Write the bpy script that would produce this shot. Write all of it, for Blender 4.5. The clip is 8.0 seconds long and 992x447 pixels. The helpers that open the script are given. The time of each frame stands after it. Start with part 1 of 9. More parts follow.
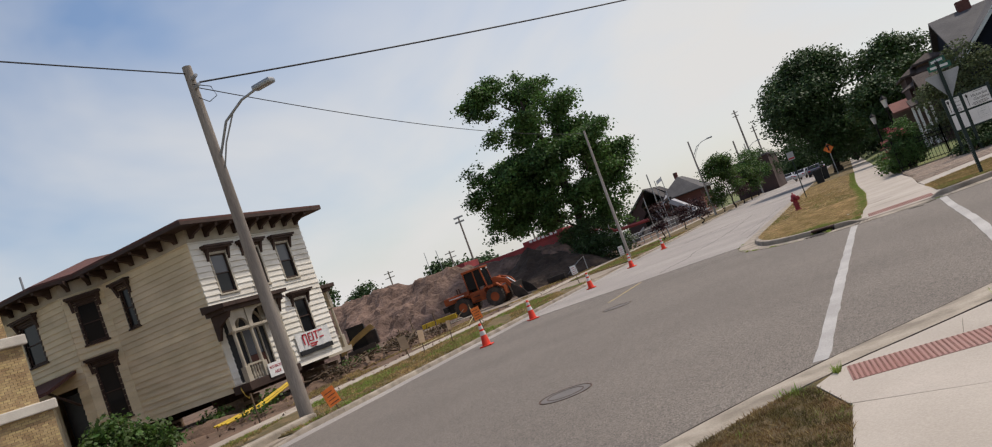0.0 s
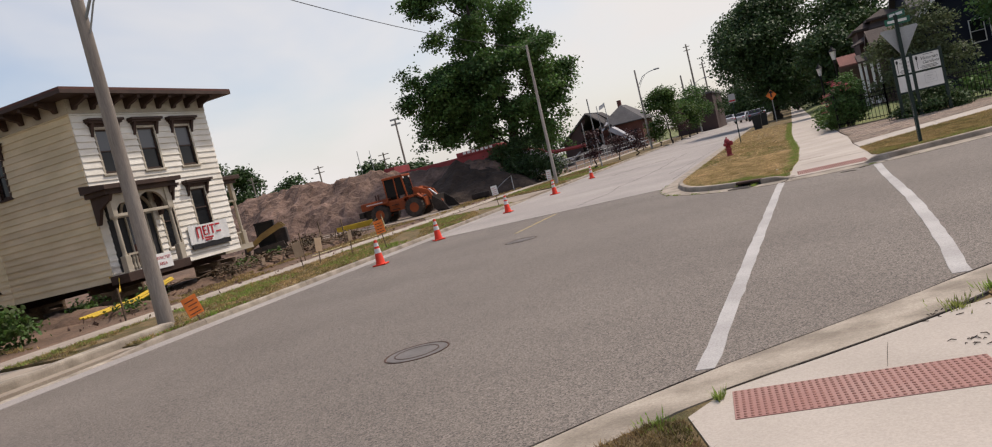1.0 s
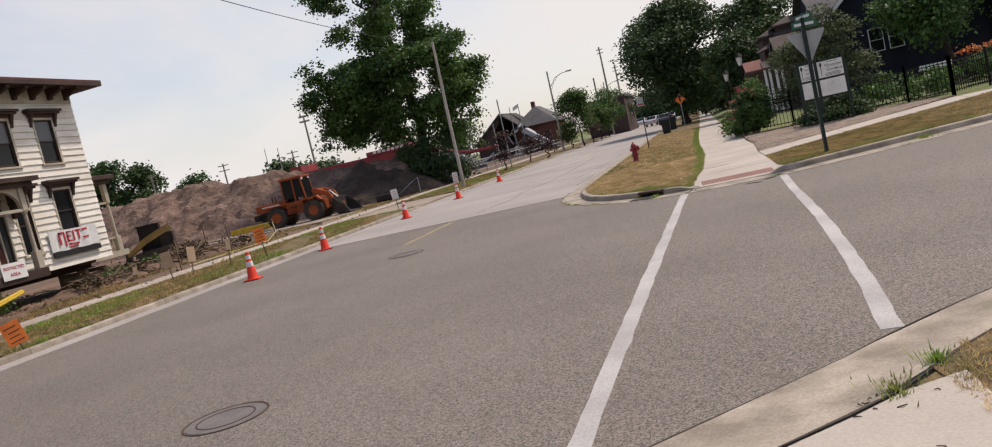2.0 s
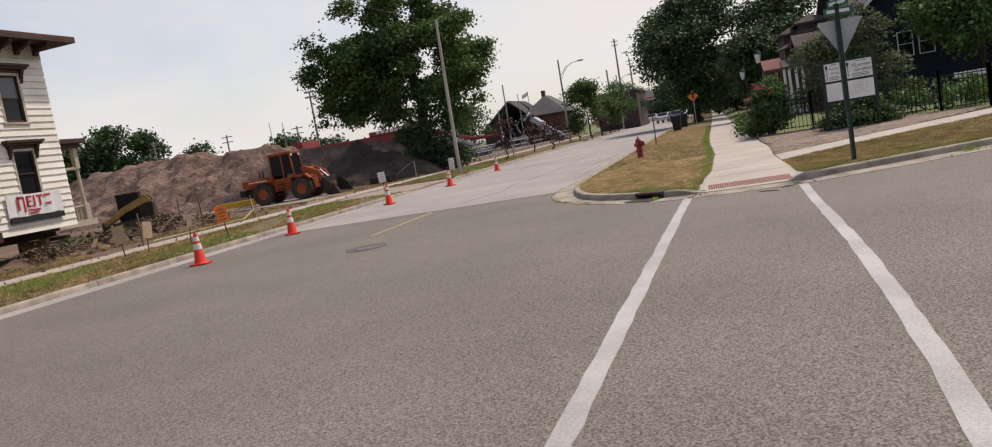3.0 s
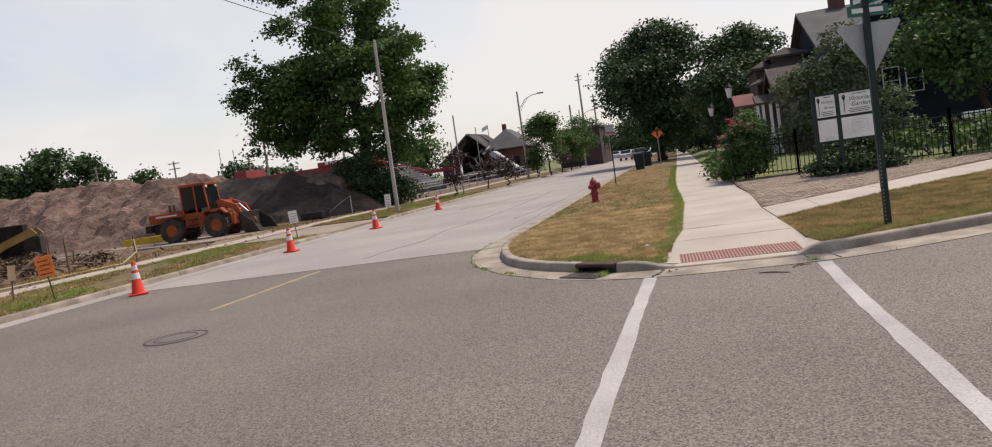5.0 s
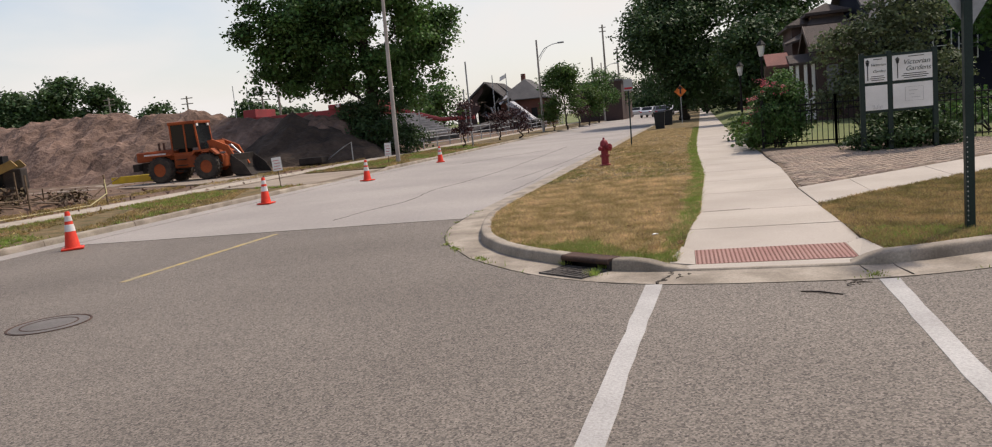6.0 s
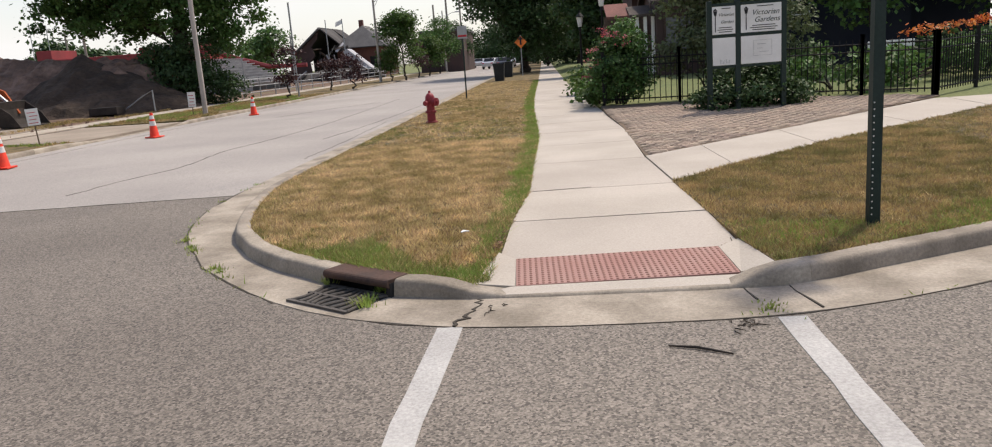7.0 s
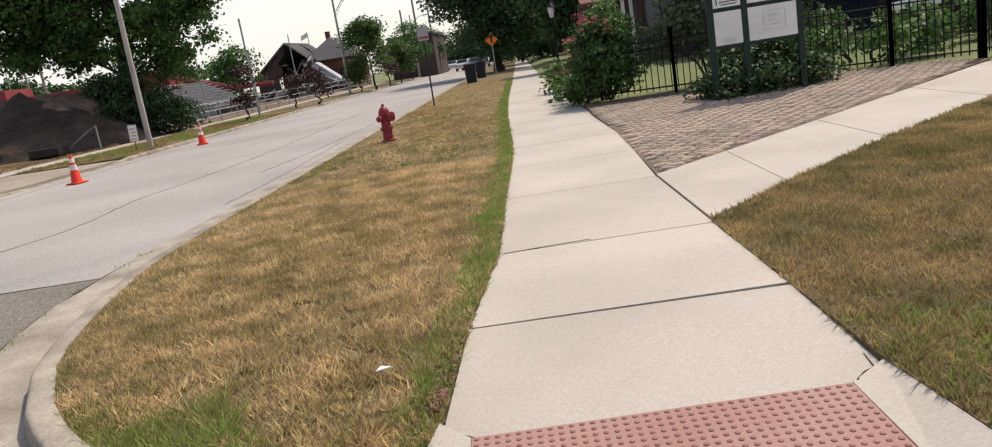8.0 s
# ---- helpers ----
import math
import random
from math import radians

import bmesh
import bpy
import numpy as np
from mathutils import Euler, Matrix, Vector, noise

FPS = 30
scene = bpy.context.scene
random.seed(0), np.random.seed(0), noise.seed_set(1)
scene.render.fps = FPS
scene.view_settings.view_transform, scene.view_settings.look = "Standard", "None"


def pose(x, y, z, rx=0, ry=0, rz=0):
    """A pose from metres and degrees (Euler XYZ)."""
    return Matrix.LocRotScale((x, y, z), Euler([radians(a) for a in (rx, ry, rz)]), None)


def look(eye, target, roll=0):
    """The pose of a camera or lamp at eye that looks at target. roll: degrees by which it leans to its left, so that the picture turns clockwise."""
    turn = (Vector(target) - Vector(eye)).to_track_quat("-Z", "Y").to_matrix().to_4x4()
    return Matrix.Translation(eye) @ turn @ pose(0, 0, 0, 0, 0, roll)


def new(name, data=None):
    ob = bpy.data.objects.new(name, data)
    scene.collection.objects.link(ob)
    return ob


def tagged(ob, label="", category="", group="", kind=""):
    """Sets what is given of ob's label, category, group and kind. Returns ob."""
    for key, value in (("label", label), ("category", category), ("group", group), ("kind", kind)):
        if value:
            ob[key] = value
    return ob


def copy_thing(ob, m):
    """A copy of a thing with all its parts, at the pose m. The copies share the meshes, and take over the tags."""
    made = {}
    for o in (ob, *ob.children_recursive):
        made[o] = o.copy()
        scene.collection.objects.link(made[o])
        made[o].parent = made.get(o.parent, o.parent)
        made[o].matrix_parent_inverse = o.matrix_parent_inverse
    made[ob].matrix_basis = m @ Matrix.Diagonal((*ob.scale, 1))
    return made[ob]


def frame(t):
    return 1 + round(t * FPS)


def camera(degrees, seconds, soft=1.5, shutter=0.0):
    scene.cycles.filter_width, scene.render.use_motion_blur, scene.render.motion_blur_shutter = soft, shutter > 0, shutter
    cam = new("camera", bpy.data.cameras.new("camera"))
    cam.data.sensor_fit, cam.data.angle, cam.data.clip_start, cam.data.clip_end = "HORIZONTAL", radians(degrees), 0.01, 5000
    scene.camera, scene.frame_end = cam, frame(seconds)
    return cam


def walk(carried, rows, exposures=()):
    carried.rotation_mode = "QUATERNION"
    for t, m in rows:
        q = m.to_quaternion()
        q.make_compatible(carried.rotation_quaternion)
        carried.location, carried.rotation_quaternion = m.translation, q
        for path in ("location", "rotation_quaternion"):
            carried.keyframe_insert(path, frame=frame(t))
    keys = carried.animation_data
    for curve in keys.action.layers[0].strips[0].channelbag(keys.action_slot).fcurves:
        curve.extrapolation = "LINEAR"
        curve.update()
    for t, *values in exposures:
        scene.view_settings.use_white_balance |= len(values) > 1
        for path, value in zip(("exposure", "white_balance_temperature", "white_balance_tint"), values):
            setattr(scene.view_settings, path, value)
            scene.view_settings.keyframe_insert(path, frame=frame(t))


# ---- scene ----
cam = camera(64.9, 8.0, soft=1.1)
PATH = [
    (0, (-1.916, -0.202, 1.776), (-2.74, 1.615, 1.911), -20.3),
    (0.5, (-1.86, 0.837, 1.743), (-2.703, 2.65, 1.702), -18.3),
    (1, (-1.841, 1.892, 1.799), (-2.587, 3.743, 1.667), -13.8),
    (1.5, (-1.786, 2.873, 1.774), (-2.443, 4.755, 1.61), -14.3),
    (1.7, (-1.765, 3.199, 1.788), (-2.355, 5.102, 1.614), -14.7),
    (2.8, (-1.696, 5.554, 1.692), (-2.229, 7.472, 1.5), -9.2),
    (3, (-1.724, 5.973, 1.633), (-2.293, 7.879, 1.423), -9.7),
    (3.5, (-1.683, 7.301, 1.501), (-2.121, 9.226, 1.181), -10.6),
    (4, (-1.695, 8.533, 1.514), (-1.978, 10.491, 1.219), -9.0),
    (4.2, (-1.773, 8.916, 1.466), (-2.215, 10.855, 1.257), -6.3),
    (5.3, (-1.888, 11.736, 1.62), (-2.332, 13.681, 1.483), -9.4),
    (5.5, (-1.816, 12.26, 1.609), (-2.208, 14.214, 1.446), -11.4),
    (6, (-1.881, 13.272, 1.643), (-2.403, 15.185, 1.381), -5.5),
    (6.5, (-1.708, 14.72, 1.587), (-2.052, 16.66, 1.244), -5.6),
    (7, (-1.742, 16.057, 1.559), (-1.886, 18.008, 1.142), -4.3),
    (7.5, (-1.664, 17.52, 1.555), (-1.957, 19.466, 1.199), -5.6),
    (8, (-1.627, 18.901, 1.518), (-1.745, 20.853, 1.097), -9.2),
]
EXPOSURES = [(0.0, -0.23, 6950, 11), (0.5, -0.23, 7050, 13), (1.0, -0.09, 7100, 14), (1.7, -0.06, 7150, 15), (3.0, -0.09, 7150, 15), (4.2, -0.03, 7150, 15), (6.0, -0.01, 7150, 13), (7.0, 0.19, 7000, 11), (7.5, 0.23, 7000, 11), (8.0, 0.22, 7100, 10)]
walk(cam, [(t, look(eye, target, roll)) for t, eye, target, roll in PATH], EXPOSURES)

# ---------------------------------------------------------------- light
SUN_TO = Vector((0.52, 0.60, 1.28)).normalized()
world = bpy.data.worlds.new("sky")
scene.world = world
world.use_nodes = True
wn, wl = world.node_tree.nodes, world.node_tree.links
wn.clear()
w_out = wn.new("ShaderNodeOutputWorld")
w_bg = wn.new("ShaderNodeBackground")
w_sky = wn.new("ShaderNodeTexSky")
w_sky.sky_type = "NISHITA"
w_sky.sun_disc = False
w_sky.sun_elevation = math.asin(SUN_TO.z)
w_sky.sun_rotation = math.atan2(SUN_TO.x, SUN_TO.y)
w_sky.dust_density = 2.0
w_tc = wn.new("ShaderNodeTexCoord")
w_map = wn.new("ShaderNodeMapping")
w_map.inputs["Scale"].default_value = (1.0, 1.4, 2.6)
w_map.inputs["Rotation"].default_value = (0.0, 0.35, 0.5)
w_cl = wn.new("ShaderNodeTexNoise")
w_cl.inputs["Scale"].default_value = 1.25
w_cl.inputs["Detail"].default_value = 5.0
w_cl.inputs["Roughness"].default_value = 0.5
w_cl.inputs["Distortion"].default_value = 0.5
w_ramp = wn.new("ShaderNodeValToRGB")
w_ramp.color_ramp.elements[0].position = 0.36
w_ramp.color_ramp.elements[0].color = (0.2, 0.2, 0.2, 1)
w_ramp.color_ramp.elements[1].position = 0.62
w_ramp.color_ramp.elements[1].color = (1, 1, 1, 1)
w_mix = wn.new("ShaderNodeMix")
w_mix.data_type = "RGBA"
w_mix.inputs["B"].default_value = (8.35, 8.6, 8.95, 1)
wl.new(w_tc.outputs["Generated"], w_map.inputs["Vector"])
wl.new(w_map.outputs["Vector"], w_cl.inputs["Vector"])
wl.new(w_cl.outputs["Fac"], w_ramp.inputs["Fac"])
w_xyz = wn.new("ShaderNodeSeparateXYZ")
w_high = wn.new("ShaderNodeMath")
w_high.operation = "MULTIPLY_ADD"
w_high.inputs[1].default_value, w_high.inputs[2].default_value = -1.7, 0.33
w_sum = wn.new("ShaderNodeMath")
w_sum.operation, w_sum.use_clamp = "ADD", True
w_hue = wn.new("ShaderNodeHueSaturation")
w_hue.inputs["Saturation"].default_value, w_hue.inputs["Value"].default_value = 1.14, 1.75
wl.new(w_tc.outputs["Generated"], w_xyz.inputs["Vector"])
wl.new(w_xyz.outputs["Z"], w_high.inputs[0])
wl.new(w_high.outputs["Value"], w_sum.inputs[0])
wl.new(w_ramp.outputs["Color"], w_sum.inputs[1])
wl.new(w_sum.outputs["Value"], w_mix.inputs["Factor"])
wl.new(w_sky.outputs["Color"], w_hue.inputs["Color"])
wl.new(w_hue.outputs["Color"], w_mix.inputs["A"])
wl.new(w_mix.outputs["Result"], w_bg.inputs["Color"])
w_bg.inputs["Strength"].default_value = 0.10
wl.new(w_bg.outputs["Background"], w_out.inputs["Surface"])

sun = new("sun", bpy.data.lights.new("sun", "SUN"))
sun.data.energy = 3.45
sun.data.angle = radians(3.0)
sun.data.color = (1.0, 0.95, 0.88)
sun.matrix_basis = look(SUN_TO * 60, (0, 0, 0))


# ---------------------------------------------------------------- materials
def mat(name, base, second=None, coarse=0.8, fine=30.0, rough=0.85, bump=0.15, var=0.25, metal=0.0, spec=0.3,
        rand=0.0, island=0.0, translucent=0.0, stretch=(1, 1, 1), depth=0.01):
    """A procedural surface: two colours blended at a coarse scale, grain and relief at a fine one."""
    m = bpy.data.materials.new(name)
    m.use_nodes = True
    n, l = m.node_tree.nodes, m.node_tree.links
    p = n["Principled BSDF"]
    p.inputs["Roughness"].default_value = rough
    p.inputs["Metallic"].default_value = metal
    p.inputs["Specular IOR Level"].default_value = spec
    geo = n.new("ShaderNodeNewGeometry")
    mp = n.new("ShaderNodeMapping")
    mp.inputs["Scale"].default_value = stretch
    l.new(geo.outputs["Position"], mp.inputs["Vector"])
    a = n.new("ShaderNodeTexNoise")
    a.inputs["Scale"].default_value, a.inputs["Detail"].default_value = coarse, 5.0
    b = n.new("ShaderNodeTexNoise")
    b.inputs["Scale"].default_value, b.inputs["Detail"].default_value = fine, 3.0
    b.inputs["Roughness"].default_value = 0.7
    for t in (a, b):
        l.new(mp.outputs["Vector"], t.inputs["Vector"])
    ra = n.new("ShaderNodeMapRange")
    ra.inputs["From Min"].default_value, ra.inputs["From Max"].default_value = 0.35, 0.65
    l.new(a.outputs["Fac"], ra.inputs["Value"])
    mix = n.new("ShaderNodeMix")
    mix.data_type = "RGBA"
    second = second or tuple(c * 0.72 for c in base)
    mix.inputs["A"].default_value = (*base, 1)
    mix.inputs["B"].default_value = (*second, 1)
    l.new(ra.outputs["Result"], mix.inputs["Factor"])
    hue = n.new("ShaderNodeHueSaturation")
    l.new(mix.outputs["Result"], hue.inputs["Color"])
    rb = n.new("ShaderNodeMapRange")
    rb.inputs["From Min"].default_value, rb.inputs["From Max"].default_value = 0.25, 0.75
    rb.inputs["To Min"].default_value, rb.inputs["To Max"].default_value = 1 - var, 1 + var
    l.new(b.outputs["Fac"], rb.inputs["Value"])
    value = rb.outputs["Result"]
    if rand or island:
        src = n.new("ShaderNodeObjectInfo").outputs["Random"] if rand else geo.outputs["Random Per Island"]
        k = rand or island
        rr = n.new("ShaderNodeMapRange")
        rr.inputs["To Min"].default_value, rr.inputs["To Max"].default_value = 1 - k, 1 + k
        l.new(src, rr.inputs["Value"])
        mul = n.new("ShaderNodeMath")
        mul.operation = "MULTIPLY"
        l.new(value, mul.inputs[0])
        l.new(rr.outputs["Result"], mul.inputs[1])
        value = mul.outputs["Value"]
        rh = n.new("ShaderNodeMapRange")
        rh.inputs["To Min"].default_value, rh.inputs["To Max"].default_value = 0.5 - k * 0.05, 0.5 + k * 0.05
        l.new(src, rh.inputs["Value"])
        l.new(rh.outputs["Result"], hue.inputs["Hue"])
    l.new(value, hue.inputs["Value"])
    l.new(hue.outputs["Color"], p.inputs["Base Color"])
    if bump:
        bp = n.new("ShaderNodeBump")
        bp.inputs["Strength"].default_value, bp.inputs["Distance"].default_value = bump, depth
        l.new(b.outputs["Fac"], bp.inputs["Height"])
        l.new(bp.outputs["Normal"], p.inputs["Normal"])
    if translucent:
        tr = n.new("ShaderNodeBsdfTranslucent")
        l.new(hue.outputs["Color"], tr.inputs["Color"])
        ms = n.new("ShaderNodeMixShader")
        ms.inputs["Fac"].default_value = translucent
        l.new(p.outputs["BSDF"], ms.inputs[1])
        l.new(tr.outputs["BSDF"], ms.inputs[2])
        l.new(ms.outputs["Shader"], n["Material Output"].inputs["Surface"])
    return m


def add_speckle(m, dark, light, scale):
    """Stone chips over a material's colour."""
    n, l = m.node_tree.nodes, m.node_tree.links
    p = n["Principled BSDF"]
    src = p.inputs["Base Color"].links[0].from_socket
    geo = n.new("ShaderNodeNewGeometry")
    v = n.new("ShaderNodeTexVoronoi")
    v.inputs["Scale"].default_value = scale
    l.new(geo.outputs["Position"], v.inputs["Vector"])
    r = n.new("ShaderNodeMapRange")
    r.inputs["To Min"].default_value, r.inputs["To Max"].default_value = dark, light
    l.new(v.outputs["Color"], r.inputs["Value"])
    mul = n.new("ShaderNodeMix")
    mul.data_type, mul.blend_type = "RGBA", "MULTIPLY"
    mul.inputs["Factor"].default_value = 1.0
    l.new(src, mul.inputs["A"])
    l.new(r.outputs["Result"], mul.inputs["B"])
    l.new(mul.outputs["Result"], p.inputs["Base Color"])
    return m


def glass_mat(name, tint, rough=0.06):
    m = bpy.data.materials.new(name)
    m.use_nodes = True
    p = m.node_tree.nodes["Principled BSDF"]
    p.inputs["Base Color"].default_value = (*tint, 1)
    p.inputs["Roughness"].default_value = rough
    p.inputs["Specular IOR Level"].default_value = 0.25
    return m


M_ASPHALT = add_speckle(mat("asphalt", (0.131, 0.111, 0.093), (0.160, 0.137, 0.115), 0.35, 70, 0.78, 0.55, 0.32, spec=0.35, depth=0.006), 0.2, 1.85, 84)
M_OLDROAD = add_speckle(mat("worn_pale_road", (0.33, 0.30, 0.275), (0.265, 0.24, 0.222), 0.25, 45, 0.9, 0.3, 0.18), 0.8, 1.2, 60)
M_CONC = mat("sidewalk_concrete", (0.425, 0.376, 0.325), (0.36, 0.317, 0.27), 0.8, 60, 0.9, 0.15, 0.14, rand=0.05)
M_DUSTCONC = mat("dusty_concrete", (0.30, 0.25, 0.20), (0.23, 0.185, 0.145), 0.6, 30, 0.95, 0.25, 0.2, rand=0.1)
M_PALECONC = mat("worn_pale_concrete", (0.40, 0.345, 0.285), (0.31, 0.26, 0.21), 0.6, 30, 0.95, 0.25, 0.2, rand=0.1)
M_KERB = mat("kerb_concrete", (0.36, 0.31, 0.252), (0.20, 0.168, 0.132), 2.2, 45, 0.9, 0.35, 0.25, rand=0.08)
M_JOINT = mat("dark_joint", (0.06, 0.05, 0.04), None, 3, 30, 0.95, 0.1, 0.3)
M_LINE = mat("white_road_paint", (0.43, 0.415, 0.395), (0.33, 0.315, 0.30), 1.3, 55, 0.8, 0.4, 0.25)
M_YELLOWLINE = mat("worn_yellow_paint", (0.42, 0.31, 0.12), (0.28, 0.24, 0.16), 4.0, 50, 0.85, 0.3, 0.25)
M_PLATE = mat("red_tactile_plate", (0.30, 0.155, 0.13), (0.33, 0.195, 0.165), 2.0, 60, 0.8, 0.1, 0.12)
# Domes take a slightly darker red than the plate.
M_DOME = mat("darker_red_dome", (0.27, 0.13, 0.105), None, 4, 60, 0.75, 0.1, 0.15)
M_TURF = mat("dry_turf", (0.19, 0.13, 0.065), (0.085, 0.07, 0.028), 2.2, 40, 0.95, 0.6, 0.45, depth=0.03)
M_BLADE = mat("dry_grass_blade", (0.70, 0.50, 0.28), (0.33, 0.25, 0.11), 2.6, 14, 0.8, 0.0, 0.25, island=0.4, translucent=0.4)
M_GREENBLADE = mat("green_grass_blade", (0.20, 0.31, 0.055), (0.27, 0.28, 0.09), 1.5, 8, 0.8, 0.0, 0.25, island=0.35, translucent=0.3)
M_OLIVEBLADE = mat("olive_grass_blade", (0.27, 0.25, 0.075), (0.15, 0.17, 0.045), 2.0, 10, 0.8, 0.0, 0.25, island=0.4, translucent=0.35)
M_DARKBLADE = mat("dark_brown_grass_blade", (0.26, 0.165, 0.075), (0.10, 0.085, 0.03), 3.0, 10, 0.8, 0.0, 0.3, island=0.45, translucent=0.3)
M_TURF2 = mat("brown_turf", (0.15, 0.10, 0.05), (0.07, 0.055, 0.024), 0.9, 40, 0.95, 0.6, 0.45, depth=0.03)
M_BLADE2 = mat("brown_grass_blade", (0.46, 0.315, 0.15), (0.18, 0.155, 0.055), 2.2, 8, 0.8, 0.0, 0.3, island=0.4, translucent=0.35)
M_FIELD = mat("summer_grass", (0.15, 0.16, 0.06), (0.10, 0.125, 0.045), 0.15, 10, 0.95, 0.4, 0.35, depth=0.03)
M_DIRT = mat("bare_earth", (0.17, 0.108, 0.074), (0.095, 0.063, 0.043), 0.5, 7, 0.95, 0.7, 0.35, depth=0.08)
M_PILE = mat("sandy_rubble", (0.215, 0.14, 0.108), (0.115, 0.073, 0.055), 0.6, 3.0, 0.95, 0.9, 0.4, depth=0.15)
M_TOPSOIL = mat("dark_topsoil", (0.034, 0.024, 0.018), (0.068, 0.048, 0.036), 0.8, 4, 0.95, 0.8, 0.35, depth=0.1)
M_COBBLE = mat("granite_setts", (0.35, 0.262, 0.20), (0.25, 0.198, 0.155), 1.2, 40, 0.85, 0.4, 0.2, rand=0.18)
M_SIDING = mat("old_white_clapboard", (0.76, 0.73, 0.66), (0.63, 0.59, 0.51), 0.7, 22, 0.75, 0.2, 0.12, rand=0.05, stretch=(1, 1, 2.5))
# Cream of the side walls; its warmth also offsets their blue shade.
M_SIDESIDING = mat("warm_cream_clapboard", (0.77, 0.65, 0.45), (0.63, 0.53, 0.35), 0.7, 22, 0.75, 0.2, 0.12, rand=0.06, stretch=(1, 1, 2.5))
M_TRIM = mat("dark_brown_trim", (0.04, 0.023, 0.018), (0.062, 0.037, 0.028), 1.5, 30, 0.65, 0.15, 0.2)
M_CREAM = mat("cream_trim", (0.45, 0.40, 0.32), (0.33, 0.29, 0.225), 1.2, 30, 0.7, 0.1, 0.12)
M_ROOF = mat("brown_roof_shingle", (0.12, 0.052, 0.042), (0.085, 0.042, 0.036), 0.6, 14, 0.9, 0.5, 0.3, depth=0.03)
M_GLASS = glass_mat("dim_window_glass", (0.012, 0.013, 0.015), 0.12)
M_BLIND = glass_mat("pale_blind_glass", (0.12, 0.125, 0.135), 0.15)
M_WOODPOLE = mat("weathered_pole", (0.31, 0.27, 0.23), (0.21, 0.18, 0.155), 1.2, 14, 0.9, 0.4, 0.25, stretch=(3, 3, 0.3))
M_PALEPOLE = mat("bleached_pole", (0.46, 0.42, 0.38), (0.34, 0.30, 0.27), 1.2, 14, 0.9, 0.35, 0.2, stretch=(3, 3, 0.3))
M_METAL = mat("galvanised_steel", (0.36, 0.37, 0.38), (0.28, 0.29, 0.30), 2, 30, 0.5, 0.05, 0.1, metal=0.6)
M_BLACK = mat("black_painted_iron", (0.012, 0.012, 0.013), (0.018, 0.017, 0.017), 3, 40, 0.6, 0.05, 0.2, spec=0.12)
M_GREENPOST = mat("dark_green_post", (0.014, 0.028, 0.024), (0.02, 0.034, 0.03), 3, 40, 0.5, 0.05, 0.2, spec=0.2)
M_HYDRANT = mat("dull_red_iron", (0.30, 0.030, 0.042), (0.20, 0.024, 0.030), 4, 30, 0.5, 0.15, 0.2)
M_ORANGE = mat("cone_orange", (0.78, 0.05, 0.022), (0.60, 0.04, 0.02), 5, 30, 0.55, 0.03, 0.08)
M_REFLECT = mat("white_reflective_band", (0.72, 0.70, 0.68), (0.55, 0.53, 0.5), 6, 30, 0.5, 0.03, 0.08)
M_LOADER = mat("faded_orange_paint", (0.37, 0.082, 0.022), (0.22, 0.052, 0.02), 1.3, 18, 0.6, 0.1, 0.2)
M_TYRE = mat("dusty_tyre_rubber", (0.035, 0.03, 0.027), (0.075, 0.06, 0.048), 2.5, 20, 0.9, 0.3, 0.3)
M_BUCKET = mat("scuffed_steel_bucket", (0.024, 0.02, 0.017), (0.045, 0.035, 0.03), 2.5, 20, 0.85, 0.3, 0.3)
M_BARK = mat("tree_bark", (0.055, 0.043, 0.034), (0.035, 0.028, 0.023), 2, 14, 0.95, 0.7, 0.3, stretch=(2, 2, 0.5), depth=0.03)
M_LEAF = mat("maple_leaf", (0.095, 0.175, 0.045), (0.052, 0.105, 0.03), 0.5, 6, 0.6, 0.0, 0.25, island=0.4, translucent=0.32)
M_LEAF2 = mat("oak_leaf", (0.058, 0.102, 0.033), (0.036, 0.068, 0.022), 0.4, 6, 0.6, 0.0, 0.25, island=0.35, translucent=0.2)
M_LEAF3 = mat("fresh_green_leaf", (0.075, 0.13, 0.028), (0.05, 0.095, 0.022), 0.6, 6, 0.6, 0.0, 0.25, island=0.4, translucent=0.35)
M_LEAFRED = mat("plum_red_leaf", (0.06, 0.022, 0.026), (0.04, 0.02, 0.02), 0.6, 6, 0.6, 0.0, 0.25, island=0.35, translucent=0.25)
M_FLOWER = mat("pink_flower", (0.45, 0.09, 0.12), (0.42, 0.17, 0.17), 1.5, 10, 0.7, 0.0, 0.2, island=0.35, translucent=0.3)
M_LILY = mat("orange_daylily", (0.62, 0.15, 0.04), (0.55, 0.22, 0.08), 1.5, 10, 0.7, 0.0, 0.2, island=0.3, translucent=0.3)
M_WHITE = mat("white_sign_panel", (0.74, 0.74, 0.72), (0.64, 0.64, 0.62), 2, 30, 0.5, 0.0, 0.04)
M_SIGNRED = mat("sign_red", (0.50, 0.03, 0.045), None, 4, 30, 0.6, 0.0, 0.08)
# Black of print and plain parts; also stands in for shade in openings.
M_PLAINSHADEBLACK = mat("plain_and_shade_black", (0.02, 0.02, 0.022), None, 4, 30, 0.6, 0.0, 0.08)
M_SIGNGREEN = mat("sign_green", (0.02, 0.13, 0.085), None, 4, 30, 0.5, 0.0, 0.08)
M_SIGNORANGE = mat("sign_orange", (0.85, 0.21, 0.04), None, 4, 30, 0.55, 0.0, 0.06)
M_YELLOWPIPE = mat("yellow_plastic", (0.62, 0.42, 0.03), (0.5, 0.33, 0.04), 3, 30, 0.5, 0.05, 0.1)
M_LIMESTONE = mat("limestone", (0.56, 0.52, 0.46), (0.46, 0.42, 0.37), 1.5, 30, 0.85, 0.2, 0.12)
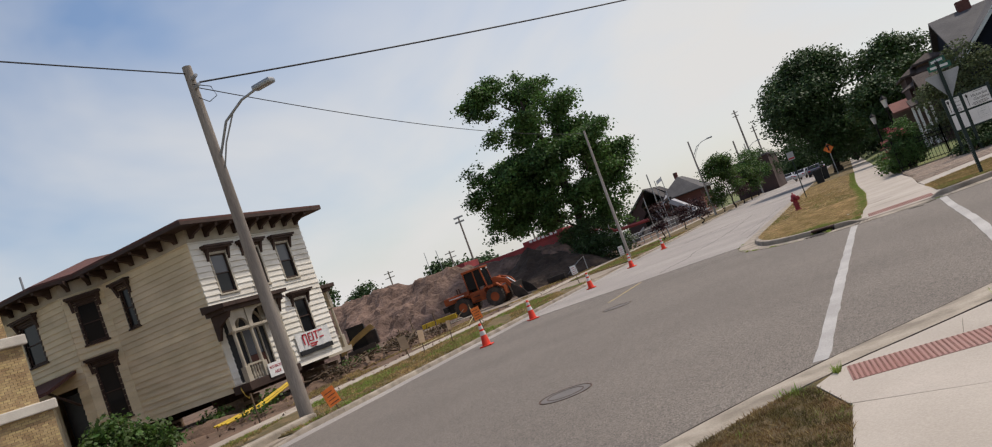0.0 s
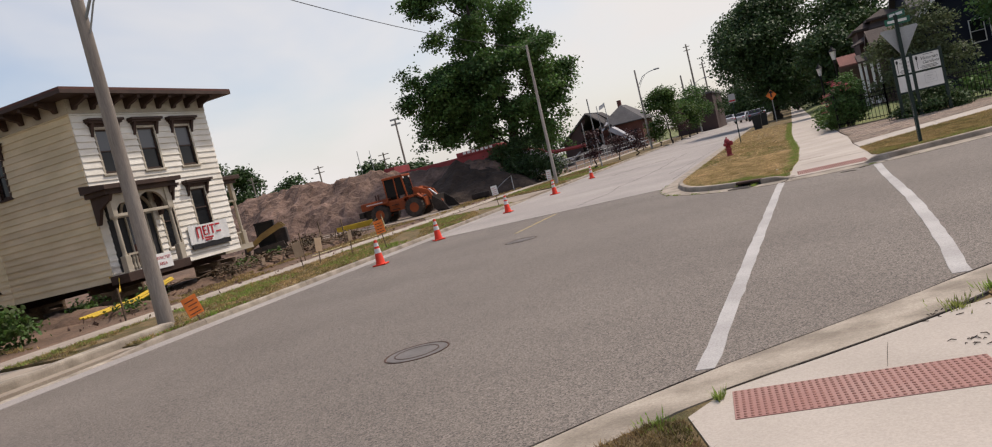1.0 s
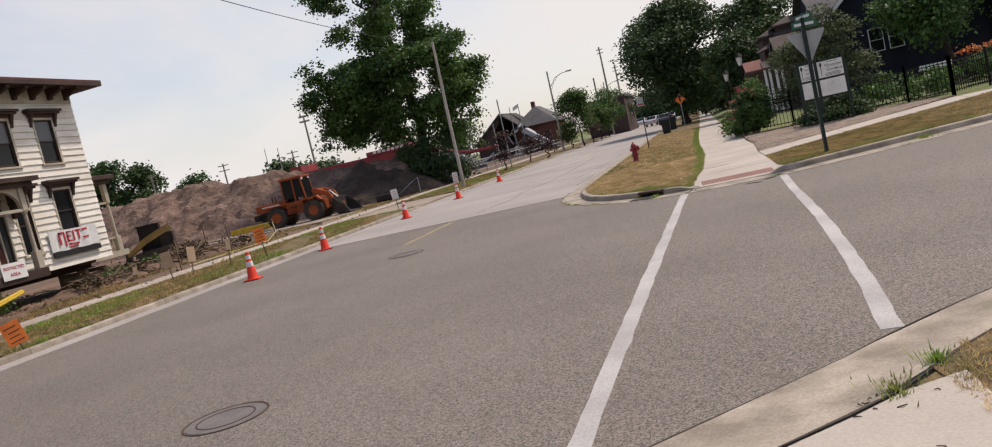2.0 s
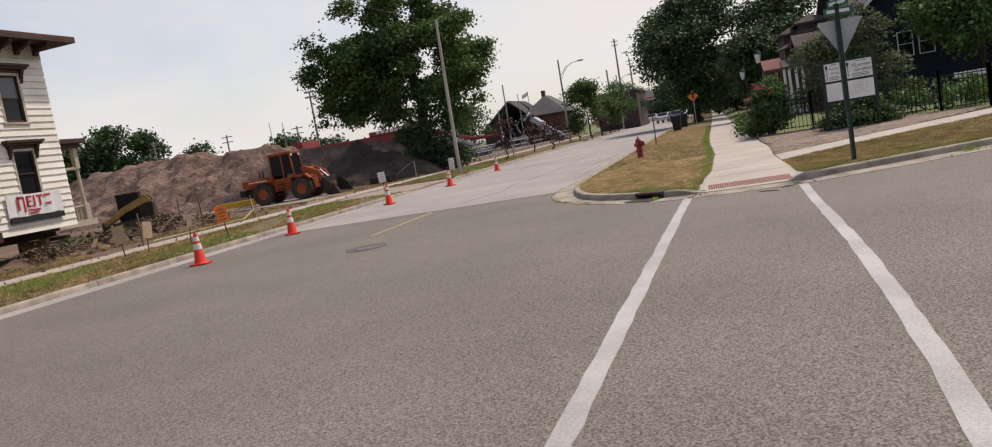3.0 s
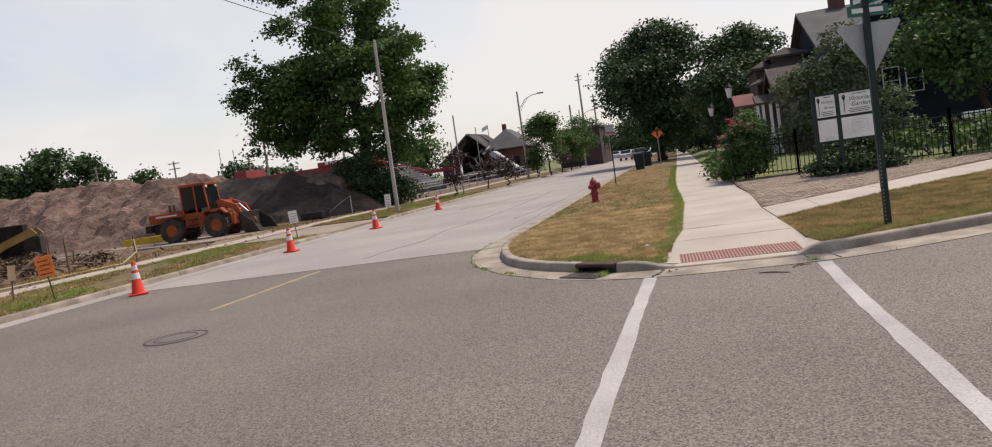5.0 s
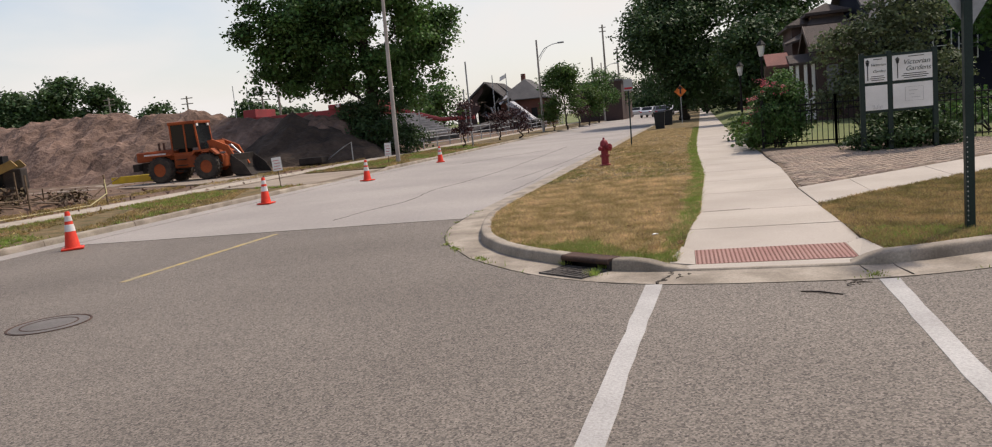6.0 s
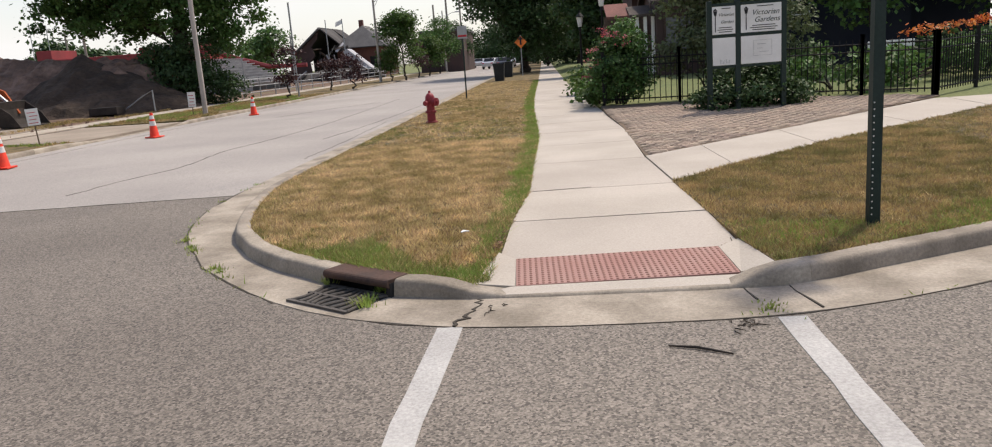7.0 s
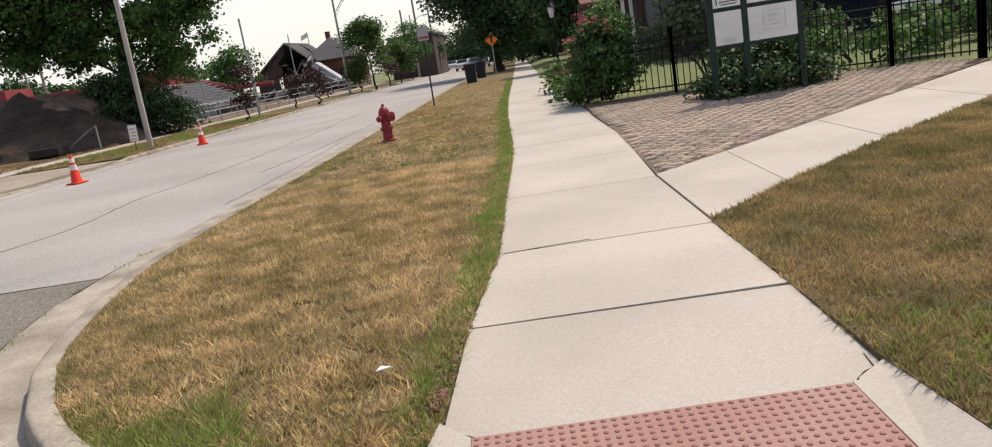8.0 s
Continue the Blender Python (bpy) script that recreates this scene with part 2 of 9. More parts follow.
M_MORTAR = mat("mortar", (0.30, 0.24, 0.17), None, 2, 30, 0.95, 0.3, 0.15)
M_RUST = mat("rusted_iron", (0.085, 0.045, 0.032), (0.055, 0.034, 0.027), 4, 30, 0.85, 0.4, 0.25)
M_IRON = mat("dark_cast_iron", (0.10, 0.088, 0.078), (0.065, 0.056, 0.05), 4, 40, 0.75, 0.3, 0.25)
M_TIMBER = mat("rough_timber", (0.16, 0.11, 0.07), (0.09, 0.065, 0.045), 2, 20, 0.9, 0.4, 0.3)
M_LID = mat("worn_iron_lid", (0.115, 0.104, 0.096), (0.15, 0.136, 0.126), 3, 40, 0.75, 0.3, 0.25)
M_WIRE = mat("black_cable", (0.02, 0.02, 0.022), None, 4, 20, 0.7, 0.0, 0.1)
M_NAVY = mat("navy_siding", (0.016, 0.019, 0.03), (0.022, 0.025, 0.036), 0.8, 20, 0.9, 0.1, 0.12, spec=0.1)
M_GREYROOF = mat("grey_shingle", (0.11, 0.105, 0.105), (0.08, 0.077, 0.078), 0.8, 14, 0.9, 0.5, 0.25, depth=0.03)
M_WINGROOF = mat("brown_shingle", (0.085, 0.066, 0.058), (0.06, 0.048, 0.043), 0.8, 14, 0.9, 0.5, 0.25, depth=0.03)
M_BROWNSIDE = mat("brown_siding", (0.075, 0.045, 0.04), (0.055, 0.036, 0.033), 0.8, 20, 0.8, 0.1, 0.15)
M_TANSIDE = mat("dull_tan_shingle", (0.16, 0.115, 0.09), (0.12, 0.088, 0.07), 0.8, 16, 0.85, 0.3, 0.2)
M_REDBRICK = mat("red_brick_far", (0.17, 0.065, 0.05), (0.12, 0.052, 0.043), 0.8, 8, 0.9, 0.3, 0.25)
M_REDPAINT = mat("red_painted_metal", (0.27, 0.045, 0.048), (0.20, 0.038, 0.04), 0.6, 10, 0.7, 0.1, 0.15)
M_BLEACHER = mat("aluminium_bench", (0.42, 0.42, 0.44), (0.31, 0.31, 0.33), 0.8, 10, 0.55, 0.05, 0.12, metal=0.3)
M_BIN = mat("dark_bin_plastic", (0.016, 0.02, 0.024), None, 3, 20, 0.5, 0.03, 0.15)
M_CARSILVER = mat("silver_car_paint", (0.50, 0.51, 0.53), (0.44, 0.45, 0.47), 1, 10, 0.3, 0.0, 0.03, metal=0.5)
M_CARBLUE = mat("dark_car_paint", (0.05, 0.06, 0.08), None, 1, 10, 0.3, 0.0, 0.03, metal=0.3)
M_TAN = mat("tan_backs_board", (0.46, 0.33, 0.22), (0.38, 0.27, 0.18), 3, 30, 0.8, 0.05, 0.1)


# ---------------------------------------------------------------- mesh tools
def box(bm, x0, x1, y0, y1, z0, z1, bev=0.0, m=None):
    """A box between two corners, its edges rounded by bev, turned by m."""
    made = bmesh.ops.create_cube(bm, size=1.0)["verts"]
    s = Matrix.Translation(((x0 + x1) / 2, (y0 + y1) / 2, (z0 + z1) / 2)) @ Matrix.Diagonal((x1 - x0, y1 - y0, z1 - z0, 1))
    bmesh.ops.transform(bm, matrix=(m @ s) if m else s, verts=made)
    if bev:
        edges = list({e for v in made for e in v.link_edges})
        bmesh.ops.bevel(bm, geom=edges, offset=bev, segments=2, affect="EDGES", profile=0.6)


def tube(bm, pts, radii, seg=8, caps=True):
    """A round bar along pts; radii: one for all or one each."""
    pts = [Vector(p) for p in pts]
    if not hasattr(radii, "__len__"):
        radii = [radii] * len(pts)
    rings = []
    for i, p in enumerate(pts):
        d = (pts[min(i + 1, len(pts) - 1)] - pts[max(i - 1, 0)]).normalized()
        side = d.cross(Vector((0, 0, 1)) if abs(d.z) < 0.95 else Vector((1, 0, 0))).normalized()
        up = side.cross(d)
        rings.append([bm.verts.new(p + (side * math.cos(a) + up * math.sin(a)) * radii[i])
                      for a in (2 * math.pi * k / seg for k in range(seg))])
    for a, b in zip(rings, rings[1:]):
        for k in range(seg):
            bm.faces.new((a[k], a[(k + 1) % seg], b[(k + 1) % seg], b[k]))
    if caps:
        bm.faces.new(rings[0][::-1])
        bm.faces.new(rings[-1])


def lathe(bm, profile, at=(0, 0, 0), seg=16, m=None, caps=True):
    """Turns (radius, height) pairs about the upright axis at a place, or about m's z axis."""
    base = m if m else Matrix.Translation(at)
    rings = []
    for r, z in profile:
        rings.append([bm.verts.new(base @ Vector((r * math.cos(a), r * math.sin(a), z)))
                      for a in (2 * math.pi * k / seg for k in range(seg))])
    for a, b in zip(rings, rings[1:]):
        for k in range(seg):
            bm.faces.new((a[k], a[(k + 1) % seg], b[(k + 1) % seg], b[k]))
    if caps:
        bm.faces.new(rings[0][::-1])
        bm.faces.new(rings[-1])


def prism(bm, poly, z0, z1):
    """A slab over a plan outline; z0 and z1 are heights or functions of (x, y)."""
    f0 = z0 if callable(z0) else (lambda x, y: z0)
    f1 = z1 if callable(z1) else (lambda x, y: z1)
    low = [bm.verts.new((x, y, f0(x, y))) for x, y in poly]
    top = [bm.verts.new((x, y, f1(x, y))) for x, y in poly]
    k = len(poly)
    bm.faces.new(top)
    bm.faces.new(low[::-1])
    for i in range(k):
        bm.faces.new((low[i], low[(i + 1) % k], top[(i + 1) % k], top[i]))


def poly3(bm, outline, shift):
    """A plate: a 3D outline thickened along shift."""
    s = Vector(shift)
    a = [bm.verts.new(Vector(p)) for p in outline]
    b = [bm.verts.new(Vector(p) + s) for p in outline]
    k = len(a)
    bm.faces.new(a[::-1])
    bm.faces.new(b)
    for i in range(k):
        bm.faces.new((a[i], a[(i + 1) % k], b[(i + 1) % k], b[i]))


def world_of(ob):
    m = ob.matrix_basis.copy()
    while ob.parent:
        ob = ob.parent
        m = ob.matrix_basis @ m
    return m


def part(name, bm, material, parent=None, label="", smooth=False, kind="", category="", group=""):
    """Links a bmesh, drawn in world places, as one mesh object, under a parent if there is one."""
    if parent is not None:
        bm.transform(world_of(parent).inverted())
    bmesh.ops.recalc_face_normals(bm, faces=bm.faces)
    me = bpy.data.meshes.new(name)
    bm.to_mesh(me)
    bm.free()
    me.materials.append(material)
    if smooth:
        me.polygons.foreach_set("use_smooth", [True] * len(me.polygons))
        me.set_sharp_from_angle(angle=radians(40))
    ob = new(name, me)
    ob.parent = parent
    return tagged(ob, label, category, group, kind)


def thing(name, at, label, category, group="", rz=0.0):
    ob = new(name)
    ob.matrix_basis = pose(*at, 0, 0, rz)
    return tagged(ob, label, category, group)


def faces_ob(name, verts, material, parent=None, size=4, label="", kind="", category="", group=""):
    """One mesh from an array of loose faces, shape (n, size, 3), in world places."""
    n = len(verts)
    v = np.asarray(verts, dtype=np.float64).reshape(-1, 3)
    if parent is not None:
        inv = np.array(world_of(parent).inverted())
        v = v @ inv[:3, :3].T + inv[:3, 3]
    me = bpy.data.meshes.new(name)
    me.vertices.add(n * size)
    me.vertices.foreach_set("co", v.astype(np.float32).ravel())
    me.loops.add(n * size)
    me.loops.foreach_set("vertex_index", np.arange(n * size, dtype=np.int32))
    me.polygons.add(n)
    me.polygons.foreach_set("loop_start", np.arange(0, n * size, size, dtype=np.int32))
    me.materials.append(material)
    me.update(calc_edges=True)
    me.validate()
    ob = new(name, me)
    ob.parent = parent
    return tagged(ob, label, category, group, kind)


def leaves(rng, lobes, count, size, droop=0.3, spread=1.6):
    """Leaf quads in flat, drooping sprays that fill a set of lobes (x, y, z, radius, flatness)."""
    lobes = np.array(lobes, dtype=float)
    w = lobes[:, 3] ** 2.2
    per = 16
    pick = rng.choice(len(lobes), size=max(1, count // per), p=w / w.sum())
    d = rng.normal(size=(len(pick), 3))
    d /= np.linalg.norm(d, axis=1)[:, None]
    d[:, 2] = np.where(rng.random(len(pick)) < 0.5, np.abs(d[:, 2]), d[:, 2])
    rad = rng.uniform(0.2, 1.0, len(pick)) ** 0.45 * rng.uniform(0.85, 1.06, len(pick))
    c = lobes[pick, :3] + d * (lobes[pick, 3] * rad)[:, None] * np.stack([np.ones(len(pick)), np.ones(len(pick)), lobes[pick, 4]], 1)
    dd = np.repeat(d, per, axis=0)
    off = rng.normal(size=(len(c) * per, 3)) * size * np.array([spread, spread, spread * 0.42])
    off[:, 2] -= np.hypot(off[:, 0], off[:, 1]) * droop
    p = np.repeat(c, per, axis=0) + off
    n = len(p)
    nrm = rng.normal(size=(n, 3)) * 0.65 + dd * 0.5 + np.array([0.0, 0.0, 0.6])
    nrm /= np.linalg.norm(nrm, axis=1)[:, None]
    u = rng.normal(size=(n, 3))
    u[:, 2] -= droop
    u -= nrm * (u * nrm).sum(1)[:, None]
    u /= np.linalg.norm(u, axis=1)[:, None]
    v = np.cross(nrm, u)
    s = size * rng.uniform(0.55, 1.25, n)
    u, v = u * s[:, None], v * (s * 0.48)[:, None]
    return np.stack([p - u * 0.6, p - v + u * 0.05, p + u * 0.75, p + v + u * 0.05], axis=1)


def blades(rng, count, inside, bounds, z, height, width=0.006):
    """Grass blades over a stretch of plan."""
    x0, x1, y0, y1 = bounds
    per = 10
    mid = np.stack([rng.uniform(x0, x1, count // per), rng.uniform(y0, y1, count // per)], 1)
    tall = np.repeat(rng.uniform(0.55, 1.3, len(mid)), per)
    way = np.repeat(rng.normal(size=(len(mid), 2)) * 0.35, per, axis=0)
    out = rng.normal(size=(len(mid) * per, 2))
    xy = np.repeat(mid, per, axis=0) + out * 0.02
    keep = inside(xy[:, 0], xy[:, 1])
    xy, tall, way, out = xy[keep], tall[keep], way[keep], out[keep]
    n = len(xy)
    a = rng.uniform(0, 2 * np.pi, n)
    h = height * rng.uniform(0.6, 1.2, n) * tall
    lean = (out * 0.4 + way + rng.normal(size=(n, 2)) * 0.3) * h[:, None]
    w = width * rng.uniform(0.7, 1.5, n)
    zz = z(xy[:, 0], xy[:, 1]) if callable(z) else np.full(n, z)
    dx, dy = np.cos(a) * w, np.sin(a) * w
    p = np.stack([xy[:, 0], xy[:, 1], zz - 0.01], 1)
    off = np.stack([dx, dy, np.zeros(n)], 1)
    tip = p + np.stack([lean[:, 0], lean[:, 1], h], 1)
    return np.stack([p - off, p + off, tip], axis=1)


def in_poly(poly):
    """A test for arrays of x and y: inside the outline?"""
    def test(x, y):
        hit = np.zeros(len(x), dtype=bool)
        k = len(poly)
        for i in range(k):
            (ax, ay), (bx, by) = poly[i], poly[(i + 1) % k]
            cross = (ay > y) != (by > y)
            with np.errstate(divide="ignore", invalid="ignore"):
                xs = ax + (y - ay) * (bx - ax) / (by - ay)
            hit ^= cross & (x < xs)
        return hit
    return test


def offset_line(pts, d):
    """A plan polyline moved d to the right of its way."""
    out = []
    for i, (x, y) in enumerate(pts):
        ax, ay = pts[max(i - 1, 0)]
        bx, by = pts[min(i + 1, len(pts) - 1)]
        lx, ly = bx - ax, by - ay
        k = math.hypot(lx, ly)
        out.append((x + ly / k * d, y - lx / k * d))
    return out


def smooth_line(pts, step=0.35):
    """A Catmull-Rom curve through plan points, at even steps."""
    out = []
    for i in range(len(pts) - 1):
        p0, p1, p2, p3 = (Vector(pts[max(0, min(len(pts) - 1, k))]) for k in (i - 1, i, i + 1, i + 2))
        n = max(1, min(60, int((p2 - p1).length / step)))
        for k in range(n):
            t = k / n
            q = 0.5 * (2 * p1 + (p2 - p0) * t + (2 * p0 - 5 * p1 + 4 * p2 - p3) * t * t + (3 * p1 - p0 - 3 * p2 + p3) * t ** 3)
            out.append((q.x, q.y))
    out.append(tuple(pts[-1]))
    return out


def strip(bm, left, right, zl, zr, under=0.12):
    """A slab between two plan polylines of as many points, with heights along each."""
    n = len(left)
    hl = zl if hasattr(zl, "__len__") else [zl] * n
    hr = zr if hasattr(zr, "__len__") else [zr] * n
    a = [bm.verts.new((*left[i], hl[i])) for i in range(n)]
    b = [bm.verts.new((*right[i], hr[i])) for i in range(n)]
    c = [bm.verts.new((*left[i], hl[i] - under)) for i in range(n)]
    d = [bm.verts.new((*right[i], hr[i] - under)) for i in range(n)]
    for i in range(n - 1):
        bm.faces.new((a[i], a[i + 1], b[i + 1], b[i]))
        bm.faces.new((a[i], c[i], c[i + 1], a[i + 1]))
        bm.faces.new((b[i], b[i + 1], d[i + 1], d[i]))
    bm.faces.new((a[0], b[0], d[0], c[0]))
    bm.faces.new((a[-1], c[-1], d[-1], b[-1]))


# ---------------------------------------------------------------- ground and streets
rng = np.random.default_rng(7)
bm = bmesh.new()
prism(bm, [(-2500, -2500), (2500, -2500), (2500, 2500), (-2500, 2500)], -0.4, -0.07)
part("ground", bm, M_FIELD, kind="structure", label="open summer grass reaching the horizon", category="ground")

# kerb line round the far corner: foot of the kerb's face, from up the street round to the cross street
KERB = smooth_line([(-5.45, 170), (-5.45, 60), (-5.45, 40), (-5.45, 30), (-5.45, 26.5), (-5.3, 25.1), (-5.03, 23.9), (-4.75, 23.1), (-4.4, 22.5),
                    (-3.93, 21.95), (-3.41, 21.5), (-2.85, 21.1), (-2.3, 20.95), (-1.3, 20.9), (-0.3, 20.9), (0.45, 21.2),
                    (1.36, 21.6), (2.9, 22.3), (4.95, 23.25), (9, 25.3), (16, 29.2), (45, 46)])
GUTTER = smooth_line([(-5.95, 170), (-5.95, 60), (-5.95, 40), (-5.95, 30), (-5.95, 26.5), (-5.85, 25.0), (-5.45, 23.6), (-4.98, 22.75), (-4.7, 22.25),
                      (-4.25, 21.72), (-3.71, 21.15), (-3.1, 20.72), (-2.35, 20.45), (-1.3, 20.36), (-0.3, 20.4), (0.7, 20.72),
                      (1.55, 21.1), (3.1, 21.8), (5.15, 22.75), (9.2, 24.8), (16.2, 28.7), (45.2, 45.5)])


def fine(line, step=0.16):
    """More points along the stretch round the corner."""
    out = []
    for p, q in zip(line, line[1:]):
        n = max(1, int(math.hypot(q[0] - p[0], q[1] - p[1]) / step)) if p[1] < 25 and p[0] < 4 else 1
        out += [(p[0] + (q[0] - p[0]) * i / n, p[1] + (q[1] - p[1]) * i / n) for i in range(n)]
    return out + [line[-1]]


KERB, GUTTER = fine(KERB), fine(GUTTER)
# near corner
NEAR_GUTTER = smooth_line([(-5.3, -30), (-5.25, 0), (-5.1, 3.2), (-4.7, 5.0), (-4.04, 6.15), (-3.32, 7.0), (-2.78, 7.55), (-2.2, 8.05), (-1.17, 8.95),
                           (-0.5, 9.6), (1.5, 11.1), (5, 13.2), (12, 17.0), (45, 35)])
NEAR_BACK = smooth_line([(-4.75, -30), (-4.7, 0), (-4.55, 3.0), (-4.15, 4.65), (-3.5, 5.85), (-3.02, 6.45), (-2.6, 6.92), (-2.0, 7.36), (-1.0, 8.15),
                         (-0.3, 8.95), (1.8, 10.5), (5.3, 12.6), (12.3, 16.4), (45.3, 34.4)])

bm = bmesh.new()
prism(bm, [(-14.2, -40), (-5.0, -40), (-5.0, 0), (-4.3, 5.0), (-0.2, 9.2), (5.2, 12.9), (45.2, 34.8), (45.2, 45.8), (9.2, 25.1), (0.7, 21.0), (-2.4, 20.75),
           (-4.5, 22.3), (-5.6, 24.6), (-5.7, 26.12), (-14.2, 25.7)], -0.3, 0.0)
part("road", bm, M_ASPHALT, kind="structure", label="grey coarse asphalt of the crossing", category="road")
bm = bmesh.new()
prism(bm, [(-14.2, 25.7), (-5.7, 26.12), (-5.7, 170), (-14.2, 170)], -0.3, -0.006)
part("road_pale", bm, M_OLDROAD, kind="structure", label="paler worn pavement of the street beyond a seam", category="road")
bm = bmesh.new()
prism(bm, [(-60, 170), (60, 170), (60, 178), (-60, 178)], -0.3, -0.01)
part("road_cross", bm, M_OLDROAD, kind="structure", label="pale cross street far off", category="road")


def crack(name, pts, width, material, z=0.004, jitter=0.04, parent=None):
    """A thin wandering seam on a flat surface."""
    line = smooth_line(pts, 0.25)
    line = [(x + rng.normal() * jitter * 0.4, y + rng.normal() * jitter * 0.4) for x, y in line]
    w = [width * rng.uniform(0.3, 1.2) for _ in line]
    le, ri = [], []
    for (x, y), (px, py), k in zip(line, offset_line(line, 1.0), w):
        le.append((x - (px - x) * k, y - (py - y) * k))
        ri.append((x + (px - x) * k, y + (py - y) * k))
    b = bmesh.new()
    strip(b, le, ri, z, z, 0.01)
    return tagged(part(name, b, material, parent), kind="structure", label="dark crack in the pavement", category="crack")


crack("road_seam", [(-14.2, 25.72), (-9.5, 25.95), (-5.9, 26.12)], 0.012, M_JOINT, 0.004, 0.02)
crack("road_crack", [(-8.95, 27.2), (-8.85, 28.5), (-8.5, 30), (-8.7, 32.5), (-8.4, 35), (-8.2, 40), (-8.4, 52)], 0.011, M_JOINT, -0.002)
crack("road_crack", [(-6.9, 33.8), (-6.7, 36), (-6.45, 40), (-6.3, 48)], 0.009, M_JOINT, -0.002)
crack("road_crack", [(-6.2, 30.0), (-6.15, 33), (-6.25, 38)], 0.007, M_JOINT, -0.002)
crack("road_crack", [(-11.5, 44.0), (-10.4, 47), (-8.9, 50)], 0.009, M_JOINT, -0.002)

def resample(line, count):
    pts = [Vector(p) for p in line]
    acc = [0.0]
    for p, q in zip(pts, pts[1:]):
        acc.append(acc[-1] + (q - p).length)
    out, j = [], 0
    for i in range(count):
        s = acc[-1] * i / (count - 1)
        while j < len(pts) - 2 and acc[j + 1] < s:
            j += 1
        t = (s - acc[j]) / max(1e-9, acc[j + 1] - acc[j])
        out.append(tuple(pts[j].lerp(pts[j + 1], t)))
    return out


# painted lines
bm = bmesh.new()


def painted(b, spine, width, step=0.3):
    """A band of paint along a plan line from south to north, its edges a little ragged."""
    ys = [p[1] for p in spine]
    n = int((ys[-1] - ys[0]) / step)
    le, ri = [], []
    for i in range(n + 1):
        y = ys[0] + (ys[-1] - ys[0]) * i / n
        x = float(np.interp(y, ys, [p[0] for p in spine]))
        le.append((x - width / 2 + rng.normal() * 0.006, y))
        ri.append((x + width / 2 + rng.normal() * 0.006, y))
    strip(b, le, ri, 0.004, 0.004, 0.01)


painted(bm, [(-2.80, 7.62), (-2.655, 12.4), (-2.55, 15.5), (-2.47, 18.2), (-2.385, 20.45)], 0.15)
part("crosswalk_line", bm, M_LINE, kind="structure", label="worn white crosswalk line", category="road marking", group="crosswalk lines")
bm = bmesh.new()
painted(bm, [(-0.80, 9.42), (-0.69, 10.7), (-0.625, 12.0), (-0.565, 13.5), (-0.52, 15.0), (-0.49, 18.0), (-0.42, 20.35)], 0.148)
part("crosswalk_line", bm, M_LINE, kind="structure", label="worn white crosswalk line with small spots", category="road marking", group="crosswalk lines")
bm = bmesh.new()
painted(bm, [(-9.36, 21.75), (-9.32, 25.6)], 0.10)
part("centre_line", bm, M_YELLOWLINE, kind="structure", label="faded yellow centre line", category="road marking")

# verges, walks and yards; heights in metres above the road
WALK_L = smooth_line([(-2.16, 21.9), (-2.10, 22.87), (-1.97, 24.35), (-1.95, 26.45), (-1.9, 30.5), (-2.05, 37), (-2.1, 45), (-2.05, 60), (-2.0, 90), (-2.0, 165)], 0.8)
WALK_R = smooth_line([(-0.32, 21.75), (-0.38, 22.87), (-0.42, 24.4), (-0.46, 26.55), (-0.34, 30.5), (-0.42, 36.5), (-0.62, 47), (-0.65, 60), (-0.65, 90), (-0.65, 165)], 0.8)
TOP = 0.13
i_ramp0 = min(range(len(KERB)), key=lambda i: (KERB[i][0] + 2.0) ** 2 + (KERB[i][1] - 20.93) ** 2)
i_ramp1 = min(range(len(KERB)), key=lambda i: (KERB[i][0] + 0.56) ** 2 + (KERB[i][1] - 20.90) ** 2)
KERB_BACK = offset_line(KERB, -0.16)


def lawn_z(x, y):
    """Lawn tops beside the ramp fall with it."""
    if x < -1.2:
        k = max((y - 21.2) / 1.6, (-2.35 - x) / 0.5)
    else:
        k = max((y - 21.2) / 1.6, (x + 0.45) / 0.15)
    return 0.055 + (TOP - 0.07) * max(0.0, min(1.0, k))


LAWN_A = [p for p in KERB_BACK[:i_ramp0 + 1] if p[0] < -2.16] + [(-2.2, 21.2)] + WALK_L
bm = bmesh.new()
prism(bm, LAWN_A, -0.1, lawn_z)
part("verge", bm, M_TURF, kind="structure", label="sun-dried lawn strip between kerb and sidewalk", category="lawn")

BR_NEAR = [(-0.40, 24.52), (0.45, 25.40), (1.90, 26.76), (3.90, 28.46), (6.00, 30.26), (11, 34.6), (45, 63)]
BR_FAR = [(-0.44, 26.62), (0.45, 27.38), (1.90, 28.66), (3.90, 30.46), (6.30, 32.60), (10.5, 36.3), (44, 64.2)]
LAWN_B = [(-0.295, 21.12)] + [p for p in KERB_BACK[i_ramp1:] if p[0] > -0.27] + BR_NEAR[::-1] + [(-0.425, 24.4), (-0.39, 22.87), (-0.35, 21.93)]
bm = bmesh.new()
prism(bm, LAWN_B, -0.1, lawn_z)
part("verge", bm, M_TURF2, kind="structure", label="sun-dried corner lawn behind the kerb", category="lawn")


def garden_z(x, y):
    return 0.11 + 0.012 * max(0.0, min(20.0, y - 29.0))


bm = bmesh.new()
gv = {}


def garden_vert(i, j):
    if (i, j) not in gv:
        yy = 26.6 + j * 1.2
        gv[i, j] = bm.verts.new((-0.66 + i * 1.2, yy, garden_z(0, yy) - 0.04 if i else 0.06))
    return gv[i, j]


